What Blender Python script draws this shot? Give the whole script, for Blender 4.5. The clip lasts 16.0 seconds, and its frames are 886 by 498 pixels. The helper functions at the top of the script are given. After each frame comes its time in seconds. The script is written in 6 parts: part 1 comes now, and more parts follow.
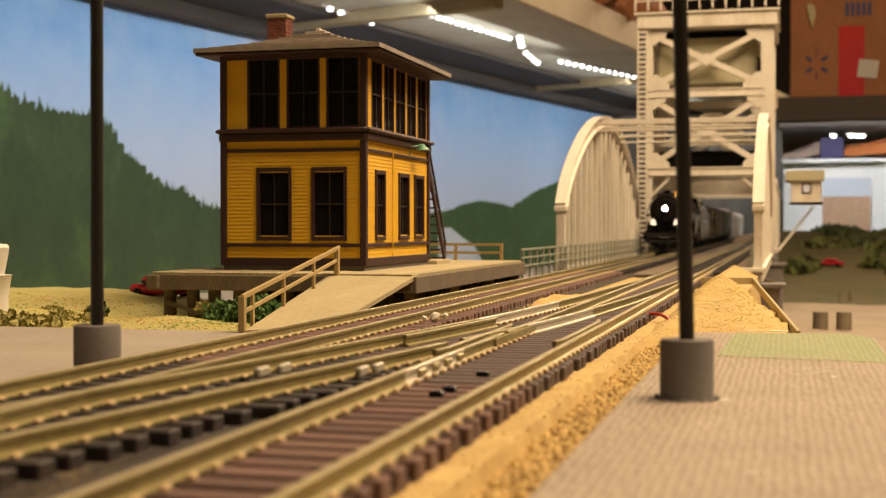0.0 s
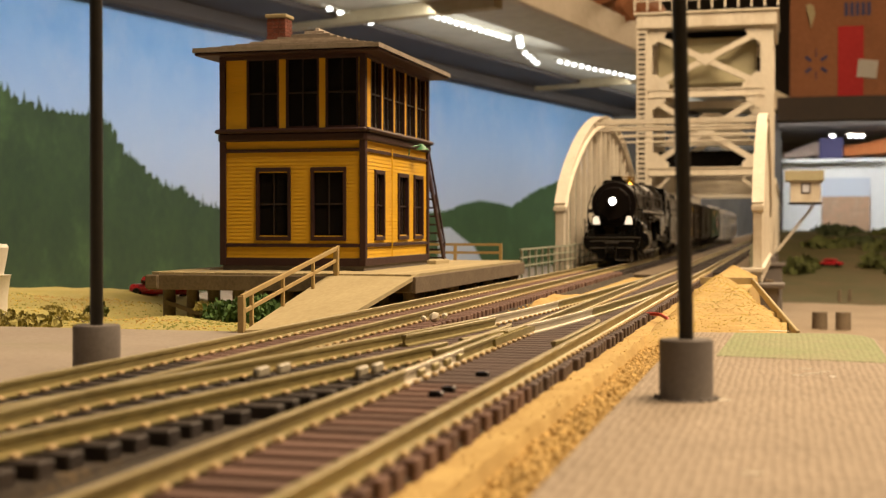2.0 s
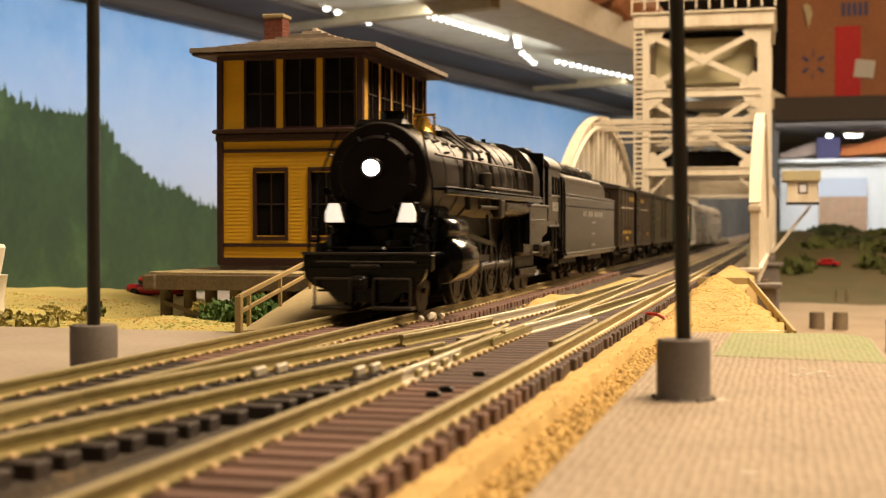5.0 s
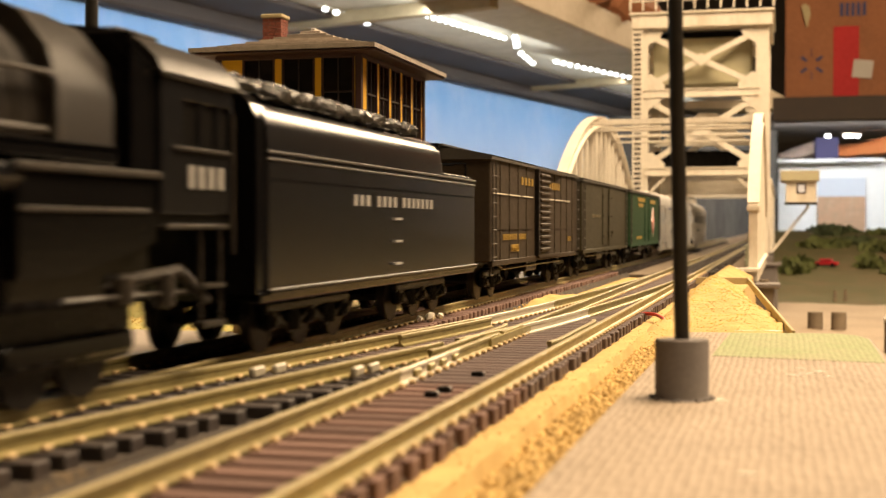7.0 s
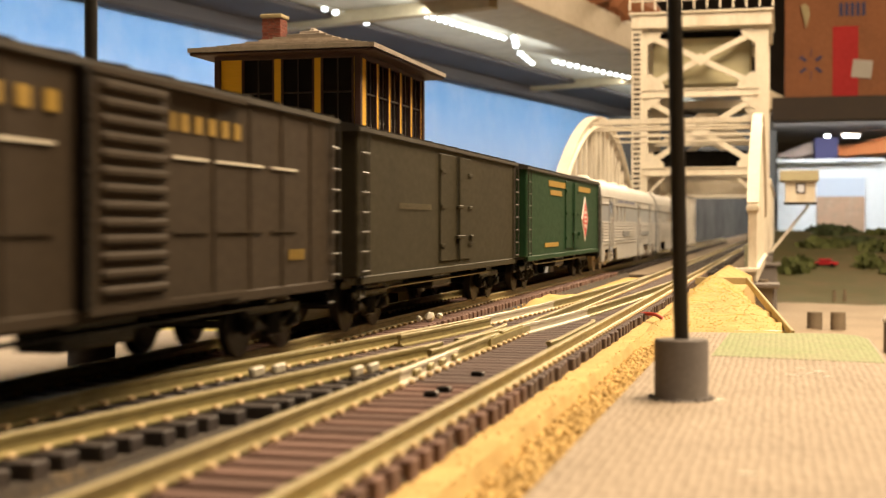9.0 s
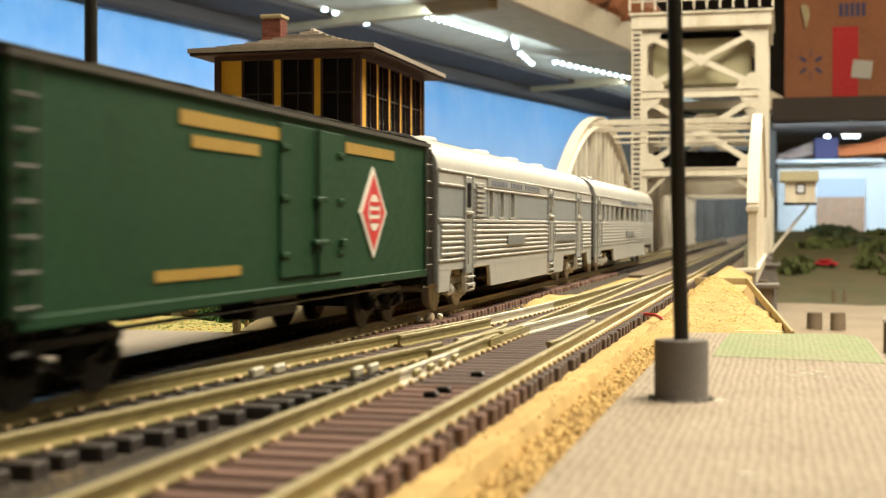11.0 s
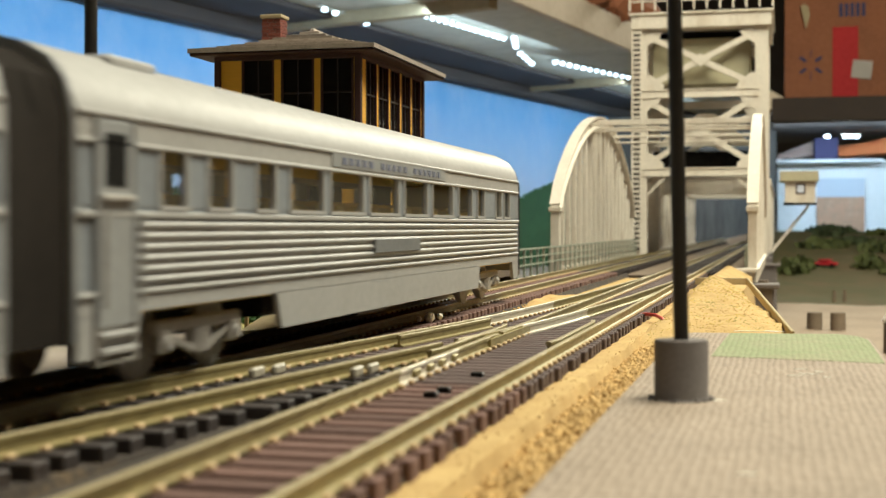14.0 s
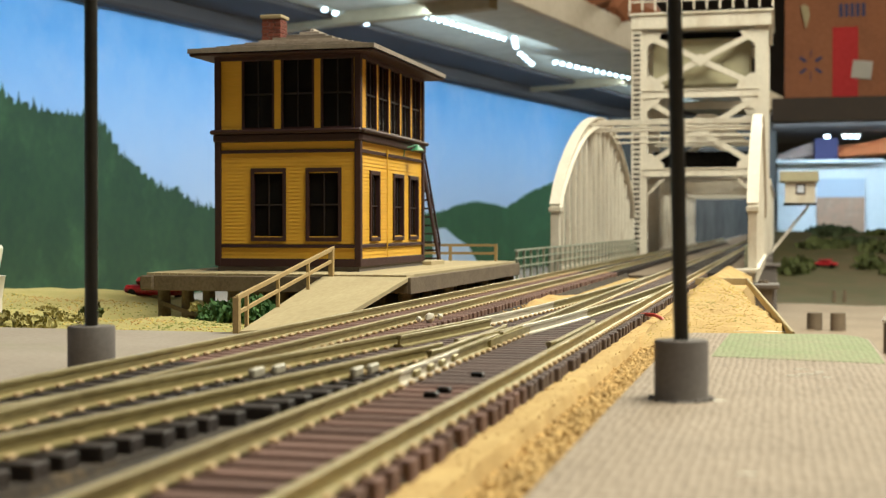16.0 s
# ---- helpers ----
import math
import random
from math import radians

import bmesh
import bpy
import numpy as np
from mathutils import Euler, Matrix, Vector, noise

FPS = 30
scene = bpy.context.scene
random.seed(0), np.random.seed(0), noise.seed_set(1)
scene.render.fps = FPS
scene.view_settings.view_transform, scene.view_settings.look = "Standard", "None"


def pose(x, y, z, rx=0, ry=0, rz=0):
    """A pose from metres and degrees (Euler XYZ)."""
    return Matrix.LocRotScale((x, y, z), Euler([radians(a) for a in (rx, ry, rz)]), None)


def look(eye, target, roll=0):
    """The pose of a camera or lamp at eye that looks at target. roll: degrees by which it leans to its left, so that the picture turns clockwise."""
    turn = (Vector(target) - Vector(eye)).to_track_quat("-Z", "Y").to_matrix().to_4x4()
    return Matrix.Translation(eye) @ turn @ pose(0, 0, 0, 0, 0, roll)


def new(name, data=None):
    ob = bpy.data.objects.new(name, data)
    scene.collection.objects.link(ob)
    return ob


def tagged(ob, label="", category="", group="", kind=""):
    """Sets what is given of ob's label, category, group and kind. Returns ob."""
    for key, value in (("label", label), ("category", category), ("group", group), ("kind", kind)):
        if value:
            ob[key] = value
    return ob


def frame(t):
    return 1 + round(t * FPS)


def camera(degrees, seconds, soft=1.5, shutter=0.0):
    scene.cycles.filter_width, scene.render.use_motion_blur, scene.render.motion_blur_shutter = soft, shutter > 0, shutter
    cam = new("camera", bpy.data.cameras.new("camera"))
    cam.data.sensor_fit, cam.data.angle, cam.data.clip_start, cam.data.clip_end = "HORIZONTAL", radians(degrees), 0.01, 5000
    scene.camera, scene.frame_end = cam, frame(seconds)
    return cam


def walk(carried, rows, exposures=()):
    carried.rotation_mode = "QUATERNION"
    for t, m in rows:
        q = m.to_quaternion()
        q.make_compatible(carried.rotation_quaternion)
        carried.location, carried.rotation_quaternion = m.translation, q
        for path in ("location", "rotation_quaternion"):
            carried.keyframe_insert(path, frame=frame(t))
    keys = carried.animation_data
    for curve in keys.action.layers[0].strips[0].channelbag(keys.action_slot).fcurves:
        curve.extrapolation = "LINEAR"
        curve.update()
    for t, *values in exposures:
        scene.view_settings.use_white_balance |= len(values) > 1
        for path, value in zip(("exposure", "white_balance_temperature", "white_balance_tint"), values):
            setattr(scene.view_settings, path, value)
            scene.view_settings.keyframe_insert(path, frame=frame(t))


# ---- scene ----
cam = camera(37.05, 16.0, soft=1.15, shutter=0.5)
cam.data.dof.use_dof = True
cam.data.dof.focus_distance = 0.38
cam.data.dof.aperture_fstop = 41.0

# The camera stands on the platform and creeps a quarter of a degree to the right.
EYE = (0.0, 0.0, 0.0225)
HEADING = 14.4


def aim(turn, dip=0.0):
    return pose(*EYE, 90 - 1.004 + dip, 0, HEADING + turn)


walk(cam, [(0, aim(.2375)), (1.5, aim(.2375)), (2.0, aim(.21)), (2.5, aim(.166)), (3.0, aim(.155)), (3.5, aim(.14)),
           (4.0, aim(.123)), (5.2, aim(.088)), (6.5, aim(.047)), (7.0, aim(.03)), (8.0, aim(.017)), (9.0, aim(.004)),
           (11.3, aim(0, .02)), (14.0, aim(0, .02)), (16.0, aim(0, .03))],
     exposures=[(0, -0.12, 6620, 10), (3.0, -0.12, 6620, 10), (4.0, -0.02, 6620, 10), (6.5, 0.36, 6550, 10), (9.0, 0.40, 6250, 8),
                (11.5, 0.34, 5050, -4), (13.0, 0.06, 4900, -4), (14.5, 0.06, 4850, -4), (16.0, 0.10, 4830, -5)])

# ---- light: a closed room with ceiling lamps, and the strips under the upper shelf ----
world = bpy.data.worlds.new("room_air")
world.use_nodes = True
world.node_tree.nodes["Background"].inputs[0].default_value = (1.0, 0.83, 0.62, 1)
world.node_tree.nodes["Background"].inputs[1].default_value = 0.12
scene.world = world


def area_lamp(name, x, y, z, sx, sy, watts, colour, target=None):
    data = bpy.data.lights.new(name, "AREA")
    data.shape, data.size, data.size_y, data.energy, data.color = "RECTANGLE", sx, sy, watts, colour
    ob = new(name, data)
    ob.matrix_world = look((x, y, z), target or (x, y + 0.001, z - 1))
    return ob


WARM = (1.0, 0.74, 0.47)
area_lamp("room_lamp", 0.40, 0.18, 1.15, 0.45, 0.45, 18, WARM, (-0.08, 0.35, 0))
area_lamp("aisle_lamp", 0.44, 0.70, 1.05, 0.5, 0.5, 22, WARM, (-0.02, 0.95, 0.05))
area_lamp("far_lamp", 0.30, 3.1, 1.10, 0.6, 0.6, 29, WARM, (0.0, 1.6, 0))
area_lamp("strip_light", -0.47, 1.35, 0.284, 1.4, 0.03, 3.0, (0.93, 0.97, 1.0), (-0.68, 1.396, 0.05))
area_lamp("strip_light", -0.25, 2.58, 0.284, 1.0, 0.03, 1.4, (0.93, 0.97, 1.0), (-0.46, 2.626, 0.05))
area_lamp("shelf_strip_light", 0.12, 2.44, 0.19, 0.5, 0.03, 1.6, (0.97, 0.98, 1.0), (0.14, 2.66, 0.05))
# ---- mesh building: lengths in millimetres ----
class Mesh:
    """Collects vertices and faces of one part."""

    def __init__(self):
        self.v, self.f, self.m = [], [], []
        self.slot = 0

    def add(self, verts, faces):
        n = len(self.v)
        self.v += [tuple(p) for p in verts]
        self.f += [tuple(n + i for i in f) for f in faces]
        self.m += [self.slot] * len(faces)
        return self

    def box(self, x0, x1, y0, y1, z0, z1, c=0.0, turn=None, at=(0, 0, 0)):
        """A box between two corners, its edges cut off by c."""
        lo, hi = (min(x0, x1), min(y0, y1), min(z0, z1)), (max(x0, x1), max(y0, y1), max(z0, z1))
        mid = [(a + b) / 2 for a, b in zip(lo, hi)]
        half = [(b - a) / 2 for a, b in zip(lo, hi)]
        c = min(c, min(half) * .8)
        pts, index, faces = [], {}, []
        signs = [(a, b, d) for a in (-1, 1) for b in (-1, 1) for d in (-1, 1)]
        if c <= 0:
            for s in signs:
                index[s] = len(pts)
                pts.append([mid[i] + s[i] * half[i] for i in range(3)])
            for ax in range(3):
                for sg in (-1, 1):
                    o = [i for i in range(3) if i != ax]
                    ring = []
                    for a, b in ((-1, -1), (1, -1), (1, 1), (-1, 1)):
                        s = [0, 0, 0]
                        s[ax], s[o[0]], s[o[1]] = sg, a, b
                        ring.append(index[tuple(s)])
                    faces.append(ring)
        else:
            for s in signs:
                for ax in range(3):
                    index[s, ax] = len(pts)
                    pts.append([mid[i] + s[i] * (half[i] - (0 if i == ax else c)) for i in range(3)])
            for ax in range(3):
                o = [i for i in range(3) if i != ax]
                for sg in (-1, 1):
                    ring = []
                    for a, b in ((-1, -1), (1, -1), (1, 1), (-1, 1)):
                        s = [0, 0, 0]
                        s[ax], s[o[0]], s[o[1]] = sg, a, b
                        ring.append(index[tuple(s), ax])
                    faces.append(ring)
                for a in (-1, 1):
                    for b in (-1, 1):
                        s, e = [0, 0, 0], [0, 0, 0]
                        s[ax], e[ax] = -1, 1
                        s[o[0]] = e[o[0]] = a
                        s[o[1]] = e[o[1]] = b
                        s, e = tuple(s), tuple(e)
                        faces.append([index[s, o[0]], index[e, o[0]], index[e, o[1]], index[s, o[1]]])
            for s in signs:
                faces.append([index[s, 0], index[s, 1], index[s, 2]])
        if turn is not None:
            pts = [turn @ Vector(p) for p in pts]
        return self.add([(p[0] + at[0], p[1] + at[1], p[2] + at[2]) for p in pts], faces)

    def bar(self, a, b, w, h=None, c=0.0):
        """A square bar from a to b."""
        a, b = Vector(a), Vector(b)
        h = h or w
        d = b - a
        q = d.to_track_quat("Y", "Z").to_matrix()
        return self.box(-w / 2, w / 2, 0, d.length, -h / 2, h / 2, c, q, a)

    def rod(self, a, b, r, n=10, r2=None, cap=True):
        """A round bar from a to b."""
        a, b = Vector(a), Vector(b)
        q = (b - a).to_track_quat("Z", "Y").to_matrix()
        r2 = r if r2 is None else r2
        pts = []
        for base, rad in ((a, r), (b, r2)):
            pts += [base + q @ Vector((rad * math.cos(2 * math.pi * i / n), rad * math.sin(2 * math.pi * i / n), 0)) for i in range(n)]
        faces = [[i, (i + 1) % n, n + (i + 1) % n, n + i] for i in range(n)]
        if cap:
            faces += [list(range(n))[::-1], list(range(n, 2 * n))]
        return self.add(pts, faces)

    def lathe(self, profile, at=(0, 0, 0), axis="Z", n=24):
        """A turned shape from (radius, height) pairs."""
        q = Vector((0, 0, 1)).rotation_difference(Vector({"X": (1, 0, 0), "Y": (0, 1, 0), "Z": (0, 0, 1)}[axis])).to_matrix()
        pts, faces = [], []
        for r, h in profile:
            for i in range(n):
                a = 2 * math.pi * i / n
                p = q @ Vector((r * math.cos(a), r * math.sin(a), h))
                pts.append((p[0] + at[0], p[1] + at[1], p[2] + at[2]))
        for k in range(len(profile) - 1):
            for i in range(n):
                faces.append([k * n + i, k * n + (i + 1) % n, (k + 1) * n + (i + 1) % n, (k + 1) * n + i])
        faces += [list(range(n))[::-1], list(range((len(profile) - 1) * n, len(profile) * n))]
        return self.add(pts, faces)

    def sweep(self, profile, path, closed=True):
        """A cross-section (x, z) carried along a path of (x, y, z), which runs roughly along y."""
        n, pts, faces = len(profile), [], []
        for k, p in enumerate(path):
            a, b = Vector(path[max(k - 1, 0)]), Vector(path[min(k + 1, len(path) - 1)])
            t = (b - a).normalized()
            side = Vector((t.y, -t.x, 0)).normalized()
            up = side.cross(t)
            pts += [Vector(p) + side * x + up * z for x, z in profile]
        for k in range(len(path) - 1):
            for i in range(n if closed else n - 1):
                j = (i + 1) % n
                faces.append([k * n + i, k * n + j, (k + 1) * n + j, (k + 1) * n + i])
        if closed:
            faces += [list(range(n))[::-1], list(range((len(path) - 1) * n, len(path) * n))]
        return self.add(pts, faces)

    def plate(self, outline, y0, y1, axis="Y"):
        """A flat piece with an outline in two axes and a thickness along the third."""
        n = len(outline)

        def put(u, w, d):
            return {"Y": (u, d, w), "X": (d, u, w), "Z": (u, w, d)}[axis]
        pts = [put(u, w, y0) for u, w in outline] + [put(u, w, y1) for u, w in outline]
        faces = [list(range(n)), list(range(n, 2 * n))[::-1]] + [[i, (i + 1) % n, n + (i + 1) % n, n + i] for i in range(n)]
        return self.add(pts, faces)

    def grid(self, xs, ys, height):
        nx, ny = len(xs), len(ys)
        pts = [(x, y, height(x, y)) for y in ys for x in xs]
        return self.add(pts, [[j * nx + i, j * nx + i + 1, (j + 1) * nx + i + 1, (j + 1) * nx + i] for j in range(ny - 1) for i in range(nx - 1)])

    def data(self, name, mats, smooth=35):
        me = bpy.data.meshes.new(name)
        me.from_pydata([(x * .001, y * .001, z * .001) for x, y, z in self.v], [], self.f)
        for m in mats if isinstance(mats, (list, tuple)) else [mats]:
            me.materials.append(m)
        me.polygons.foreach_set("material_index", self.m)
        bm = bmesh.new()
        bm.from_mesh(me)
        bmesh.ops.recalc_face_normals(bm, faces=bm.faces)
        bm.to_mesh(me)
        bm.free()
        if smooth:
            me.polygons.foreach_set("use_smooth", [True] * len(me.polygons))
            me.set_sharp_from_angle(angle=radians(smooth))
        me.update()
        return me


def part(name, mesh, mats, parent=None, label="", smooth=35):
    """One mesh object under a thing or a part."""
    data = mesh if isinstance(mesh, bpy.types.Mesh) else mesh.data(name, mats, smooth)
    ob = new(name, data)
    if parent:
        ob.parent = parent
    return tagged(ob, label)


def thing(name, x, y, z, label, category, group="", rz=0.0, kind=""):
    """An Empty at a thing's base, in millimetres."""
    ob = new(name)
    ob.empty_display_size = 0.005
    ob.matrix_basis = pose(x * .001, y * .001, z * .001, 0, 0, rz)
    return tagged(ob, label, category, group, kind)


# ---- materials ----
def paint(name, a, b=None, rough=0.6, metal=0.0, scale=120.0, fine=900.0, bump=0.15, stain=None, stain_amount=0.4, each=0.0, spec=0.5, stretch=(1, 1, 1), island=0.0, uneven=.12):
    """A surface with two colours mixed by coarse and fine noise, stains, and a slight relief; scales are per metre."""
    m = bpy.data.materials.new(name)
    m.use_nodes = True
    nt = m.node_tree
    N, L = nt.nodes, nt.links
    bsdf = N["Principled BSDF"]
    b = b or tuple(c * .75 for c in a)
    tc, mp = N.new("ShaderNodeTexCoord"), N.new("ShaderNodeMapping")
    mp.inputs["Scale"].default_value = stretch
    L.new(tc.outputs["Object"], mp.inputs[0])
    n1, n2 = N.new("ShaderNodeTexNoise"), N.new("ShaderNodeTexNoise")
    n1.inputs["Scale"].default_value, n1.inputs["Detail"].default_value = scale, 5
    n2.inputs["Scale"].default_value, n2.inputs["Detail"].default_value = fine, 4
    L.new(mp.outputs[0], n1.inputs["Vector"]), L.new(mp.outputs[0], n2.inputs["Vector"])
    ramp = N.new("ShaderNodeValToRGB")
    ramp.color_ramp.elements[0].position, ramp.color_ramp.elements[1].position = .35, .65
    ramp.color_ramp.elements[0].color, ramp.color_ramp.elements[1].color = (*a, 1), (*b, 1)
    add = N.new("ShaderNodeMath")
    add.operation = "MULTIPLY_ADD"
    add.inputs[1].default_value, add.inputs[2].default_value = .5, .0
    L.new(n1.outputs[0], add.inputs[0])
    add2 = N.new("ShaderNodeMath")
    add2.operation = "MULTIPLY_ADD"
    add2.inputs[1].default_value = .5
    L.new(n2.outputs[0], add2.inputs[0]), L.new(add.outputs[0], add2.inputs[2])
    L.new(add2.outputs[0], ramp.inputs[0])
    col = ramp.outputs[0]
    if stain:
        n3, r3, mix = N.new("ShaderNodeTexNoise"), N.new("ShaderNodeMapRange"), N.new("ShaderNodeMix")
        n3.inputs["Scale"].default_value, n3.inputs["Detail"].default_value = scale * .6, 8
        n3.inputs["Roughness"].default_value = .7
        r3.inputs[1].default_value, r3.inputs[2].default_value, r3.inputs[4].default_value = .52, .72, stain_amount
        mix.data_type = "RGBA"
        L.new(mp.outputs[0], n3.inputs["Vector"]), L.new(n3.outputs[0], r3.inputs[0]), L.new(r3.outputs[0], mix.inputs[0])
        L.new(col, mix.inputs[6])
        mix.inputs[7].default_value = (*stain, 1)
        col = mix.outputs[2]
    if each:
        info, hsv, rg = N.new("ShaderNodeObjectInfo"), N.new("ShaderNodeHueSaturation"), N.new("ShaderNodeMapRange")
        rg.inputs[3].default_value, rg.inputs[4].default_value = 1 - each, 1 + each
        L.new(info.outputs["Random"], rg.inputs[0]), L.new(rg.outputs[0], hsv.inputs["Value"]), L.new(col, hsv.inputs["Color"])
        col = hsv.outputs[0]
    if island:
        geo, hsv, rg = N.new("ShaderNodeNewGeometry"), N.new("ShaderNodeHueSaturation"), N.new("ShaderNodeMapRange")
        rg.inputs[3].default_value, rg.inputs[4].default_value = 1 - island, 1 + island
        L.new(geo.outputs["Random Per Island"], rg.inputs[0]), L.new(rg.outputs[0], hsv.inputs["Value"]), L.new(col, hsv.inputs["Color"])
        col = hsv.outputs[0]
    L.new(col, bsdf.inputs["Base Color"])
    rr = N.new("ShaderNodeMapRange")
    rr.inputs[3].default_value, rr.inputs[4].default_value = max(rough - uneven, .02), min(rough + uneven, 1)
    L.new(n2.outputs[0], rr.inputs[0]), L.new(rr.outputs[0], bsdf.inputs["Roughness"])
    bsdf.inputs["Metallic"].default_value = metal
    bsdf.inputs["Specular IOR Level"].default_value = spec
    if bump:
        bp = N.new("ShaderNodeBump")
        bp.inputs["Strength"].default_value, bp.inputs["Distance"].default_value = bump, .0004
        L.new(add2.outputs[0], bp.inputs["Height"]), L.new(bp.outputs[0], bsdf.inputs["Normal"])
    return m


def glow(name, colour, strength):
    m = bpy.data.materials.new(name)
    m.use_nodes = True
    b = m.node_tree.nodes["Principled BSDF"]
    b.inputs["Base Color"].default_value = (*colour, 1)
    b.inputs["Emission Color"].default_value, b.inputs["Emission Strength"].default_value = (*colour, 1), strength
    return m


def pane_glass(name, colour, rough=.08, alpha=1.0):
    m = bpy.data.materials.new(name)
    m.use_nodes = True
    b = m.node_tree.nodes["Principled BSDF"]
    b.inputs["Base Color"].default_value = (*colour, 1)
    b.inputs["Roughness"].default_value, b.inputs["Alpha"].default_value = rough, alpha
    return m


def patterned(m, kind, scale, strength, distance=.0004, rot=0.0, soft=.5):
    """Adds a regular relief to a surface: ribs, tread or planks."""
    nt = m.node_tree
    N, L = nt.nodes, nt.links
    bp = next(n for n in N if n.type == "BUMP")
    tc, w = N.new("ShaderNodeTexCoord"), N.new("ShaderNodeTexVoronoi" if kind == "tread" else "ShaderNodeTexWave")
    w.inputs["Scale"].default_value = scale
    if kind == "tread":
        w.inputs["Randomness"].default_value = .4
    else:
        w.bands_direction = kind
    if kind == "tread":
        mp = N.new("ShaderNodeMapping")
        mp.inputs["Scale"].default_value = (870, 230, 1)
        L.new(tc.outputs["Object"], mp.inputs[0]), L.new(mp.outputs[0], w.inputs["Vector"])
    else:
        L.new(tc.outputs["Object"], w.inputs["Vector"])
    if kind == "tread":  # shade between the raised dots, painted into the colour
        base = N["Principled BSDF"].inputs["Base Color"]
        dip_shade, mix = N.new("ShaderNodeMapRange"), N.new("ShaderNodeMix")
        dip_shade.inputs[1].default_value, dip_shade.inputs[2].default_value, dip_shade.inputs[4].default_value = .25, .75, .24
        mix.data_type = "RGBA"
        mix.inputs[7].default_value = (.14, .105, .075, 1)
        L.new(w.outputs[0], dip_shade.inputs[0]), L.new(dip_shade.outputs[0], mix.inputs[0])
        L.new(base.links[0].from_socket, mix.inputs[6]), L.new(mix.outputs[2], base)
    b2 = N.new("ShaderNodeBump")
    if kind == "tread":
        b2.invert = True
    b2.inputs["Strength"].default_value, b2.inputs["Distance"].default_value = strength, distance
    L.new(w.outputs[0], b2.inputs["Height"])
    L.new(bp.outputs[0], b2.inputs["Normal"])
    L.new(b2.outputs[0], N["Principled BSDF"].inputs["Normal"])
    return m


CONCRETE = patterned(paint("platform_concrete", (.37, .30, .23), (.29, .235, .18), .82, scale=60, fine=700, bump=.4, stain=(.2, .16, .11), stain_amount=.35), "tread", 1.0, .55, .0009)
GREY_ROAD = paint("grey_road", (.33, .285, .24), (.27, .23, .19), .9, scale=40, fine=800, bump=.4, stain=(.24, .235, .15), stain_amount=.6)
GREEN_TURF = patterned(paint("green_turf", (.25, .30, .15), (.31, .32, .19), .95, scale=60, fine=1400, bump=.6, stain=(.36, .30, .21), stain_amount=.8), "tread", 1.0, .4, .0008)
SAND = paint("sand", (.52, .37, .14), (.40, .27, .095), .95, scale=140, fine=1600, bump=.6, stain=(.62, .46, .2), stain_amount=.5)
GRAVEL = paint("gravel", (.58, .40, .15), (.42, .28, .10), .95, scale=420, fine=2000, bump=.8, island=.22)
YELLOW_GRASS = paint("yellow_grass", (.60, .45, .11), (.50, .39, .10), .95, scale=70, fine=900, bump=.6)
SCRUB = paint("dry_scrub", (.31, .295, .095), (.42, .35, .13), .95, scale=55, fine=900, bump=.6, stain=(.26, .26, .06), stain_amount=.6)
TURF_GREEN = paint("turf_green", (.20, .22, .055), (.27, .27, .07), .95, scale=200, fine=900, bump=.5)
BUSH_BRIGHT = paint("bush_bright_green", (.055, .125, .030), (.09, .16, .045), .95, scale=400, fine=1500, bump=.5)
BUSH = paint("bush_green", (.06, .082, .022), (.12, .125, .035), .95, scale=400, fine=1500, bump=.6)
BUSH_DARK = paint("bush_dark_green", (.04, .055, .022), (.07, .085, .032), .95, scale=400, fine=1500, bump=.6)
RIVERBED = paint("riverbed", (.33, .26, .18), (.25, .19, .13), .8, scale=15, fine=300, bump=.3, stain=(.16, .12, .08))
TIE = paint("tie_brown", (.165, .095, .076), (.11, .062, .05), .85, scale=300, fine=2500, bump=.5, each=.22, stretch=(1, 4, 4))
TIE_DARK = paint("tie_black", (.022, .016, .015), (.036, .026, .023), .6, scale=300, fine=2500, bump=.5, each=.22, stretch=(1, 4, 4))
TIE_MID = paint("tie_dark_brown", (.100, .064, .056), (.060, .041, .037), .7, scale=300, fine=2500, bump=.5, each=.25, stretch=(1, 4, 4))
SPIKE = paint("spike_tan", (.50, .36, .17), (.36, .25, .12), .55, scale=700, fine=3000, bump=.2)
RAIL = paint("weathered_rail", (.38, .32, .14), (.24, .20, .085), .42, .4, scale=90, fine=1500, bump=.2, stretch=(1, .2, 1), stain=(.13, .10, .055), stain_amount=.6)
# lamp glint on short rail stretches, painted as a paler metal
RAIL_GLINT = paint("rail_glint", (.72, .67, .56), (.58, .53, .42), .4, .4, scale=200, fine=1500, bump=.1, stretch=(1, .1, 1))
RAIL_TOP = paint("worn_rail_head", (.42, .355, .21), (.34, .29, .16), .46, .4, scale=150, fine=1500, bump=.1, stretch=(1, .1, 1))
BALLAST = paint("dark_roadbed", (.055, .044, .034), (.028, .022, .018), .95, scale=300, fine=1800, bump=1.0, stain=(.26, .18, .08), stain_amount=.42)
POLE = paint("black_pole", (.022, .020, .017), (.03, .026, .02), .42, .3, scale=120, fine=900, bump=.1)
POLE_BASE = paint("grey_base", (.145, .127, .118), (.118, .102, .094), .75, scale=200, fine=1400, bump=.2, stain=(.26, .23, .19), stain_amount=.25)
YELLOW = paint("yellow_clapboard", (.74, .43, .018), (.64, .37, .016), .62, scale=70, fine=700, bump=.25, stain=(.33, .15, .02), stain_amount=.35, stretch=(.3, .3, 3))
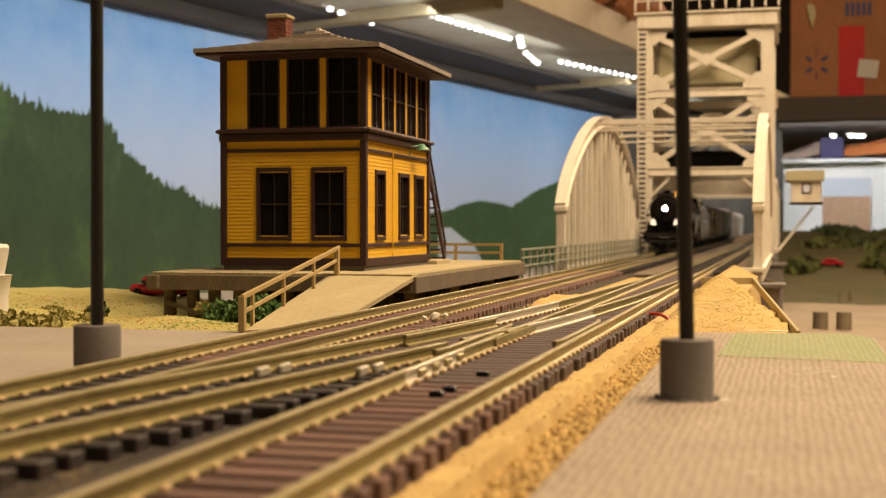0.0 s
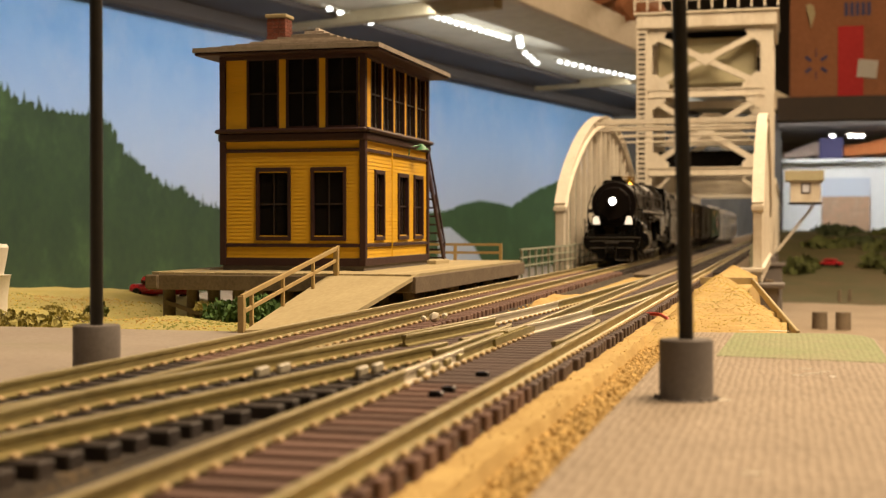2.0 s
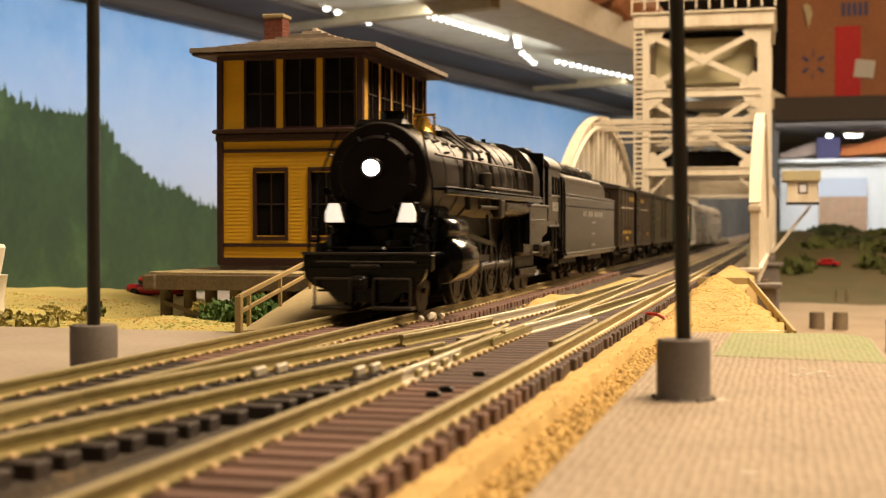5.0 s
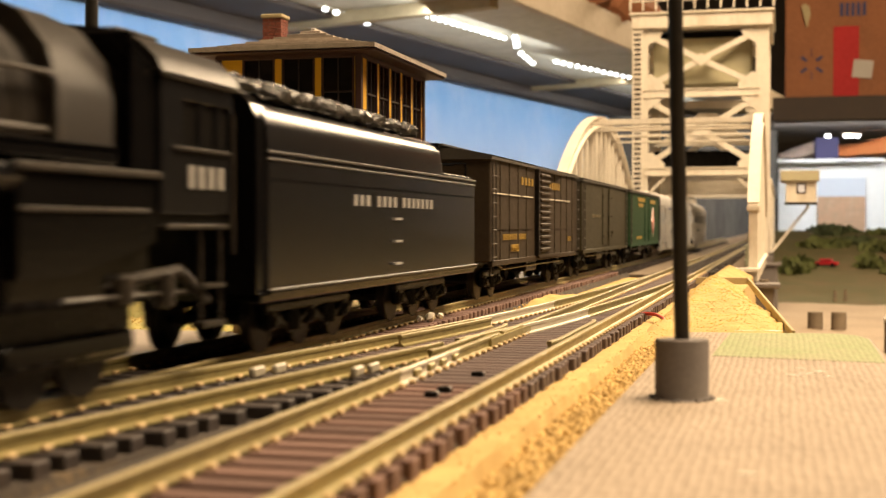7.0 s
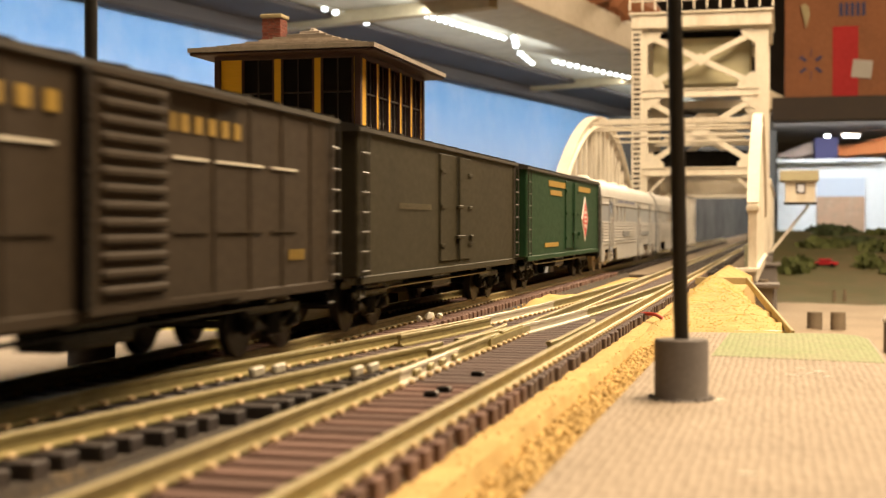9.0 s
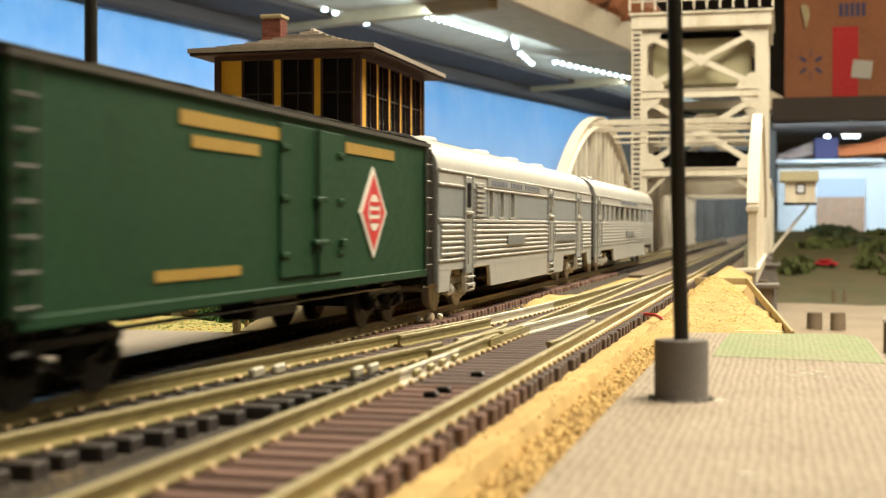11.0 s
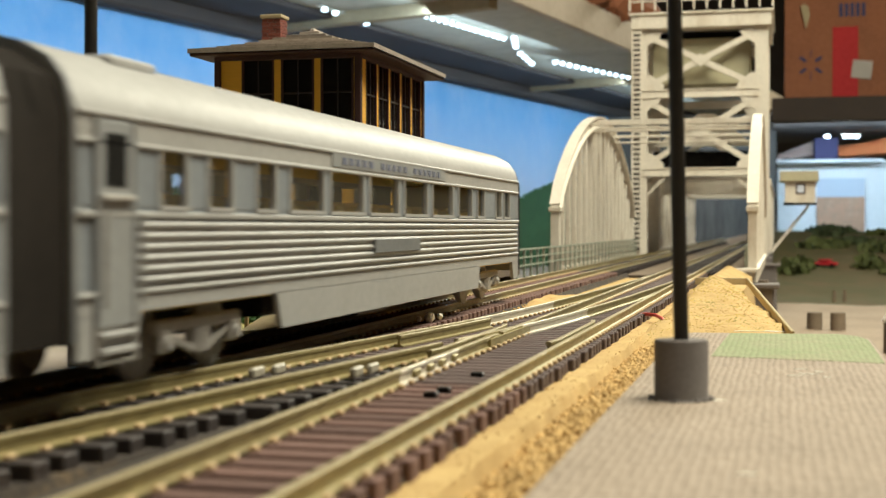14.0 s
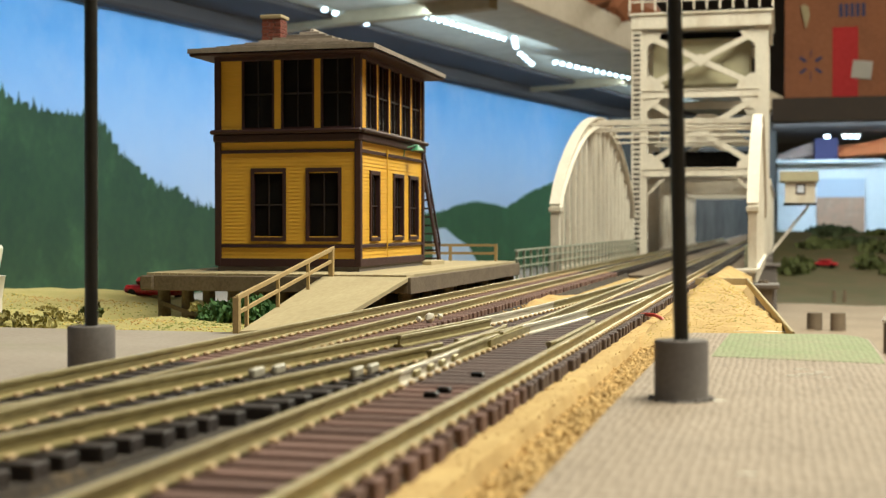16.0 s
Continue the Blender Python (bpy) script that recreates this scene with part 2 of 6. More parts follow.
MAROON = paint("maroon_trim", (.040, .010, .009), (.026, .008, .0075), .6, scale=150, fine=1200, bump=.2)
SHINGLE = paint("roof_shingle", (.40, .345, .285), (.25, .21, .17), .85, scale=220, fine=1800, bump=.5, each=.3, stain=(.12, .09, .07))
BRICK = paint("brick_red", (.22, .065, .04), (.15, .045, .03), .85, scale=600, fine=2000, bump=.3, each=.2)
MORTAR = paint("mortar", (.3, .24, .2), (.24, .19, .15), .9, scale=600, fine=2000)
WINDOW_BAR = paint("dark_sash", (.022, .010, .008), (.016, .008, .006), .5, scale=300)
DARK_GLASS = pane_glass("dark_pane", (.012, .011, .010), .05, .8)
TIMBER = paint("deck_timber", (.43, .355, .20), (.35, .285, .155), .8, scale=90, fine=900, bump=.35, each=.12, stretch=(1, .25, 1))
TIMBER_DARK = paint("weathered_timber", (.19, .145, .095), (.12, .09, .06), .85, scale=120, fine=1200, bump=.4, each=.15)
RAILING = paint("railing_timber", (.40, .29, .12), (.31, .22, .09), .75, scale=150, fine=1400, bump=.3)
CREAM = paint("cream_steel", (.69, .635, .53), (.58, .53, .44), .55, scale=50, fine=600, bump=.15, stain=(.38, .29, .19), stain_amount=.6, stretch=(1, 1, .5))
GREEN_STEEL = paint("pale_green_steel", (.34, .36, .28), (.28, .30, .23), .55, scale=80, fine=700, bump=.15, stain=(.3, .22, .12))
SHADE_GREEN = paint("lamp_green", (.10, .30, .15), (.08, .24, .12), .4, scale=200)
OLIVE_BLOCK = paint("counterweight_concrete", (.40, .37, .24), (.34, .31, .20), .75, scale=40, fine=600, bump=.2, stain=(.22, .2, .13))
DARK_GAP = paint("dark_gap", (.05, .045, .04), (.08, .06, .045), .7)
BLACK = paint("loco_black", (.0035, .0033, .0034), (.0055, .005, .005), .15, .0, spec=.2, uneven=.05, scale=120, fine=900, bump=.15, stain=(.012, .010, .008), stain_amount=.3)
BOILER = paint("boiler_black", (.010, .0085, .007), (.018, .0145, .0115), .42, 0.0, spec=.4, uneven=.08, scale=90, fine=900, bump=.25, stain=(.026, .021, .017), stain_amount=.5)
SEAM = paint("dusty_seam", (.05, .043, .034), (.03, .026, .021), .5, scale=300)
# lighter tone that paints highlights onto black lips, pipes and plugs
EDGE_GLINT = paint("edge_glint", (.042, .034, .025), (.012, .010, .008), .46, .2, scale=300, fine=1500, bump=.2)
BLACK_FRONT = paint("graphite_black", (.0045, .003, .003), (.0065, .0042, .004), .5, 0.0, spec=.12, scale=120, fine=900, bump=.15)
STEEL_ROD = paint("bright_rod", (.045, .039, .033), (.022, .019, .016), .34, .8, scale=200, fine=1200, bump=.15)
TENDER_BLACK = paint("tender_black", (.0052, .0053, .0062), (.007, .0071, .008), .24, 0.0, spec=.3, scale=30, fine=400, bump=.003, uneven=.02)
BRASS = paint("polished_brass", (.75, .48, .10), (.55, .33, .06), .25, .9, scale=300, fine=1200, bump=.1)
COAL = paint("coal", (.014, .013, .012), (.05, .046, .04), .22, 0, scale=900, fine=3000, bump=.8)
BLUE_LETTER = paint("faded_blue_letter", (.13, .14, .22), (.16, .17, .24), .6, scale=200)
BAGGAGE_GLASS = pane_glass("baggage_pane", (.20, .205, .205), .1, .75)
SILVER_LETTER = paint("silver_lettering", (.36, .35, .33), (.29, .28, .26), .5)
GOLD_LETTER = paint("gold_lettering", (.36, .23, .035), (.30, .19, .03), .55)
CAR_BROWN = paint("car_brown", (.042, .030, .019), (.032, .023, .0145), .65, spec=.15, scale=50, fine=700, bump=.12, stain=(.06, .046, .032), stain_amount=.4)
CAR_OLIVE = paint("car_olive", (.041, .035, .020), (.031, .027, .0155), .62, spec=.15, scale=50, fine=700, bump=.12, stain=(.064, .055, .037), stain_amount=.3)
CAR_GREEN = paint("car_green", (.0125, .046, .0178), (.0098, .037, .0139), .6, spec=.2, scale=50, fine=700, bump=.12, stain=(.022, .056, .024), stain_amount=.3)
CAR_ROOF = paint("car_roof", (.05, .043, .034), (.038, .033, .027), .7, scale=60, fine=800, bump=.2, stain=(.10, .085, .06))
UNDERFRAME = paint("underframe_black", (.006, .0053, .005), (.010, .0088, .0078), .3, spec=.13, scale=200, fine=1200, bump=.2, stain=(.03, .023, .017), stain_amount=.3)
WHEEL = paint("wheel_steel", (.045, .038, .031), (.025, .021, .018), .45, .6, scale=300, fine=1500, bump=.2)
SILVER = paint("silver_paint", (.42, .412, .395), (.355, .346, .33), .50, .12, scale=40, fine=600, bump=.02, stain=(.40, .385, .36), stain_amount=.3)
SILVER_BLUE = paint("window_band_grey", (.28, .30, .325), (.24, .258, .28), .42, .15, scale=60, fine=700, bump=.03, stain=(.34, .36, .38), stain_amount=.3)
SILVER_DARK = paint("silver_shade", (.33, .335, .335), (.28, .285, .285), .4, .12, scale=60, fine=700, bump=.08)
PLATE_GREY = paint("name_plate_grey", (.20, .205, .21), (.16, .165, .17), .5, .1, scale=60, fine=700, bump=.05)
SILVER_TRUCK = paint("silver_truck", (.52, .495, .455), (.36, .34, .31), .45, .2, scale=200, fine=1200, bump=.2, stain=(.1, .08, .06))
BELLOWS = paint("black_bellows", (.016, .0135, .011), (.024, .020, .0165), .85, spec=.08, scale=150, fine=900, bump=.3)
SEAT_YELLOW = paint("yellow_interior", (.80, .62, .16), (.66, .50, .12), .7, scale=60, fine=500)
COACH_GLASS = pane_glass("coach_pane", (.20, .19, .15), .06, .12)
RED_LOGO = paint("red_emblem", (.52, .028, .03), (.44, .022, .026), .5, scale=100)
WHITE_LOGO = paint("white_emblem", (.72, .68, .62), (.66, .62, .56), .5, scale=100)
HEADLIGHT = glow("headlight_glow", (1.0, .93, .84), 40.0)
LIT_BOARD = glow("lit_board", (1.0, .92, .80), .7)
LED = glow("led_glow", (.93, .97, 1.0), 5.0)
SKY_PAINT = paint("painted_sky", (.165, .33, .60), (.23, .39, .62), .85, scale=2.5, fine=30, bump=.05, stain=(.52, .54, .60), stain_amount=.65)
ramp = next(n for n in SKY_PAINT.node_tree.nodes if n.type == "VALTORGB")
tree = SKY_PAINT.node_tree
sep, rng, low, blend = tree.nodes.new("ShaderNodeSeparateXYZ"), tree.nodes.new("ShaderNodeMapRange"), tree.nodes.new("ShaderNodeRGB"), tree.nodes.new("ShaderNodeMix")
rng.inputs[1].default_value, rng.inputs[2].default_value, rng.inputs[3].default_value, rng.inputs[4].default_value = .03, .24, .82, 0
low.outputs[0].default_value = (.62, .62, .67, 1)
blend.data_type = "RGBA"
tree.links.new(next(n for n in tree.nodes if n.type == "TEX_COORD").outputs["Object"], sep.inputs[0])
tree.links.new(sep.outputs[2], rng.inputs[0]), tree.links.new(rng.outputs[0], blend.inputs[0])
tree.links.new(ramp.outputs[0], blend.inputs[6]), tree.links.new(low.outputs[0], blend.inputs[7])
stain_mix = next(n for n in tree.nodes if n.type == "MIX" and n != blend)
tree.links.new(blend.outputs[2], stain_mix.inputs[6])
HILL_PAINT = paint("painted_forest", (.028, .048, .016), (.048, .080, .025), .9, scale=22, fine=120, bump=.1, stain=(.085, .145, .045), stain_amount=.8, stretch=(1, 1, .75))
HILL_FAR = paint("painted_far_hill", (.034, .072, .020), (.045, .092, .025), .9, scale=25, fine=120, bump=.1, stain=(.07, .15, .05), stain_amount=.5)
END_BOARD = paint("end_board_grey", (.055, .048, .038), (.032, .028, .022), .85, scale=30, fine=100, stretch=(1, 1, .1), stain=(.12, .11, .095), stain_amount=.7)
RIVER_PAINT = paint("painted_river", (.42, .47, .52), (.48, .52, .56), .85, scale=8, fine=60)
SHELF_UNDER = paint("shelf_underside", (.53, .495, .39), (.41, .375, .28), .8, scale=5, fine=60, bump=.1, stain=(.15, .125, .085), stain_amount=.6)
JOIST_WOOD = paint("joist_wood", (.34, .27, .15), (.26, .20, .11), .8, scale=8, fine=120, bump=.1, stain=(.16, .12, .07))
SHELF_WOOD = paint("shelf_fascia", (.52, .44, .33), (.44, .37, .27), .7, scale=8, fine=120, bump=.1, stain=(.3, .23, .15))
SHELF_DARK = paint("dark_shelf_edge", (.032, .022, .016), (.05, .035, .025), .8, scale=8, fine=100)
CARDBOARD = paint("cardboard", (.27, .105, .042), (.22, .086, .035), .85, scale=12, fine=220, bump=.15, stain=(.13, .052, .022))
TAPE_RED = paint("red_tape", (.40, .013, .012), (.33, .011, .011), .8, scale=20, fine=200)
INK_BLUE = paint("blue_ink", (.03, .026, .085), (.04, .034, .10), .7, scale=20)
LABEL_WHITE = paint("white_label", (.42, .38, .33), (.36, .33, .28), .6, scale=40)
BOARD_WHITE = paint("white_board", (.74, .74, .72), (.68, .68, .66), .7, scale=6, fine=80)
PHOTO_SKY = paint("photo_sky", (.42, .47, .55), (.5, .53, .58), .5, scale=10)
PHOTO_WARM = paint("photo_autumn", (.45, .25, .14), (.33, .22, .13), .5, scale=28, fine=120, stain=(.55, .4, .26), stain_amount=.8)
ORANGE = paint("orange_cloth", (.55, .18, .055), (.48, .15, .045), .7, scale=8, fine=60)
TAN_CLOTH = paint("tan_paper", (.55, .42, .33), (.48, .36, .28), .8, scale=8, fine=60)
GRASS = paint("model_grass", (.060, .066, .017), (.105, .078, .03), .95, scale=25, fine=600, bump=.8, stain=(.12, .068, .026), stain_amount=.6)
ROOM_WALL = paint("room_wall", (.10, .08, .065), (.08, .065, .05), .9, scale=2, fine=20)
ROOM_FLOOR = paint("room_floor", (.06, .05, .045), (.045, .038, .033), .8, scale=2, fine=20)
CEILING = paint("room_ceiling", (.22, .20, .175), (.19, .17, .15), .9, scale=2, fine=20)
RED_PAINT = paint("red_car_paint", (.45, .02, .03), (.38, .02, .025), .3, scale=100)
WHITE_PAINT = paint("white_car_paint", (.7, .66, .6), (.62, .58, .52), .4, scale=100)
WIRE_RED = paint("red_wire", (.5, .03, .02), (.42, .025, .02), .4, scale=300)
CLEAR_BIT = paint("milky_plastic", (.42, .385, .30), (.30, .265, .19), .5, scale=300, fine=1500)
WHITE_BIT = paint("white_plastic", (.72, .68, .58), (.6, .55, .45), .45, scale=300, fine=1500)
# ---- plan, in millimetres: y runs along the tracks, x to the right, z from the rail heads ----
TRACK_A, TRACK_C = -101.5, -49.7
GAUGE = 8.4


def smooth(a, b, t):
    t = min(max((t - a) / (b - a), 0), 1)
    return t * t * (3 - 2 * t)


def lumps(x, y, scale, height):
    return height * noise.fractal(Vector((x / scale, y / scale, 3.1)), 1.0, 2.0, 4)


def cross_left(y):
    """The crossover's outer rail."""
    return float(np.interp(y, [20, 60, 100, 147, 170, 200, 243, 282, 310, 339, 373, 435, 538, 620],
                           [-110, -106.4, -101.6, -95.2, -92, -87.8, -81.6, -76.2, -72.9, -70.2, -67.8, -64.4, -60.6, -58.1]))


def terrain(x, y):
    """Trackside ground, dropping to the river under the bridge and rising again on the far bank."""
    river = -60 + 72 * smooth(1480, 2350, y) * smooth(-300, -20, x) + lumps(x, y, 60, 3)
    if x < -300:
        river = -60 + lumps(x, y, 90, 6)
    right_edge = 19 if y < 325 else 2 - 17 * smooth(340, 590, y)
    bank = smooth(right_edge + 4, right_edge - 1, x) * smooth(770, 745, y) if x > -126 else smooth(-410, -330, x) * smooth(535, 512, y)
    if -128 < x < -118 and y > 500:
        bank *= smooth(-128, -119, x)
    top = -6.5
    if x < -126:
        top = -7.5 + 3.6 * smooth(330, 440, y) * smooth(-232, -290, x) - 4.5 * smooth(395, 425, y) * smooth(-240, -224, x) + lumps(x, y, 34, 1.8) * smooth(300, 345, y)
    if x > -35:
        mound = smooth(322, 350, y) * smooth(-38, -28, x)
        slope = -7.7 + 2.3 * min(max((x + 33.4) / 9.8, 0), 1)
        top = slope + (-5.2 - slope) * smooth(312, 332, y) + mound * (3.0 + 3.0 * smooth(360, 500, y)) * smooth(right_edge, right_edge - 14, x) + mound * lumps(x, y, 18, 1.6)
    return river + (top - river) * bank


xs = list(np.arange(-1250, -340, 45)) + list(np.arange(-340, -40, 4)) + list(np.arange(-40, 24, 1.6)) + list(np.arange(24, 40, 4)) + list(np.arange(40, 1300, 45))
ys = list(np.arange(-500, 0, 50)) + list(np.arange(0, 320, 5)) + list(np.arange(320, 600, 2.5)) + list(np.arange(600, 780, 5)) + list(np.arange(780, 3600, 40))
ground = Mesh()
ground.grid(xs, ys, terrain)
nx = len(xs)
for k, f in enumerate(ground.f):
    x, y = xs[k % (nx - 1)], ys[k // (nx - 1)]
    if y > 1440 and x > -60:
        ground.m[k] = 2
    elif y > 770 or x > 20 or x < -410 or (x < -126 and y > 520):
        ground.m[k] = 3
    elif x < -126:
        ground.m[k] = 1
part("ground", ground, [SAND, SCRUB, GRASS, RIVERBED])
tagged(bpy.data.objects["ground"], "sandy model landscape with dry scrub and a riverbed", "ground", kind="structure")

# platform, where the camera stands, with a worn green strip at its end
m = Mesh()
rim = [(-23.6, -260), (70, -260), (70, 200), (19.5, 262), (19.4, 312), (17.5, 321), (13, 326), (-21, 322), (-23.4, 318)]
m.plate(rim, -12, -3, "Z")
platform = part("pavement", m, CONCRETE, smooth=0)
tagged(platform, "grey-beige platform with a fine tread pattern", "platform", kind="structure")
m = Mesh()
m.plate([(-13.5, 264), (18.6, 258), (18.7, 311), (17, 320), (12.6, 325), (-12, 322)], -3, -2.93, "Z")
part("turf_strip", m, GREEN_TURF, platform, "thin worn green strip")
for x, y, a, b in ((2.2, 233, 1.5, .5), (4.4, 236, 1.9, .45), (6.2, 240, 1.1, .6), (3.4, 244, 1.4, .4), (7.4, 232, .7, .5), (-9.2, 197, 1.2, 1.0), (-2, 330, 3, 1.4), (-9, 329, 4, .8), (-3.4, 139, 1.3, .5)):
    part("scuff", Mesh().plate([(x + a * math.cos(k * .7) * random.uniform(.5, 1.1), y + b * math.sin(k * .7) * random.uniform(.5, 1.1)) for k in range(9)], -3, -2.9, "Z"), WHITE_BIT, platform, "pale scuff mark")
m = Mesh()
m.box(-420, -121.5, 60, 322, -12, -5.2, .6)
tagged(part("road", m, GREY_ROAD), "pale grey dusty road surface beside the tracks", "road", kind="structure")

# dark beds under the tracks
m = Mesh()
m.sweep([(-17, -2), (-15.4, .6), (15.4, .6), (17, -2)], [(TRACK_A, -300, -4.9), (TRACK_A, 760, -4.9)])
m.sweep([(-24, -2), (-22, .6), (10.8, .6), (11.4, -2)], [(TRACK_C, -300, -4.95), (TRACK_C, 760, -4.95)])
m.sweep([(-6, -2), (-5, .5), (22, .5), (23, -2)], [(cross_left(y), y, -4.9) for y in range(20, 420, 20)])
tagged(part("track_bed", m, BALLAST), "dark fine ballast under the tracks", "track bed", kind="structure")

# ---- tracks ----
RAIL_SHAPE = [(-1.0, -2.5), (1.0, -2.5), (1.0, -2.15), (.28, -1.9), (.28, -.85), (.52, -.6), (.52, -.08), (.42, 0), (-.42, 0), (-.52, -.08), (-.52, -.6), (-.28, -.85), (-.28, -1.9), (-1.0, -2.15)]


def rail(parent, path, worn=None):
    """A rail along a path; worn: the stretch of y whose flank has a lamp glint painted on."""
    m = Mesh()
    m.sweep(RAIL_SHAPE, path)
    n, top = len(RAIL_SHAPE), {6, 7, 8}
    for k in range((len(path) - 1) * n):
        if k % n in top:
            m.m[k] = 1
        if worn and k % n in {1, 2, 3, 4, 5, 6} and worn[0] <= path[k // n][1] < worn[1]:
            m.m[k] = 2
    return part("rail", m, [RAIL, RAIL_TOP, RAIL_GLINT], parent)


TIE_MESH = {}


def tie(parent, x0, x1, y, dark, turn=0.0):
    length = round((x1 - x0) / 2) * 2
    key = (length, dark)
    if key not in TIE_MESH:
        TIE_MESH[key] = Mesh().box(-length / 2, length / 2, -1.7, 1.7, -2.9, 0, .22).data("tie", {0: TIE, 1: TIE_DARK, 2: TIE_MID}[dark], 0)
    ob = part("tie", TIE_MESH[key], None, parent)
    ob.matrix_basis = pose((x0 + x1) / 2000 + random.uniform(-.0003, .0003), y * .001 + random.uniform(-.0002, .0002), -.0025, 0, 0, turn + random.uniform(-.6, .6))
    return ob


def spikes_at(m, x, y):
    for s in (-1, 1):
        m.box(x + s * .75, x + s * 1.8, y - .8, y + .8, -2.6, -1.85, .25)


PITCH = 5.85
main_track = thing("railway_track", 0, 0, 0, "weathered model railway track with brown ties, carrying the train", "railway track", "railway tracks")
side_track = thing("railway_track", 0, 0, 0, "weathered model railway track with brown and black ties beside the platform", "railway track", "railway tracks")
cross_track = thing("railway_track", 0, 0, 0, "black-tied turnout track crossing between the two main tracks", "railway track", "railway tracks")
for t, x in ((main_track, TRACK_A), (side_track, TRACK_C)):
    for s in (-1, 1):
        if t is side_track and s < 0:
            rail(t, [(x - GAUGE, -300, 0), (x - GAUGE, 198, 0), (x - GAUGE, 236, 0), (x - GAUGE, 272, 0)], (198, 236))
            rail(t, [(x - GAUGE, 276, 0), (x - GAUGE, 2600, 0)])
        else:
            rail(t, [(x + s * GAUGE, -300, 0), (x + s * GAUGE, 2600, 0)])
ycross = list(range(24, 254, 8))
rail(cross_track, [(cross_left(y), y, .03) for y in range(24, 616, 8)], (312, 390))
rail(cross_track, [(cross_left(y) + 2 * GAUGE, y, .03) for y in ycross])
rail(cross_track, [(cross_left(y) + 2 * GAUGE, y, .03) for y in range(256, 616, 8)], (296, 356))
# guard rails and frog
for x, y0, y1 in ((TRACK_C + GAUGE - 2.1, 255, 318), (-61.4, 232, 300)):
    rail(cross_track, [(x - .8, y0, -.05), (x, y0 + 6, -.05), (x, y1 - 6, -.05), (x - .8, y1, -.05)])
rail(cross_track, [(cross_left(y) + 2.3, y, -.05) for y in range(262, 326, 8)])
m = Mesh()
m.plate([(-60.2, 262), (-57.2, 262), (-56.6, 312), (-58.8, 322), (-60.0, 312)], -2.4, -.5, "Z")
part("frog", m, RAIL, cross_track, "cast metal frog")
spike_a, spike_b, spike_c = Mesh(), Mesh(), Mesh()
y = 96.0
while y < 2200:
    near = y < 720
    cl = cross_left(y)
    # train track
    xa1 = TRACK_A + 15
    if 90 < y < 172:
        xa1 = max(xa1, cl + 2 * GAUGE + 5)
    if near:
        tie(main_track, TRACK_A - 15, xa1, y, 1 if y < 225 else 0)
        for s in (-1, 1):
            spikes_at(spike_a, TRACK_A + s * GAUGE, y)
    # platform track, its ties longer through the turnout
    xc0 = TRACK_C - 15
    turnout = 238 < y < 640
    if turnout:
        xc0 = min(xc0, cl - 5)
    if near:
        tie(side_track, xc0, TRACK_C + 11.6, y, 2 if y > 203 else 0)
        for s in (-1, 1):
            spikes_at(spike_c, TRACK_C + s * GAUGE, y)
        if y < 600:
            spikes_at(spike_b, cl, y)
            if not turnout:
                spikes_at(spike_b, cl + 2 * GAUGE, y)
    if 172 <= y <= 238:
        tie(cross_track, max(cl - 6, TRACK_A + 15.4), min(cl + 2 * GAUGE + 6, TRACK_C - 15.4), y + .2, 1, 4)
    y += PITCH if y < 203 else 5.1
for t, sm in ((main_track, spike_a), (side_track, spike_c), (cross_track, spike_b)):
    tagged(part("spikes", sm, SPIKE, t, "pale tan spikes", smooth=0), kind="stuff")
far_ties = Mesh()
y = 722
while y < 2200:
    for x in (TRACK_A, TRACK_C):
        far_ties.box(x - 15, x + 15, y - 1.45, y + 1.45, -5.1, -2.5)
    y += PITCH
tagged(part("far_ties", far_ties, TIE_DARK, main_track, smooth=0), kind="stuff")

# gravel between the platform track and the platform
m = Mesh()
ico = [(0, 0, 1), (.89, 0, .45), (.28, .85, .45), (-.72, .53, .45), (-.72, -.53, .45), (.28, -.85, .45), (.72, .53, -.45), (-.28, .85, -.45), (-.89, 0, -.45), (-.28, -.85, -.45), (.72, -.53, -.45), (0, 0, -1)]
icof = [(0, 1, 2), (0, 2, 3), (0, 3, 4), (0, 4, 5), (0, 5, 1), (1, 6, 2), (2, 7, 3), (3, 8, 4), (4, 9, 5), (5, 10, 1), (2, 6, 7), (3, 7, 8), (4, 8, 9), (5, 9, 10), (1, 10, 6), (11, 7, 6), (11, 8, 7), (11, 9, 8), (11, 10, 9), (11, 6, 10)]


def stone(m, x, y, z, r):
    q = Euler((random.uniform(0, 6), random.uniform(0, 6), random.uniform(0, 6))).to_matrix()
    m.add([q @ Vector((a * r * random.uniform(.7, 1.1), b * r, c * r * random.uniform(.6, 1))) + Vector((x, y, z)) for a, b, c in ico], icof)


for i in range(5200):
    u, y = random.random(), random.uniform(88, 335)
    x = -33.4 + u * 9.8
    stone(m, x, y, -7.3 + 2.2 * u + random.uniform(-.3, .3), random.choice((.4, .5, .65, .85)))
for i in range(700):
    y = 60 + 520 * random.random() ** 1.5
    stone(m, random.uniform(-38.4, -33.4), y, -4.62 + random.uniform(-.1, .06), random.choice((.1, .14, .2)))
for i in range(420):
    y = random.uniform(405, 505)
    x = random.uniform(-86, cross_left(y) - 4)
    stone(m, x, y, -5.4 + random.uniform(-.2, .8), random.choice((.2, .3, .5, .6)))
tagged(part("gravel", m, GRAVEL, smooth=0), "loose yellow-tan gravel along the platform edge", "gravel", kind="stuff")
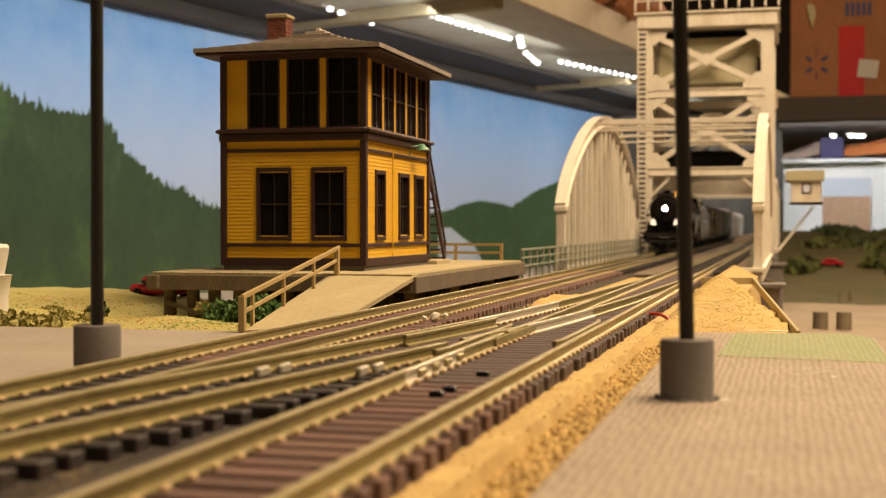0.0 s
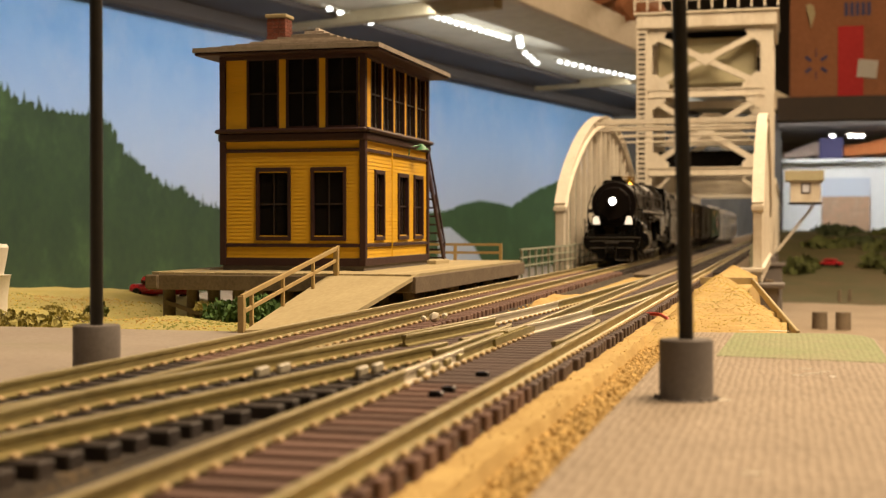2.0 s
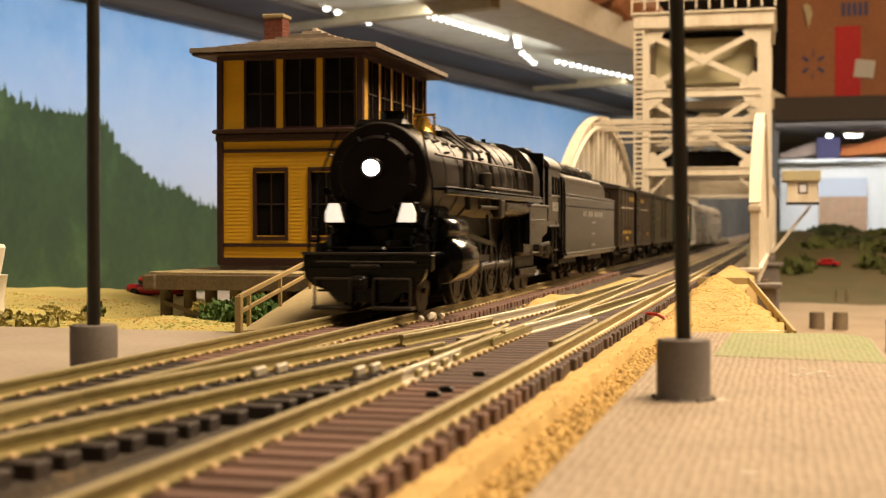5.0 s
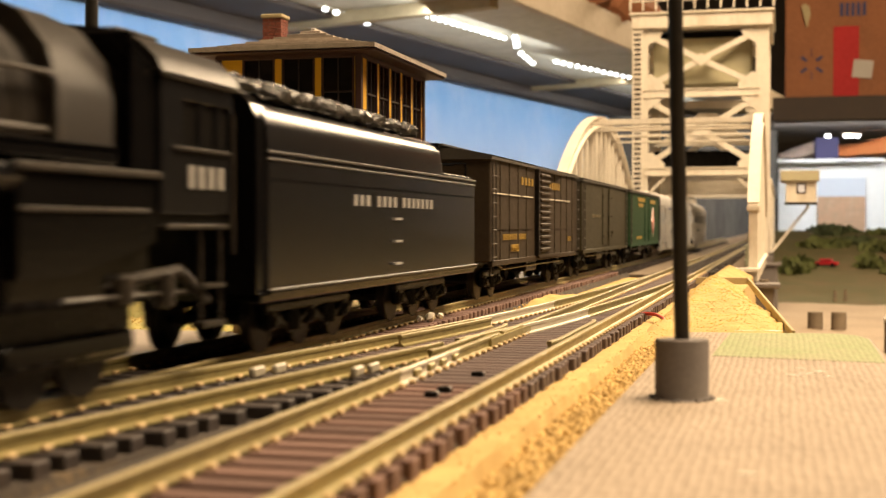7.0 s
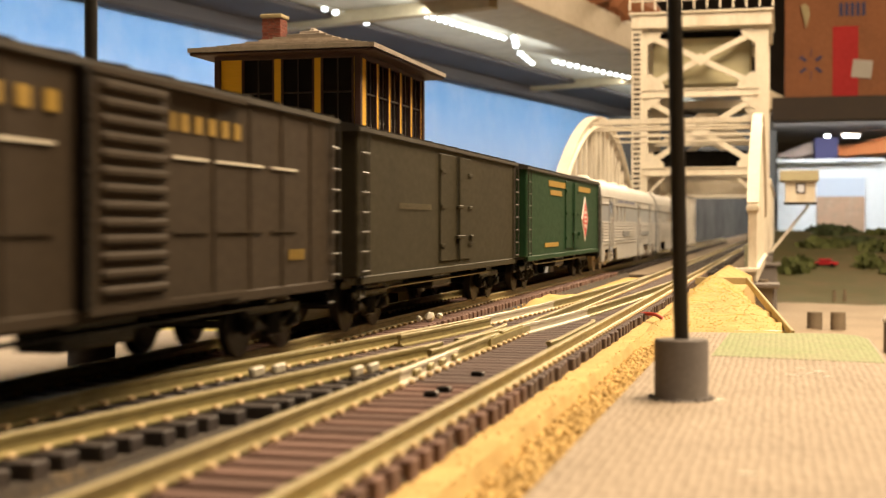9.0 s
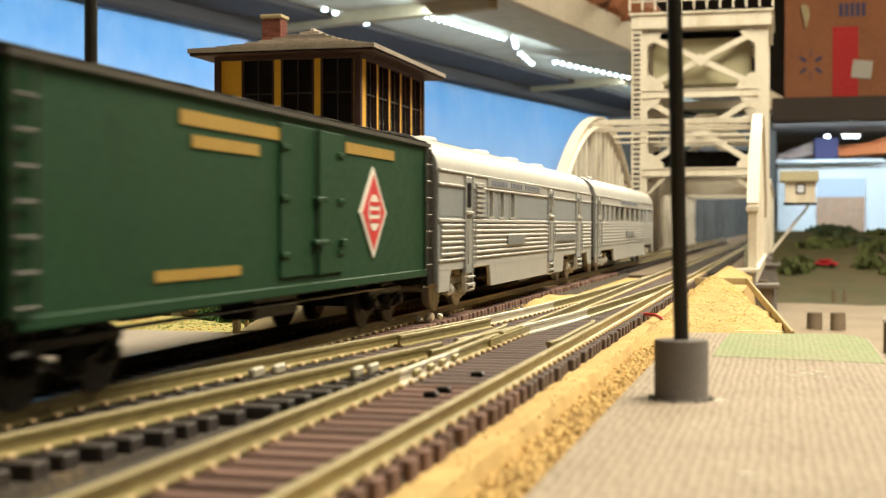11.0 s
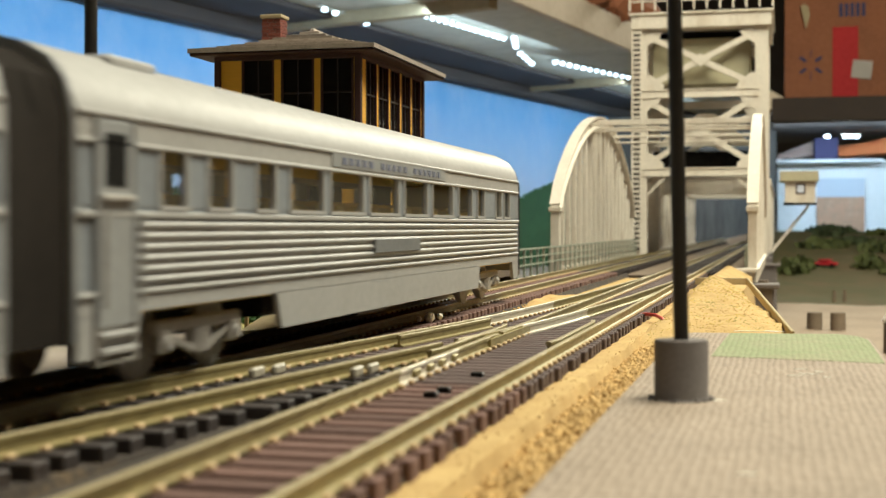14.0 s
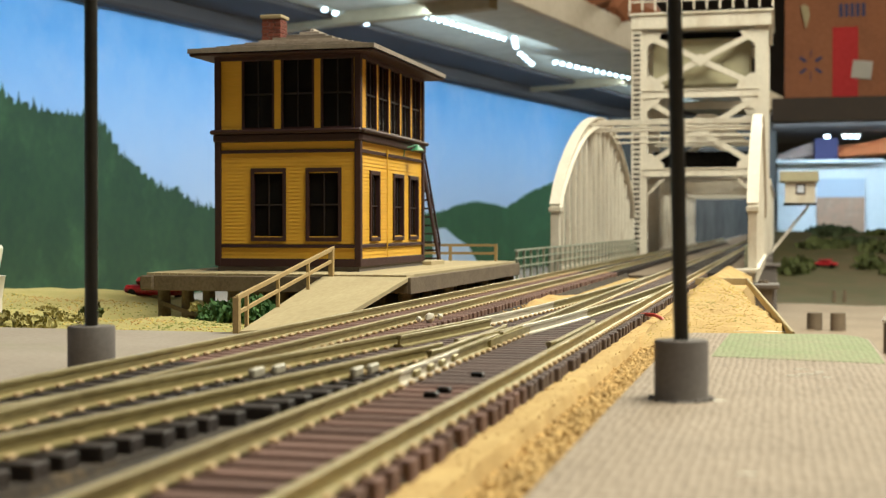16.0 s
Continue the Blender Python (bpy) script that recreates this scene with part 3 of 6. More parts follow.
# smooth sandy shoulder beside the platform track
m = Mesh()
m.grid(list(np.linspace(-38.9, -32.0, 16)), list(np.arange(60, 590, 2.5)), lambda x, y: -4.9 + .3 * smooth(-38.6, -37, x) - 3.4 * smooth(-33.9 + lumps(3, y, 9, .7), -32.7 + lumps(3, y, 9, .7), x) + lumps(x, y, 9, .16))
tagged(part("sand_shoulder", m, SAND), "smooth yellow sand shoulder beside the track", "sand", kind="stuff")
# the sandy heap between the tracks
m = Mesh()
m.grid(list(np.arange(-87, -68, 1.5)), list(np.arange(410, 515, 3)), lambda x, y: -6.6 + 4.0 * smooth(412, 450, y) * smooth(512, 470, y) * smooth(-88, -82, x) * smooth(-67, -74, x) + lumps(x, y, 7, 1.4))
tagged(part("sand_heap", m, GRAVEL), "small heap of yellow sand between the tracks", "sand", kind="stuff")
# pale edge board of the embankment
m = Mesh()
m.bar((-14.5, 588, -1.6), (2.6, 340, -5.0), .9, 3.0, .2)
m.bar((-37, 588, -1.4), (-14.5, 588, -1.4), .9, 3.0, .2)
tagged(part("edge_board", m, TIMBER), "pale wooden edge board of the sandy embankment", "board", kind="structure")


# loose ground cover on the sand
def ground_cover(name, n, spot, mats, label, size=1.0):
    m = Mesh()
    for i in range(n):
        x, y = spot()
        m.slot = int(len(mats) * min(max(.5 + noise.fractal(Vector((x / 22, y / 22, 7.3)), 1.0, 2.0, 3) + random.uniform(-.3, .3), 0), .999))
        r = size * random.choice((.1, .14, .2, .28))
        stone(m, x, y, terrain(x, y) - r * .1, r)
    return tagged(part(name, m, mats, smooth=0), label, "ground cover", kind="stuff")


ground_cover("dry_turf", 8000, lambda: (random.uniform(-330, -124), 322 + 150 * random.random() ** 1.2), [TURF_GREEN, SCRUB, YELLOW_GRASS, SAND], "crumbly dry yellow-green turf on the sand", 2.0)


def mound_spot():
    y = random.uniform(322, 585)
    return random.uniform(-33, 1 - 17 * smooth(340, 590, y)), y


ground_cover("mound_turf", 4500, mound_spot, [SCRUB, YELLOW_GRASS, YELLOW_GRASS, SAND], "crumbly yellow turf on the sandy embankment")


# ---- lamp posts ----
def lamp_post(x, y, z, r, h, top, lean, label):
    t = thing("street_lamp", x, y, z, label, "street lamp", "lamp posts")
    part("base", Mesh().lathe([(r * 1.12, 0), (r * 1.04, .25), (r, .5), (r, h - .35), (r * .96, h), (0.2, h)], n=40), POLE_BASE, t, "grey round base")
    part("pole", Mesh().rod((0, 0, h - .2), (lean, 0, top), 1.12 * r / 4, 20, 1.08 * r / 4), POLE, t, "slim black pole")
    return t


right_lamp = lamp_post(-14.4, 197.5, -3, 3.95, 8.8, 90, -1.9, "slim black lamp post on a round grey base on the platform")
m = Mesh()
for i in range(26):
    a = random.uniform(0, 6.3)
    stone(m, 4.5 * math.cos(a), 4.5 * math.sin(a), .1, random.choice((.25, .4, .5)))
part("glue_bead", m, POLE_BASE, right_lamp, "rough grey bead of glue")
lamp_post(-126.2, 224.8, -5.2, 4.4, 9.0, 100, .3, "slim black lamp post on a round grey base beside the road")
# ---- signal tower on its deck ----
DECK_Z = 6.3
deck = thing("deck", -170, 430, 0, "weathered timber deck on piles with a ramp beside the track", "deck")
X0, X1, Y0, Y1 = -217, -121, 425, 612


def local(m, x, y):
    m.v = [(a - x, b - y, c) for a, b, c in m.v]
    return m


plank = Mesh().box(-1.45, 1.45, 0, Y1 - Y0, -1.3, 0, .12).data("plank", TIMBER, 0)
x = X0 + 1.5
while x < X1:
    ob = part("plank", plank, None, deck)
    ob.matrix_basis = pose((x + 170) * .001, (Y0 - 430) * .001, (DECK_Z + random.uniform(-.08, .05)) * .001)
    x += 2.98
for nm, a in (("fascia", (X0, X1, Y0 - 1.2, Y0, .1, DECK_Z - .9)), ("fascia", (X1, X1 + 1.2, Y0 - 1.2, Y1, -.2, DECK_Z - .9)), ("fascia", (X0 - 1.2, X0, Y0 - 1.2, Y1, .1, DECK_Z - .9)), ("fascia", (X0, X1, Y1, Y1 + 1.2, .1, DECK_Z - .9))):
    part(nm, local(Mesh().box(*a, .2), -170, 430), TIMBER_DARK, deck)
for j, yy in enumerate((430, 490, 550, 604)):
    for i in range(11):
        xx = X0 + 4.2 + i * 8.9 + random.uniform(-.5, .5)
        part("pile", local(Mesh().rod((xx, yy, -62 if yy > 515 else -12), (xx + random.uniform(-.3, .3), yy, DECK_Z - 1.3), 2.35, 14, 2.2), -170, 430), TIMBER_DARK, deck)
    part("beam", local(Mesh().box(X0 + 1, X1 - 1, yy - 1.6, yy + 1.6, .2, DECK_Z - 1.35, .2), -170, 430), TIMBER_DARK, deck)
part("foundation", local(Mesh().box(-196, -146, 468, 540, -12, DECK_Z - 1.6, .3), -170, 430), TIMBER_DARK, deck, "dark timber foundation under the tower")
# added screen that hides the bright riverbed between the piles
part("back_skirt", local(Mesh().box(X0 + 2, X1 - 2, Y1 - 3, Y1 - 1.4, -14, DECK_Z - 1.5, .2), -170, 430), TIMBER_DARK, deck, "added dark screen behind the deck piles")
part("end_block", local(Mesh().box(X0 - 1.6, X0 + 3.4, Y0 - 2.2, Y0 + 3, .3, DECK_Z - .9, .5), -170, 430), TIMBER_DARK, deck, "dark worn corner block")
part("brace", local(Mesh().bar((X0 + 4, 426.4, -4), (X0 + 20, 426.4, -9), .8, 1.4), -170, 430), TIMBER_DARK, deck)

# ramp with its handrail
ramp = part("ramp", local(Mesh().add([(-152, 431, DECK_Z), (-121.3, 433, DECK_Z), (-116.2, 330, -3.6), (-136, 318, -4.6), (-152, 431, DECK_Z - 1.3), (-121.3, 433, DECK_Z - 1.3), (-116.2, 330, -5.0), (-136, 318, -6.0)], [(0, 1, 2, 3), (7, 6, 5, 4), (0, 4, 5, 1), (1, 5, 6, 2), (2, 6, 7, 3), (3, 7, 4, 0)]), -170, 430), TIMBER, deck, "smooth tan plank ramp", 0)
a, b = Vector((-137, 318.5, -4.6)), Vector((-148.5, 428, DECK_Z))
handrail = part("handrail", local(Mesh().bar(a + Vector((0, 0, 8.6)), b + Vector((0, 0, 8.8)), .9, 1.3, .1).bar(a + Vector((0, 0, 4.6)), b + Vector((0, 0, 4.8)), .7, 1.1, .1), -170, 430), RAILING, deck, "tan wooden handrail")
for u in (0, .08, .36, .68, .97):
    p = a.lerp(b, u)
    w = 1.7 if u in (0, .97) else 1.0
    part("post", local(Mesh().box(p.x - w / 2, p.x + w / 2, p.y - w / 2, p.y + w / 2, p.z - 1.5, p.z + 8.9, .12), -170, 430), RAILING, handrail)

# tower
TX0, TX1, TY0, TY1 = -201, -147, 451, 536
Z0, ZEAVE = 5.8, 86.2
tower = thing("signal_tower", (TX0 + TX1) / 2, (TY0 + TY1) / 2, Z0, "two-storey yellow clapboard signal tower with maroon trim on a timber deck", "signal tower")
W, D, HT = (TX1 - TX0) / 2, (TY1 - TY0) / 2, ZEAVE - Z0
part("plinth", Mesh().box(-W - .4, W + .4, -D - .4, D + .4, 0, 2.4, .3), POLE_BASE, tower, "grey plinth")


def face(u, w, d, side):
    """A point of a facade: u along it, w above the deck, d out of it."""
    return {"front": (u, -D - d, w), "back": (-u, D + d, w), "right": (W + d, u, w), "left": (-W - d, -u, w)}[side]


def facade_box(m, u0, u1, w0, w1, d0, d1, side, c=.1):
    p, q = face(u0, w0, d0, side), face(u1, w1, d1, side)
    return m.box(p[0], q[0], p[1], q[1], p[2], q[2], c)


FACADES = {
    "front": (W, [(-13.6, -1.0, 12.6, 36.6), (7.6, 20.2, 12.6, 36.6), (-17.6, -5.2, 52.6, 77.2), (-2.3, 10.2, 52.6, 77.2), (12.9, 25.2, 52.6, 77.2)]),
    "right": (D, [(-30, -19, 12.6, 36), (0, 13.2, 12.6, 36), (22.2, 35.1, 12.6, 36)] + [(-34.4 + 15.4 * i, -34.4 + 15.4 * i + 12.8, 52.6, 77.2) for i in range(5)]),
    "back": (W, [(-14.0, -1.0, 12.6, 36.6)]),
    "left": (D, [(-20, -8, 12.6, 36), (8, 20, 12.6, 36)] + [(-39 + 15.6 * i, -39 + 15.6 * i + 12.6, 52.6, 77.2) for i in range(5)]),
}
for side, (half, wins) in FACADES.items():
    wall = Mesh()
    # lapped boards, broken at the openings
    rows = 58
    step = (HT - 2.4) / rows
    for r in range(rows):
        w0 = 2.4 + r * step
        cuts = sorted((u0, u1) for u0, u1, a, b in wins if a < w0 + step * .5 < b)
        u = -half
        for c0, c1 in cuts + [(half, half)]:
            if c0 > u + .1:
                pts = [face(u, w0, .32, side), face(c0, w0, .32, side), face(c0, w0 + step, .12, side), face(u, w0 + step, .12, side),
                       face(u, w0, -1.0, side), face(c0, w0, -1.0, side), face(c0, w0 + step, -1.0, side), face(u, w0 + step, -1.0, side)]
                wall.add(pts, [(0, 1, 2, 3), (0, 1, 5, 4), (7, 6, 5, 4), (3, 2, 6, 7), (0, 3, 7, 4), (1, 2, 6, 5)])
            u = c1
    wall_ob = part("wall", wall, YELLOW, tower, "yellow lapped clapboard wall", 0)
    for u0, u1, a, b in wins:
        win = Mesh()
        o = .15 if a > 45 else .45
        for box in ((u0 - o, u1 + o, b - .2, b + 1.3), (u0 - o, u1 + o, a - 1.3, a + .2), (u0 - o, u0 + .7, a, b), (u1 - .7, u1 + o, a, b)):
            facade_box(win, box[0], box[1], box[2], box[3], -.6, .4 if a > 45 else .95, side)
        w_ob = part("window", win, MAROON, wall_ob, "dark window with maroon frame")
        mid = (u0 + u1) / 2
        part("pane", facade_box(Mesh(), u0, u1, a, b, -.95, -.5, side, 0), DARK_GLASS, wall_ob, "dark glass pane")
        part("mullion", facade_box(Mesh(), mid - .22, mid + .22, a, b, -.52, .0, side, 0), WINDOW_BAR, wall_ob)
        part("meeting_rail", facade_box(Mesh(), u0, u1, (a + b) / 2 - .3, (a + b) / 2 + .3, -.52, .05, side, 0), WINDOW_BAR, wall_ob)
    for a, b, d in ((2.2, 5.0, 1.0), (9.0, 10.2, .9), (43.4, 44.6, .9), (HT - 3.2, HT - 1.2, 1.1)):
        part("trim_board", facade_box(Mesh(), -half, half, a, b, -.3, d, side), MAROON, tower, "maroon trim board")
    belt = Mesh()
    facade_box(belt, -half - 1.2, half + 1.2, 47.4, 50.4, -.3, 1.8, side, .5)
    facade_box(belt, -half - 1.8, half + 1.8, 50.4, 52.0, -.3, 3.0, side, .6)
    part("belt_course", belt, MAROON, tower, "maroon belt course")
for sx in (-1, 1):
    for sy in (-1, 1):
        part("corner_board", Mesh().box(sx * (W - 1.2), sx * (W + 1.15), sy * (D - 1.2), sy * (D + 1.15), 2.3, HT, .2), MAROON, tower, "maroon corner board")
part("floor", Mesh().box(-W + 1.2, W - 1.2, -D + 1.2, D - 1.2, 2.4, 3.0).box(-W + 1.2, W - 1.2, -D + 1.2, D - 1.2, 48, 49), TIMBER_DARK, tower)

# hipped roof, flared at the eaves, with rows of shingles
OV, RIDGE = 8.4, 11.5
roof = part("roof", Mesh().box(-W - OV + .5, W + OV - .5, -D - OV + .5, D + OV - .5, HT - 2.0, HT - 1.0, .3), MAROON, tower, "maroon soffit")


def roof_at(f):
    """The roof's half sizes and height at a fraction of the way up."""
    h = RIDGE * (.62 * f + .38 * f * f)
    return (W + OV) * (1 - f), (D + OV) - (W + OV) * f, HT - .6 + h


NR = 9
for r in range(NR):
    f0, f1 = r / NR, (r + 1) / NR
    a0, b0, h0 = roof_at(f0)
    a1, b1, h1 = roof_at(min(f1 + .012, 1))
    m = Mesh()
    lift = .4 * (1 - f0) + .9
    lo = [(-a0, -b0, h0 + lift), (a0, -b0, h0 + lift), (a0, b0, h0 + lift), (-a0, b0, h0 + lift)]
    hi = [(-a1, -b1, h1), (a1, -b1, h1), (a1, b1, h1), (-a1, b1, h1)]
    un = [(-a0, -b0, h0 - .35), (a0, -b0, h0 - .35), (a0, b0, h0 - .35), (-a0, b0, h0 - .35)]
    m.add(lo + hi + un, [(i, (i + 1) % 4, 4 + (i + 1) % 4, 4 + i) for i in range(4)] + [(8 + i, 8 + (i + 1) % 4, (i + 1) % 4, i) for i in range(4)])
    part("shingle_course", m, SHINGLE, roof, "weathered grey-brown shingles", 0)
a1, b1, h1 = roof_at(1)
part("ridge_cap", Mesh().box(-.9, .9, -(D + OV - W - OV) - 1, (D + OV - W - OV) + 1, h1 - .4, h1 + .8, .3), SHINGLE, roof)
# chimney of bricks
CX, CY = -26.5, 12.0
chimney = part("chimney", Mesh().box(CX - 3.6, CX + 3.6, CY - 3.6, CY + 3.6, HT + 1, HT + 20.6), MORTAR, tower, "red brick chimney", 0)
brick = Mesh().box(-1.1, 1.1, -.5, .5, -.62, .62, .1).data("brick", BRICK, 0)
for r in range(13):
    z = HT + 2.4 + r * 1.42
    for s in range(4):
        for k in range(3):
            u = -2.55 + k * 2.5 + (.5 if r % 2 else -.2)
            ob = part("brick", brick, None, chimney)
            x, y = {0: (CX + u, CY - 3.5), 1: (CX + 3.5, CY + u), 2: (CX - u, CY + 3.5), 3: (CX - 3.5, CY - u)}[s]
            ob.matrix_basis = pose(x * .001, y * .001, z * .001, 0, 0, 90 * s)
part("cap", Mesh().box(CX - 4.6, CX + 4.6, CY - 4.6, CY + 4.6, HT + 20.4, HT + 21.9, .3), TIMBER, chimney, "pale chimney cap")
# wall lamp, conduit and outside stair
wl = part("wall_lamp", Mesh().rod((W + .5, 14, 44), (W + 1, 14, 48), .22, 6).rod((W + 1, 14, 48), (W + 4.5, 20, 49.5), .25, 6).lathe([(.5, 0), (.9, -.6), (2.6, -2.0), (2.7, -2.3)], (W + 4.5, 20, 49.5), n=16), SHADE_GREEN, tower, "green-shaded gooseneck lamp")
part("conduit", Mesh().rod((W + 1.2, -10.8, 5), (W + 1.2, -10.8, 46), .28, 6), YELLOW, tower)
stair = thing("stair", TX1 - 4.5, TY1 + 5, Z0, "steep dark wooden outside stair behind the tower", "stair")
for s in (-4, 4):
    part("stringer", Mesh().bar((s, 28, 0), (s, -2, 44), 1.0, 2.6), MAROON, stair)
    part("stair_rail", Mesh().bar((s, 28, 9), (s, -2, 53), .7, .9).bar((s, 27, 0), (s, 27, 9.4), .8).bar((s, 13, 22), (s, 13, 31), .8), MAROON, stair)
for k in range(12):
    part("tread", Mesh().box(-4, 4, 26.6 - k * 2.5 - 1.6, 26.6 - k * 2.5 + 1.6, 2.2 + k * 3.65, 2.9 + k * 3.65), MAROON, stair)
part("landing", Mesh().box(-11, 10, 10, 32, 0, 2.2, .3), TIMBER, tower).location = ((W - 6) * .001, .034, 0)

# small fence at the deck's far end
fence = thing("fence", -150, 606, DECK_Z, "low tan wooden fence at the end of the deck", "fence")
for u in (-16, -2, 20):
    part("post", Mesh().box(u - .7, u + .7, -.7, .7, 0, 11.5 if u < -10 else 8, .1), RAILING, fence)
part("rail", Mesh().bar((-16, 0, 7.4), (20, 0, 7.4), .8, 1.2), RAILING, fence)
part("rail", Mesh().bar((-16, 0, 3.6), (20, 0, 3.6), .8, 1.2), RAILING, fence)
# ---- tied-arch bridge ----
XL, XR, BY0, BY1 = -129.0, -16.4, 768.0, 1168.0
arch_bridge = thing("arch_bridge", 0, 0, 0, "cream steel tied-arch railway bridge with rusty streaks", "bridge")


def arch_z(u):
    """The rib's height above the rails at a fraction of the span."""
    return 33 + 64.5 * math.sin(math.pi * u) ** .72


for X in (XL, XR):
    rib = part("arch_rib", Mesh().sweep([(-3.2, -4), (3.2, -4), (3.2, -3), (1.2, -2.6), (1.2, 2.6), (3.2, 3), (3.2, 4), (-3.2, 4), (-3.2, 3), (-1.2, 2.6), (-1.2, -2.6), (-3.2, -3)], [(X, BY0 + (BY1 - BY0) * k / 36, arch_z(k / 36)) for k in range(37)]), CREAM, arch_bridge, smooth=20)
    for y in (BY0, BY1):
        part("end_post", Mesh().box(X - 2.6, X + 2.6, y - 2.6, y + 2.6, -9, 35, .3).box(X - 3.6, X + 3.6, y - 3.6, y + 3.6, 31, 34, .3), CREAM, arch_bridge)
    part("bottom_chord", Mesh().box(X - 2.6, X + 2.6, BY0, BY1, -10, -1.5, .4).box(X - 3.8, X + 3.8, BY0, BY1, -2.2, -1.3), CREAM, arch_bridge)
    for k in range(1, 17):
        y = BY0 + (BY1 - BY0) * k / 17
        part("hanger", Mesh().box(X - 1.5, X + 1.5, y - 1.5, y + 1.5, -2, arch_z(k / 17) - 2, .2), CREAM, rib)
    part("walkway_rail", Mesh().bar((X + 4.5 * (1 if X == XL else -1), 625 if X == XL else BY0, 11), (X + 4.5 * (1 if X == XL else -1), BY1, 11), .9).bar((X + 4.5 * (1 if X == XL else -1), 625 if X == XL else BY0, 7), (X + 4.5 * (1 if X == XL else -1), BY1, 7), .7).bar((X + 4.5 * (1 if X == XL else -1), 625 if X == XL else BY0, 3), (X + 4.5 * (1 if X == XL else -1), BY1, 3), .7), GREEN_STEEL, arch_bridge, "pale green walkway railing")
    for k in range(30 if X == XL else 22):
        y = BY1 - k * 18.5
        part("rail_post", Mesh().box(X + 4 * (1 if X == XL else -1) - .6, X + 4 * (1 if X == XL else -1) + .6, y - .6, y + .6, -4, 11.4), GREEN_STEEL, arch_bridge)
for u, z in ((.34, 0), (.42, 2), (.5, 2), (.66, 0)):
    y = BY0 + (BY1 - BY0) * u
    part("top_strut", Mesh().bar((XL, y, arch_z(u) + .5), (XR, y, arch_z(u) + .5), 4.2, 2.0, .2).bar((XL, y, arch_z(u) - 4.2), (XR, y, arch_z(u) - 4.2), 3.2, 1.3, .2), CREAM, arch_bridge)
for k in range(24):
    y = BY0 + (BY1 - BY0) * k / 23
    part("floor_beam", Mesh().box(XL, XR, y - 1.6, y + 1.6, -14, -6.4), TIMBER_DARK, arch_bridge)
part("bridge_deck", Mesh().box(XL + 3, XR - 3, BY0 - 10, BY1 + 90, -6.2, -5.3), TIMBER_DARK, arch_bridge, "dark bridge deck")
for y in (BY0 - 6, BY1 + 14):
    tagged(part("abutment", Mesh().box(XL - 10, XR + 12, y - 12, y + 12, -66, -10, 1).box(XL - 13, XR + 15, y - 14, y + 14, -12, -9.5, .4), POLE_BASE), "grey bridge pier", "pier", kind="structure")
# bearing and walkway at the near corner
part("corner_bracket", Mesh().box(XR - 12, XR + 3, BY0 - 12, BY0 + 2, -3.5, -1.2, .3).bar((XR - 12, BY0 - 12, -8), (XR - 2, BY0 - 12, -2), 1.2).bar((XR - 14, BY0 - 70, -4.5), (XR - 4, BY0, -3), 2.2, 1.6), CREAM, arch_bridge)
for x in (XR - 4, XR + 6):
    part("pile", Mesh().rod((x, BY0 + 4, -60), (x, BY0 + 4, -8), 3.0, 10), TIMBER_DARK, arch_bridge)

# ---- lift tower ----
lift = thing("lift_tower", 0, 0, 0, "tall cream steel lift-bridge tower with cross bracing and counterweight", "lift bridge tower")
LX0, LX1, LY0, LY1, LTOP = -137.2, -13.4, 1268.0, 1400.0, 209.0
LEG = 12.0
for X in (LX0 + LEG / 2, LX1 - LEG / 2):
    for Y in (LY0, LY1):
        m = Mesh()
        m.box(X - LEG / 2, X + LEG / 2, Y - 1.2, Y + 1.2, -6, LTOP, .2)
        m.box(X - LEG / 2, X - LEG / 2 + 2, Y - 1, Y + 10, -6, LTOP).box(X + LEG / 2 - 2, X + LEG / 2, Y - 1, Y + 10, -6, LTOP)
        leg = part("leg", m, CREAM, lift)
        part("leg_pier", Mesh().box(X - 10, X + 10, Y - 8, Y + 16, -64, -6, .6), POLE_BASE, lift, "grey pier")
XA, XB = LX0 + LEG, LX1 - LEG
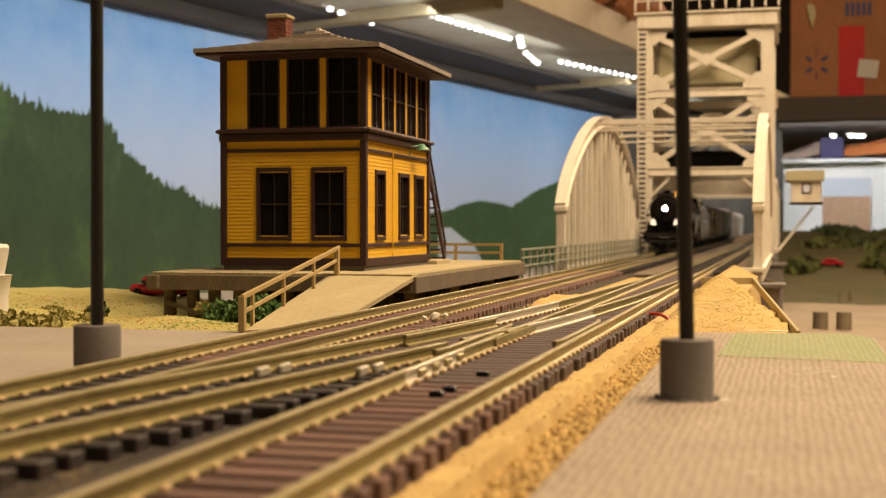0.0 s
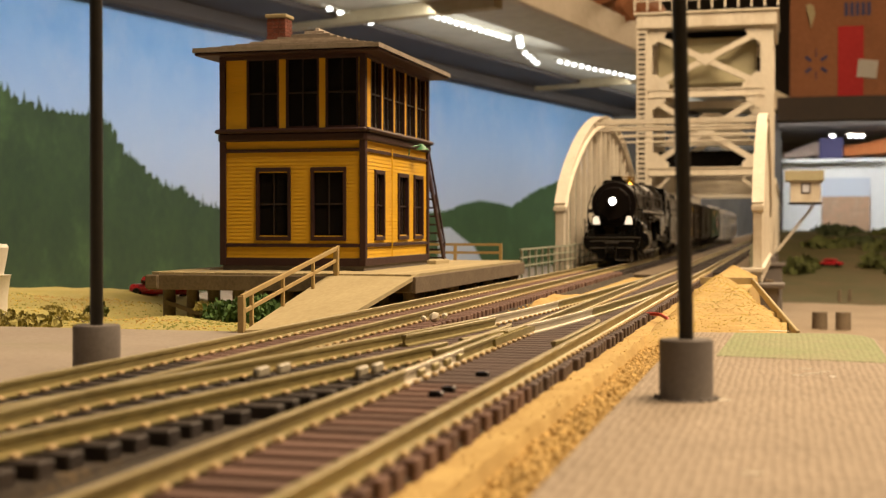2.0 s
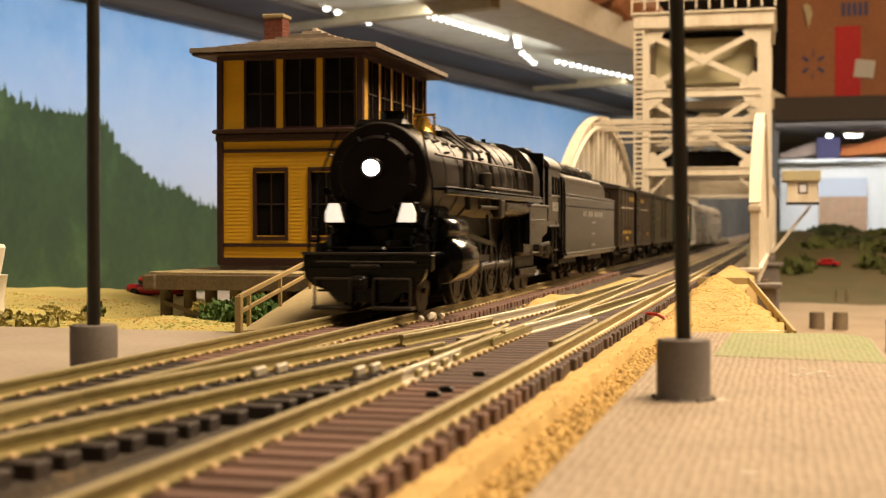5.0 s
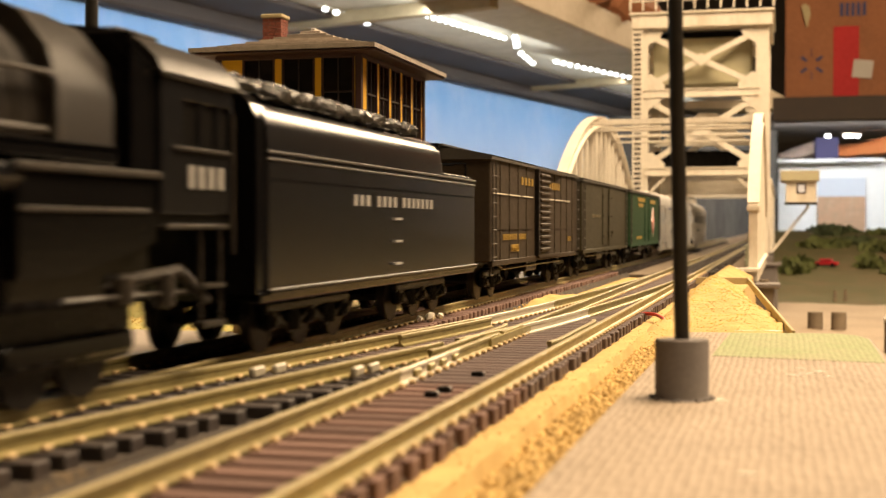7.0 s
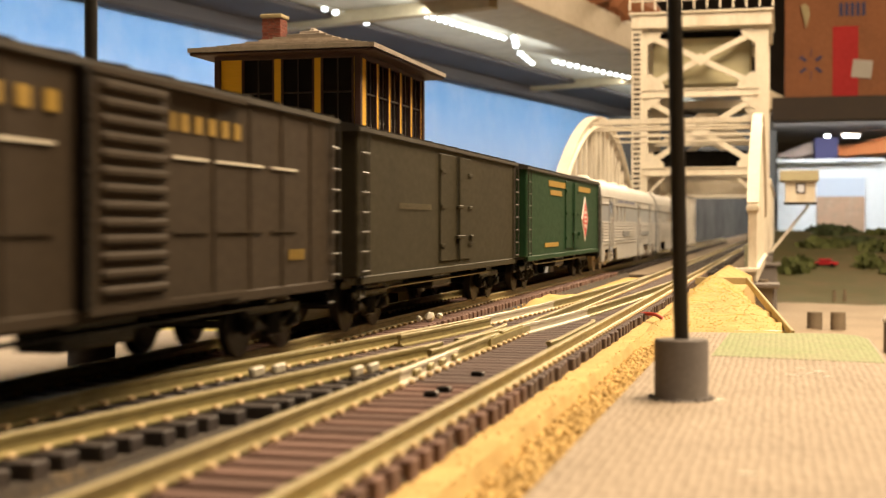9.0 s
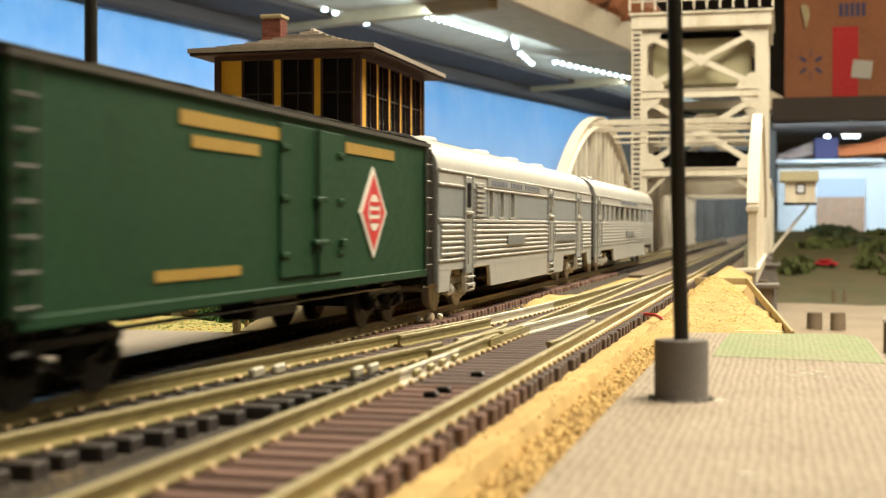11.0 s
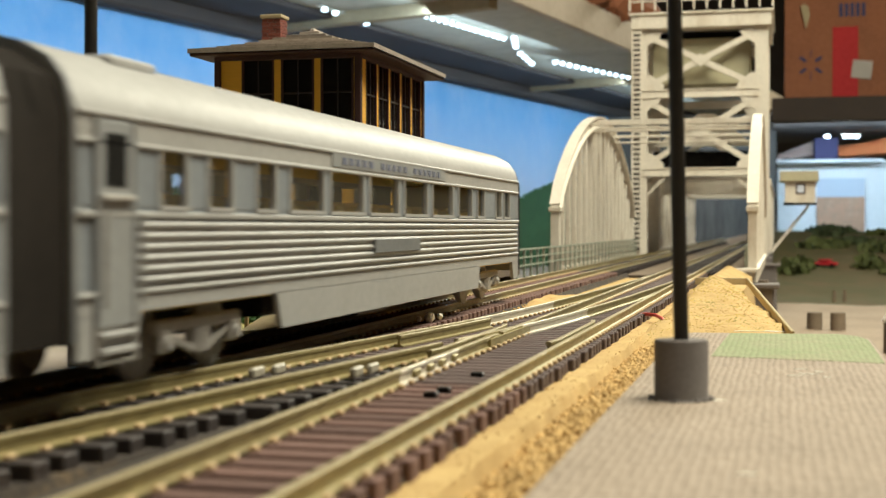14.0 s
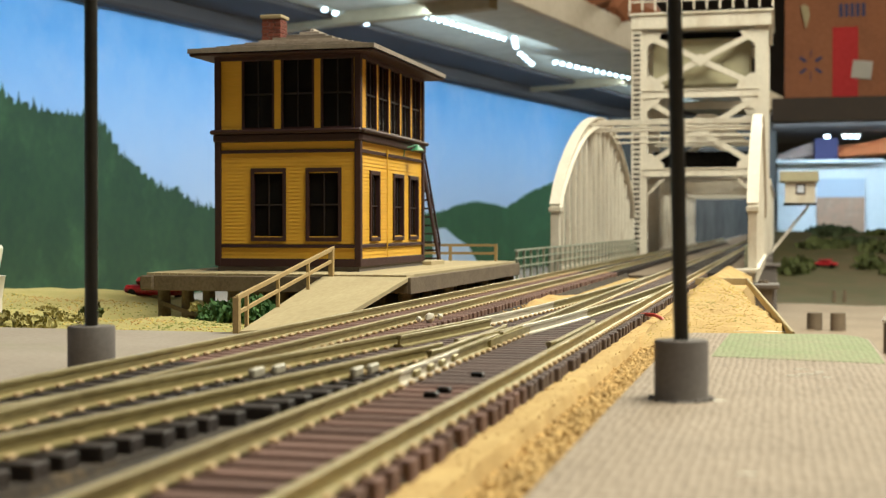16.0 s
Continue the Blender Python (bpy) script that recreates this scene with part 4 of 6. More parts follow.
for Y in (LY0, LY1):
    for z0, z1 in ((70, 78), (144, 152)):
        part("strut", Mesh().box(XA - 4, XB + 4, Y - 1.6, Y + 2, z0, z1, .3).box(XA - 4, XB + 4, Y - 2.6, Y - 1.4, z0, z0 + 1.2).box(XA - 4, XB + 4, Y - 2.6, Y - 1.4, z1 - 1.2, z1), CREAM, lift)
    for z0, z1 in ((78, 144), (152, 205)):
        for s in (0, 1):
            a, b = ((XA, Y, z0 + 3), (XB, Y, z1 - 2)) if s else ((XB, Y, z0 + 3), (XA, Y, z1 - 2))
            part("diagonal", Mesh().bar(a, b, 2.2 + s * .5, 5.4, .2), CREAM, lift)
        part("gusset", Mesh().plate([(XA, z0 - 4), (XA + 16, z0 - 1), (XA + 16, z0 + 4), (XA + 4, z0 + 14), (XA, z0 + 14)], Y - 1.7, Y - 1.0), CREAM, lift)
        part("gusset", Mesh().plate([(XB, z0 - 4), (XB - 16, z0 - 1), (XB - 16, z0 + 4), (XB - 4, z0 + 14), (XB, z0 + 14)], Y - 1.7, Y - 1.0), CREAM, lift)
        mid = (z0 + z1) / 2 + .5
        part("gusset", Mesh().plate([((XA + XB) / 2 - 9, mid), ((XA + XB) / 2, mid - 6), ((XA + XB) / 2 + 9, mid), ((XA + XB) / 2, mid + 6)], Y - 1.9, Y - 1.2), CREAM, lift)
        part("gusset", Mesh().plate([(XA, z1 + 2), (XA + 14, z1 + 1), (XA + 12, z1 - 4), (XA, z1 - 12)], Y - 1.7, Y - 1.0), CREAM, lift)
        part("gusset", Mesh().plate([(XB, z1 + 2), (XB - 14, z1 + 1), (XB - 12, z1 - 4), (XB, z1 - 12)], Y - 1.7, Y - 1.0), CREAM, lift)
    part("knee_brace", Mesh().bar((XA, Y, 52), (XA + 18, Y, 70), 1.6, 2.2), CREAM, lift)
    part("knee_brace", Mesh().bar((XB, Y, 52), (XB - 18, Y, 70), 1.6, 2.2), CREAM, lift)
for X in (LX0 + 2, LX1 - 2):
    for z0, z1 in ((-2, 70), (74, 141), (147, 203)):
        part("side_brace", Mesh().bar((X, LY0, z0), (X, LY1, z1), 1.4, 3.6).bar((X, LY1, z0), (X, LY0, z1), 1.2, 3.6), CREAM, lift)
        part("side_strut", Mesh().box(X - 1.2, X + 1.2, LY0, LY1, z1 - 3, z1 + 1), CREAM, lift)
top = part("top_platform", Mesh().box(LX0 - 3, LX1 + 3, LY0 - 6, LY1 + 8, LTOP, LTOP + 14, .5).box(LX0 - 5, LX1 + 5, LY0 - 8, LY1 + 10, LTOP + 13, LTOP + 15, .3), CREAM, lift)
part("top_rail", Mesh().bar((LX0 - 4, LY0 - 6, LTOP + 33), (LX1 + 4, LY0 - 6, LTOP + 33), 1.4).bar((LX0 - 4, LY0 - 6, LTOP + 26), (LX1 + 4, LY0 - 6, LTOP + 26), 1.2), CREAM, lift)
for k in range(12):
    x = LX0 - 4 + k * (LX1 - LX0 + 8) / 11
    part("rail_post", Mesh().box(x - .8, x + .8, LY0 - 7, LY0 - 5.4, LTOP + 17, LTOP + 34), CREAM, lift)
part("counterweight", Mesh().box(XA + 4, XB - 4, LY0 + 12, LY0 + 52, 157, 201, 1.0), OLIVE_BLOCK, lift, "pale olive concrete counterweight")
part("sheave_beam", Mesh().box(XA + 6, XB - 6, LY0 + 20, LY0 + 30, 201.2, 208, .6), UNDERFRAME, lift)
part("inner_roof", Mesh().add([(XA + 2, LY0 + 40, 100), (XB - 2, LY0 + 40, 100), ((XA + XB) / 2 + 12, LY0 + 40, 132), ((XA + XB) / 2 - 4, LY0 + 40, 132), (XA + 2, LY0 + 44, 100), (XB - 2, LY0 + 44, 100), ((XA + XB) / 2 + 12, LY0 + 44, 132), ((XA + XB) / 2 - 4, LY0 + 44, 132)], [(0, 1, 2, 3), (4, 5, 6, 7), (0, 1, 5, 4), (1, 2, 6, 5), (2, 3, 7, 6), (3, 0, 4, 7)]), CREAM, lift)
part("machine_deck", Mesh().box(XA + 2, XB - 2, LY0 + 8, LY1 - 6, 74, 78).box(XA + 2, XB - 2, LY0 + 50, LY0 + 54, 78, 96), UNDERFRAME, lift, "dark machinery deck")
ladder = part("ladder", Mesh().bar((LX0 - 1.5, LY0 - 4, -2), (LX0 - 1.5, LY0 - 4, 218), 1.6).bar((LX0 + 6.5, LY0 - 4, -2), (LX0 + 6.5, LY0 - 4, 218), 1.6), CREAM, lift, "cream caged ladder")
for k in range(44):
    part("rung", Mesh().bar((LX0 - 1.5, LY0 - 4, 4 + k * 4.7), (LX0 + 6.5, LY0 - 4, 4 + k * 4.7), .9, 2.2), CREAM, ladder)
# dark sheet behind the rungs, so the gaps between them come out dark
part("ladder_back", Mesh().box(LX0 - 1.2, LX0 + 6, LY0 - 2.6, LY0 - 1.6, 0, 205), DARK_GAP, ladder)

# lift span beyond the tower
span = thing("lift_span", 0, 0, 0, "grey-white steel truss span behind the lift tower", "bridge span")
for X in (-136, -15):
    part("chord", Mesh().box(X - 3, X + 3, 1420, 2150, -8, -2).box(X - 3, X + 3, 1440, 2130, 66, 73), CREAM, span)
    for k in range(13):
        y = 1440 + k * 57.5
        part("vertical", Mesh().box(X - 2.2, X + 2.2, y - 2.5, y + 2.5, -3, 68), CREAM, span)
        if k < 12:
            a, b = ((X, y, 68), (X, y + 57.5, -3)) if k % 2 else ((X, y, -3), (X, y + 57.5, 68))
            part("diagonal", Mesh().bar(a, b, 2.4, 4.2), CREAM, span)
for k in range(13):
    y = 1440 + k * 57.5
    part("top_beam", Mesh().box(-136, -15, y - 2, y + 2, 66, 71), CREAM, span)
part("span_deck", Mesh().box(-132, -19, 1250, 2300, -9, -5.3), TIMBER_DARK, span, "dark deck")
part("portal_beam", Mesh().box(-136, -15, 1432, 1438, 56, 68), CREAM, span)

# control cabin on the tower's side
cabin = thing("control_cabin", 16, 1312, 44, "small grey control cabin bracketed to the lift tower", "cabin")
part("cabin_body", Mesh().box(-14, 14, -14, 20, 0, 22, .4), CREAM, cabin)
part("cabin_roof", Mesh().box(-19, 17, -18, 24, 21, 31, .6), OLIVE_BLOCK, cabin, "pale flat roof")
part("window", Mesh().box(-4, 5, -14.6, -13.4, 9, 19), MAROON, cabin, "dark window frame")
part("pane", Mesh().box(-2.6, 3.6, -15, -14.2, 10.4, 17.6), SKY_PAINT, cabin, "pale pane")
part("sill", Mesh().box(-15, 15, -15, 21, -1.2, .8, .2), UNDERFRAME, cabin)
part("bracket", Mesh().bar((-26, 0, -46), (8, 0, -2), 2.2, 2.6), CREAM, cabin)
part("bracket", Mesh().bar((-26, 14, -46), (8, 14, -2), 2.2, 2.6), CREAM, cabin)

# ---- painted backdrop ----
def wall_x(y):
    return -730 + .218 * (y - 1494)


backdrop = thing("backdrop", 0, 0, 0, "painted backdrop of blue sky and dark forest hills", "backdrop", kind="structure")
m = Mesh()
m.add([(wall_x(-800), -800, -200), (wall_x(4200), 4200, -200), (wall_x(4200), 4200, 320), (wall_x(-800), -800, 320), (wall_x(-800) - 20, -800, -200), (wall_x(4200) - 20, 4200, -200), (wall_x(4200) - 20, 4200, 320), (wall_x(-800) - 20, -800, 320)], [(0, 1, 2, 3), (4, 5, 6, 7), (0, 1, 5, 4), (2, 3, 7, 6), (0, 3, 7, 4), (1, 2, 6, 5)])
part("sky", m, SKY_PAINT, backdrop, "blue painted sky with pale clouds")


def hill(name, profile, mat, off, spike, gap, label):
    """A painted hill with a ragged line of tree tops."""
    random.seed(5)
    u, tops = profile[0][0], []
    us, zs = [p[0] for p in profile], [p[1] for p in profile]
    while u < profile[-1][0]:
        z = float(np.interp(u, us, zs)) + spike * .7 * noise.fractal(Vector((u / (gap * 3), 1.7, off)), 1.0, 2.0, 3)
        w, s = gap * random.uniform(.25, .9), spike * random.choice((.15, .25, .4, .6, 1.1)) * random.uniform(.7, 1.2)
        lean = random.uniform(.35, .65)
        for q in (0, .22, .4):
            tops.append((u + w * q * lean * 2, z - s * .4 + s * q + random.uniform(-.8, .8)))
        tops += [(u + w * lean, z + s * .75), (u + w * (lean + .12), z + s * .3 + random.uniform(-.8, .8)), (u + w * .95, z - s * .3)]
        u += w
    tops.sort()
    m, n = Mesh(), len(tops)
    pts = [(wall_x(y) + off, y, z) for y, z in tops] + [(wall_x(y) + off, y, -200) for y, z in tops]
    m.add(pts, [(i, i + 1, n + i + 1, n + i) for i in range(n - 1)])
    return part(name, m, mat, backdrop, label, 0)


hill("forest_hill", [(500, 320), (900, 250), (1213, 172), (1232, 158), (1262, 152), (1301, 144), (1345, 146), (1376, 142), (1387, 122), (1398, 106), (1442, 84), (1492, 65), (1576, 50), (1736, 22), (2050, -10)], HILL_PAINT, 1.0, 14, 15, "dark green painted forest hill")
hill("far_hill", [(1700, 22), (2056, 36), (2195, 48), (2270, 61), (2350, 69), (2422, 63), (2473, 59), (2525, 75), (2580, 88), (2651, 103), (2710, 115), (2757, 120), (2956, 149), (3184, 178), (3594, 204), (4150, 230)], HILL_FAR, 2.0, 5, 22, "green painted hill")
m = Mesh()
m.add([(wall_x(y) + 3.2, y, z) for y, z in ((2180, 18), (2225, 20), (2270, 2), (2320, -14), (2350, -40), (2350, -60), (2180, -60))], [(0, 1, 2, 3, 4, 5, 6)])
part("painted_river", m, RIVER_PAINT, backdrop, "pale blue painted river")


# ---- upper shelf with its light strips ----
def shelf_x(y):
    return -327 + .18 * (y - 1598)


shelf = thing("upper_shelf", 0, 0, 0, "upper layout shelf with a pale fascia and lit underside", "shelf", kind="structure")
m = Mesh()
e = [(shelf_x(700), 700), (shelf_x(3900), 3900)]
m.add([(e[0][0], 700, 300), (e[1][0], 3900, 300), (wall_x(3900) - 10, 3900, 300), (wall_x(700) - 10, 700, 300), (e[0][0], 700, 318), (e[1][0], 3900, 318), (wall_x(3900) - 10, 3900, 318), (wall_x(700) - 10, 700, 318)], [(0, 1, 2, 3), (4, 5, 6, 7), (0, 1, 5, 4), (1, 2, 6, 5), (2, 3, 7, 6), (3, 0, 4, 7)])
part("underside", m, SHELF_UNDER, shelf, "dull grey-green underside")
part("fascia", Mesh().bar((e[0][0] + 6, 700, 318), (e[1][0] + 6, 3900, 318), 12, 44, 1), SHELF_WOOD, shelf, "pale wooden fascia")
for y in (1130, 1560, 2420):
    part("joist", Mesh().bar((shelf_x(y) - 4, y, 292), (wall_x(y + 120) + 12, y + 120, 292), 20, 15.6, .6), JOIST_WOOD, shelf, "olive-brown joist")
# dark sheet and strip added to darken the underside beside the backdrop
part("added_dark_sheet", Mesh().bar((wall_x(700) + 66, 700, 295.5), (wall_x(3900) + 66, 3900, 295.5), 130, 7, 1), SHELF_DARK, shelf, "added dark sheet along the backdrop")
part("cove", Mesh().bar((wall_x(700) + 16, 700, 286), (wall_x(3900) + 16, 3900, 286), 30, 27, 4), SHELF_DARK, shelf, "added dark strip where shelf meets backdrop")


def light_strip(p, q, n, r):
    t = thing("light_strip", *p, "bright white lamp strip under the shelf", "light strip", "light strips")
    d = Vector(q) - Vector(p)
    part("backing", Mesh().bar((0, 0, 1.6), (d.x, d.y, d.z + 1.6), 9, 1.6), SHELF_UNDER, t)
    for k in range(n):
        f = (k + .5) / n
        part("bulb", Mesh().lathe([(r * .6, 0), (r, -1.6), (r * .9, -3.4), (r * .4, -4.6)], (d.x * f, d.y * f, d.z * f + .8), n=10), LED, t)


light_strip((-451, 1651, 296), (-391, 1895, 296), 14, 3.0)
light_strip((-374, 1864, 296), (-396, 1994, 296), 3, 4.6)
light_strip((-401, 2034, 296), (-409, 2210, 296), 4, 4.2)
light_strip((-371, 2165, 296), (-271, 2448, 296), 12, 3.6)
light_strip((-560, 1560, 296), (-540, 1712, 296), 5, 4.4)
light_strip((73, 2440, 183), (79, 2443, 183), 1, 5.4)
light_strip((102, 2452, 183), (132, 2467, 183), 3, 3.8)
m = Mesh()
for k in range(60):
    y = 1500 + k * 22
    stone(m, shelf_x(y) + random.uniform(-60, 4), y, 350 + random.uniform(-8, 20), random.uniform(18, 40))
tagged(part("rock_scenery", m, CARDBOARD, smooth=0), "brown rocky scenery on the upper shelf", "scenery", kind="stuff")

tagged(part("backdrop_end", Mesh().box(-340, -12, 2640, 2650, -80, 240, 1), END_BOARD), "dull blue-grey painted end board beyond the bridge", "backdrop", kind="structure")
# ---- far side of the aisle: dark shelf with cartons ----
shelf2 = thing("far_shelf", 0, 0, 0, "dark shelf carrying cardboard cartons", "shelf", kind="structure")
part("shelf_board", Mesh().box(-18, 620, 2280, 3000, 206, 231, 1), SHELF_DARK, shelf2)
part("shelf_edge", Mesh().box(-18, 620, 2272, 2280, 196, 236, 1), SHELF_DARK, shelf2)


def carton(x0, x1, y0, y1, z0, z1, label):
    t = thing("carton", (x0 + x1) / 2, (y0 + y1) / 2, z0, label, "carton", "cardboard cartons")
    w, d, h = (x1 - x0) / 2, (y1 - y0) / 2, z1 - z0
    part("carton_body", Mesh().box(-w, w, -d, d, 0, h, 1.5), CARDBOARD, t)
    part("flap", Mesh().box(-w, w, -d, -.5, h, h + 2.4, .8).box(-w, w, .5, d, h, h + 2.4, .8), CARDBOARD, t)
    return t


c1 = carton(2, 190, 2310, 2560, 231.5, 440, "brown cardboard carton with a blue printed emblem and red tape")
for k in range(6):
    a = math.pi / 3 * k + math.pi / 6
    part("emblem_ray", Mesh().bar((-51 + 9 * math.cos(a), -126.2, 62 + 12 * math.sin(a)), (-51 + 20 * math.cos(a), -126.2, 62 + 26 * math.sin(a)), 1.2, 5, .4), INK_BLUE, c1, "blue printed ray")
part("tape", Mesh().box(-16, 25, -126.4, -125.2, 0, 124, .2), TAPE_RED, c1, "red tape strip")
part("label", Mesh().box(-16, 16, -127.6, -126.6, -15, 15, .1, Matrix.Rotation(.12, 3, "Y"), (31, 0, 52)), LABEL_WHITE, c1, "white paper label")
for k in range(5):
    part("print_bar", Mesh().box(-6 + k * 9, k * 9, -126.4, -125.3, 141, 163), INK_BLUE, c1)
part("flap_tear", Mesh().plate([(0, 0), (6, 3), (13, -2), (15, -16), (9, -38), (5, -22)], 0, 2), TIMBER, thing("paper_scrap", 28, 2304, 392, "torn pale scrap of card on the carton", "paper scrap"))
carton(200, 420, 2330, 2600, 231.5, 400, "brown cardboard carton on the dark shelf")

# white boards, poster and cloths behind the far bank
bd = thing("white_board", 130, 2760, -30, "white painted board standing behind the far bank", "board")
part("board_panel", Mesh().box(-140, 260, 0, 10, 0, 184, .8), BOARD_WHITE, bd)
part("board_top", Mesh().box(-150, 60, -60, 10, 178, 184, .8), BOARD_WHITE, bd)
po = thing("poster", 112, 2752, 8, "small printed landscape poster leaning on the white board", "poster")
part("poster_sky", Mesh().box(-46, 46, 0, 2, 73, 110), PHOTO_SKY, po, "grey-blue upper part")
part("poster_land", Mesh().box(-46, 46, 0, 2, 0, 73), PHOTO_WARM, po, "warm brown lower part")
for x0, x1, y, z0, z1, mat, lab in ((95, 420, 2740, 155, 215, ORANGE, "orange cloth heaped on the board"), (-10, 100, 2770, 155, 192, TAN_CLOTH, "tan paper roll on the board"), (60, 105, 2730, 155, 196, INK_BLUE, "dark blue box on the board")):
    t = thing("cloth_heap" if mat is ORANGE else "paper_roll" if mat is TAN_CLOTH else "small_box", (x0 + x1) / 2, y, z0, lab, "clutter")
    w = (x1 - x0) / 2
    if mat is INK_BLUE:
        part("box_body", Mesh().box(-w, w, -20, 20, 0, z1 - z0, 1), mat, t)
    else:
        part("fold", Mesh().grid(list(np.linspace(-w, w, 24)), list(np.linspace(-30, 30, 10)), lambda x, y: (z1 - z0) * (.45 + .55 * smooth(-w, w * .2, x)) * (1 - (y / 34) ** 2) + lumps(x, y, 30, 5)), mat, t)


# ---- plants, vehicles and bits ----
def bush(name, x, y, z, rx, rz, n, mat, label, leaf=1.0):
    t = thing(name, x, y, z, label, "bush", "bushes")
    m = Mesh()
    for i in range(n):
        v = Vector((random.gauss(0, 1), random.gauss(0, 1), abs(random.gauss(0, 1)))).normalized() * random.uniform(.45, 1.0)
        p = Vector((v.x * rx, v.y * rx, v.z * rz)) * random.uniform(.8, 1.12)
        q = Euler((random.uniform(0, 6), random.uniform(0, 6), random.uniform(0, 6))).to_matrix()
        s = leaf * random.uniform(.6, 1.5)
        m.add([p + q @ Vector(c) for c in ((-s, -s * .6, 0), (s, -s * .5, .2 * s), (s * .9, s * .6, 0), (-s * .8, s * .6, .3 * s))], [(0, 1, 2, 3)])
    tagged(part("foliage", m, mat, t, smooth=0), kind="stuff")
    m = Mesh()
    for k in range(5):
        a = random.uniform(0, 6.28)
        m.rod((0, 0, -1), (rx * .6 * math.cos(a), rx * .6 * math.sin(a), rz * .7), .25 * leaf, 5, .1 * leaf)
    part("stems", m, TIMBER_DARK, t)
    return t


bush("bush", -167, 398, -8, 10, 8.5, 900, BUSH_BRIGHT, "fresh green leafy bush beside the ramp", .9)
bush("bush", -181, 405, -8, 7, 6, 500, BUSH_BRIGHT, "fresh green leafy bush beside the deck", .9)
bush("bush", -214, 340, -7.5, 12, 4.5, 700, SCRUB, "low yellow-green scrub beside the road", .8)
bush("bush", -228, 352, -7.5, 9, 4, 500, SCRUB, "low yellow-green scrub beside the road", .8)
bush("bush", -219, 390, -7, 4, 5, 260, BUSH, "small green shrub on the sand", .7)
for i in range(9):
    bush("bush", random.uniform(-330, -170), random.uniform(345, 430), -6.5, random.uniform(3, 6), random.uniform(1.5, 3), 150, SCRUB, "tuft of dry yellow scrub", .6)
for i in range(20):
    x, y = random.uniform(25, 330), random.uniform(1960, 2380)
    bush("bush", x, y, terrain(x, y) - 2, random.uniform(22, 40), random.uniform(7, 15), 380, random.choice((BUSH_DARK, BUSH)), "dark green bush on the far bank", 5)
for x, y, r in ((10, 1790, 24), (24, 1830, 20), (112, 1850, 22), (140, 1800, 18)):
    bush("bush", x, y, terrain(x, y) - 2, r, r * .9, 300, BUSH, "dark green bush on the far bank", 4)


def model_car(x, y, z, rz, s, mat, label):
    t = thing("model_car", x, y, z, label, "car", "model cars", rz)
    part("car_body", Mesh().box(-9 * s, 9 * s, -25 * s, 25 * s, 3 * s, 10 * s, 2.5 * s).box(-8 * s, 8 * s, -12 * s, 14 * s, 10 * s, 16 * s, 3 * s), mat, t)
    part("glazing", Mesh().box(-8.2 * s, 8.2 * s, -10.5 * s, 12.5 * s, 10.5 * s, 14 * s, 1 * s), DARK_GLASS, t)
    for a in (-1, 1):
        for b in (-15, 15):
            part("wheel", Mesh().lathe([(3.6 * s, -1.2 * s), (3.8 * s, 0), (3.6 * s, 1.2 * s)], (a * 8.6 * s, b * s, 3.8 * s), "X", 14), UNDERFRAME, t)


model_car(56.5, 1850, terrain(56.5, 1850) - 1, 70, .65, RED_PAINT, "small red model car on the far grassy bank")
model_car(-253, 503, terrain(-253, 503) - .5, 75, .55, RED_PAINT, "small red model car behind the sandy bank")
post = thing("trackside_cabinet", -252, 380, terrain(-252, 380) - .5, "pale plastic trackside cabinet with a flared foot", "cabinet")
part("cabinet_body", Mesh().lathe([(5.6, 0), (5.6, 6), (6.6, 13.2), (6.9, 13.6), (3.9, 13.8)], n=20), WHITE_PAINT, post, "pale flared foot")
part("cabinet_top", Mesh().lathe([(4.4, 13.6), (5.6, 20), (6.0, 22.6), (5.4, 23.6), (2, 24)], n=20), WHITE_PAINT, post, "rounded cream top")
for x, y in ((25, 1090), (43, 1094)):
    tagged(part("timber_post", Mesh().rod((x, y, -66), (x, y, -46), 6.2, 16, 5.8), TIMBER_DARK), "short dark timber post in the riverbed", "post", "riverbed posts")
for x, y in ((55, 1500), (66, 1508)):
    tagged(part("stump", Mesh().rod((x, y, terrain(x, y) - 3), (x, y, terrain(x, y) + 12), 2.2, 8, 1.6), TIMBER_DARK), "small dark post on the far bank", "post", "small posts")
post = thing("mooring_post", 70, 905, -62, "dark mooring post with a white top in the riverbed", "post")
part("post_shaft", Mesh().rod((0, 0, 0), (0, 0, 22), 6, 14), TIMBER_DARK, post)
part("post_cap", Mesh().lathe([(6.6, 0), (6.8, 2), (4, 6), (1, 7)], (0, 0, 22), n=14), WHITE_PAINT, post, "white cap")
pts = [(-41, 386, -3.4), (-38, 380, -2.6), (-34.5, 374, -2.4), (-31.5, 362, -2.6), (-29.5, 351, -3.6), (-29.2, 348, -6)]
m = Mesh()
for a, b in zip(pts, pts[1:]):
    m.rod(a, b, .5, 8)
tagged(part("wire", m, WIRE_RED), "short red feeder wire beside the track", "wire")
for x, y, s in ((-82.2, 199, .75), (-80.6, 204.6, .6), (-66.8, 204, .65), (-65.9, 209.6, .6)):
    tagged(part("rail_joiner", Mesh().box(-s * .8, s * .8, -2.4, 2.4, -1.9, -.25, .3), CLEAR_BIT), "pale plastic rail joiner on the crossover", "rail joiner", "rail joiners").location = (x * .001, y * .001, 0)
for x, y, s in ((-88.5, 331, 1.6), (-87.2, 336, 1.0), (-90, 326, 1.0)):
    m = Mesh()
    stone(m, 0, 0, 0, s)
    tagged(part("debris", m, WHITE_BIT), "white crumb of plastic between the rails", "debris", "white crumbs").location = (x * .001, y * .001, -.0012)
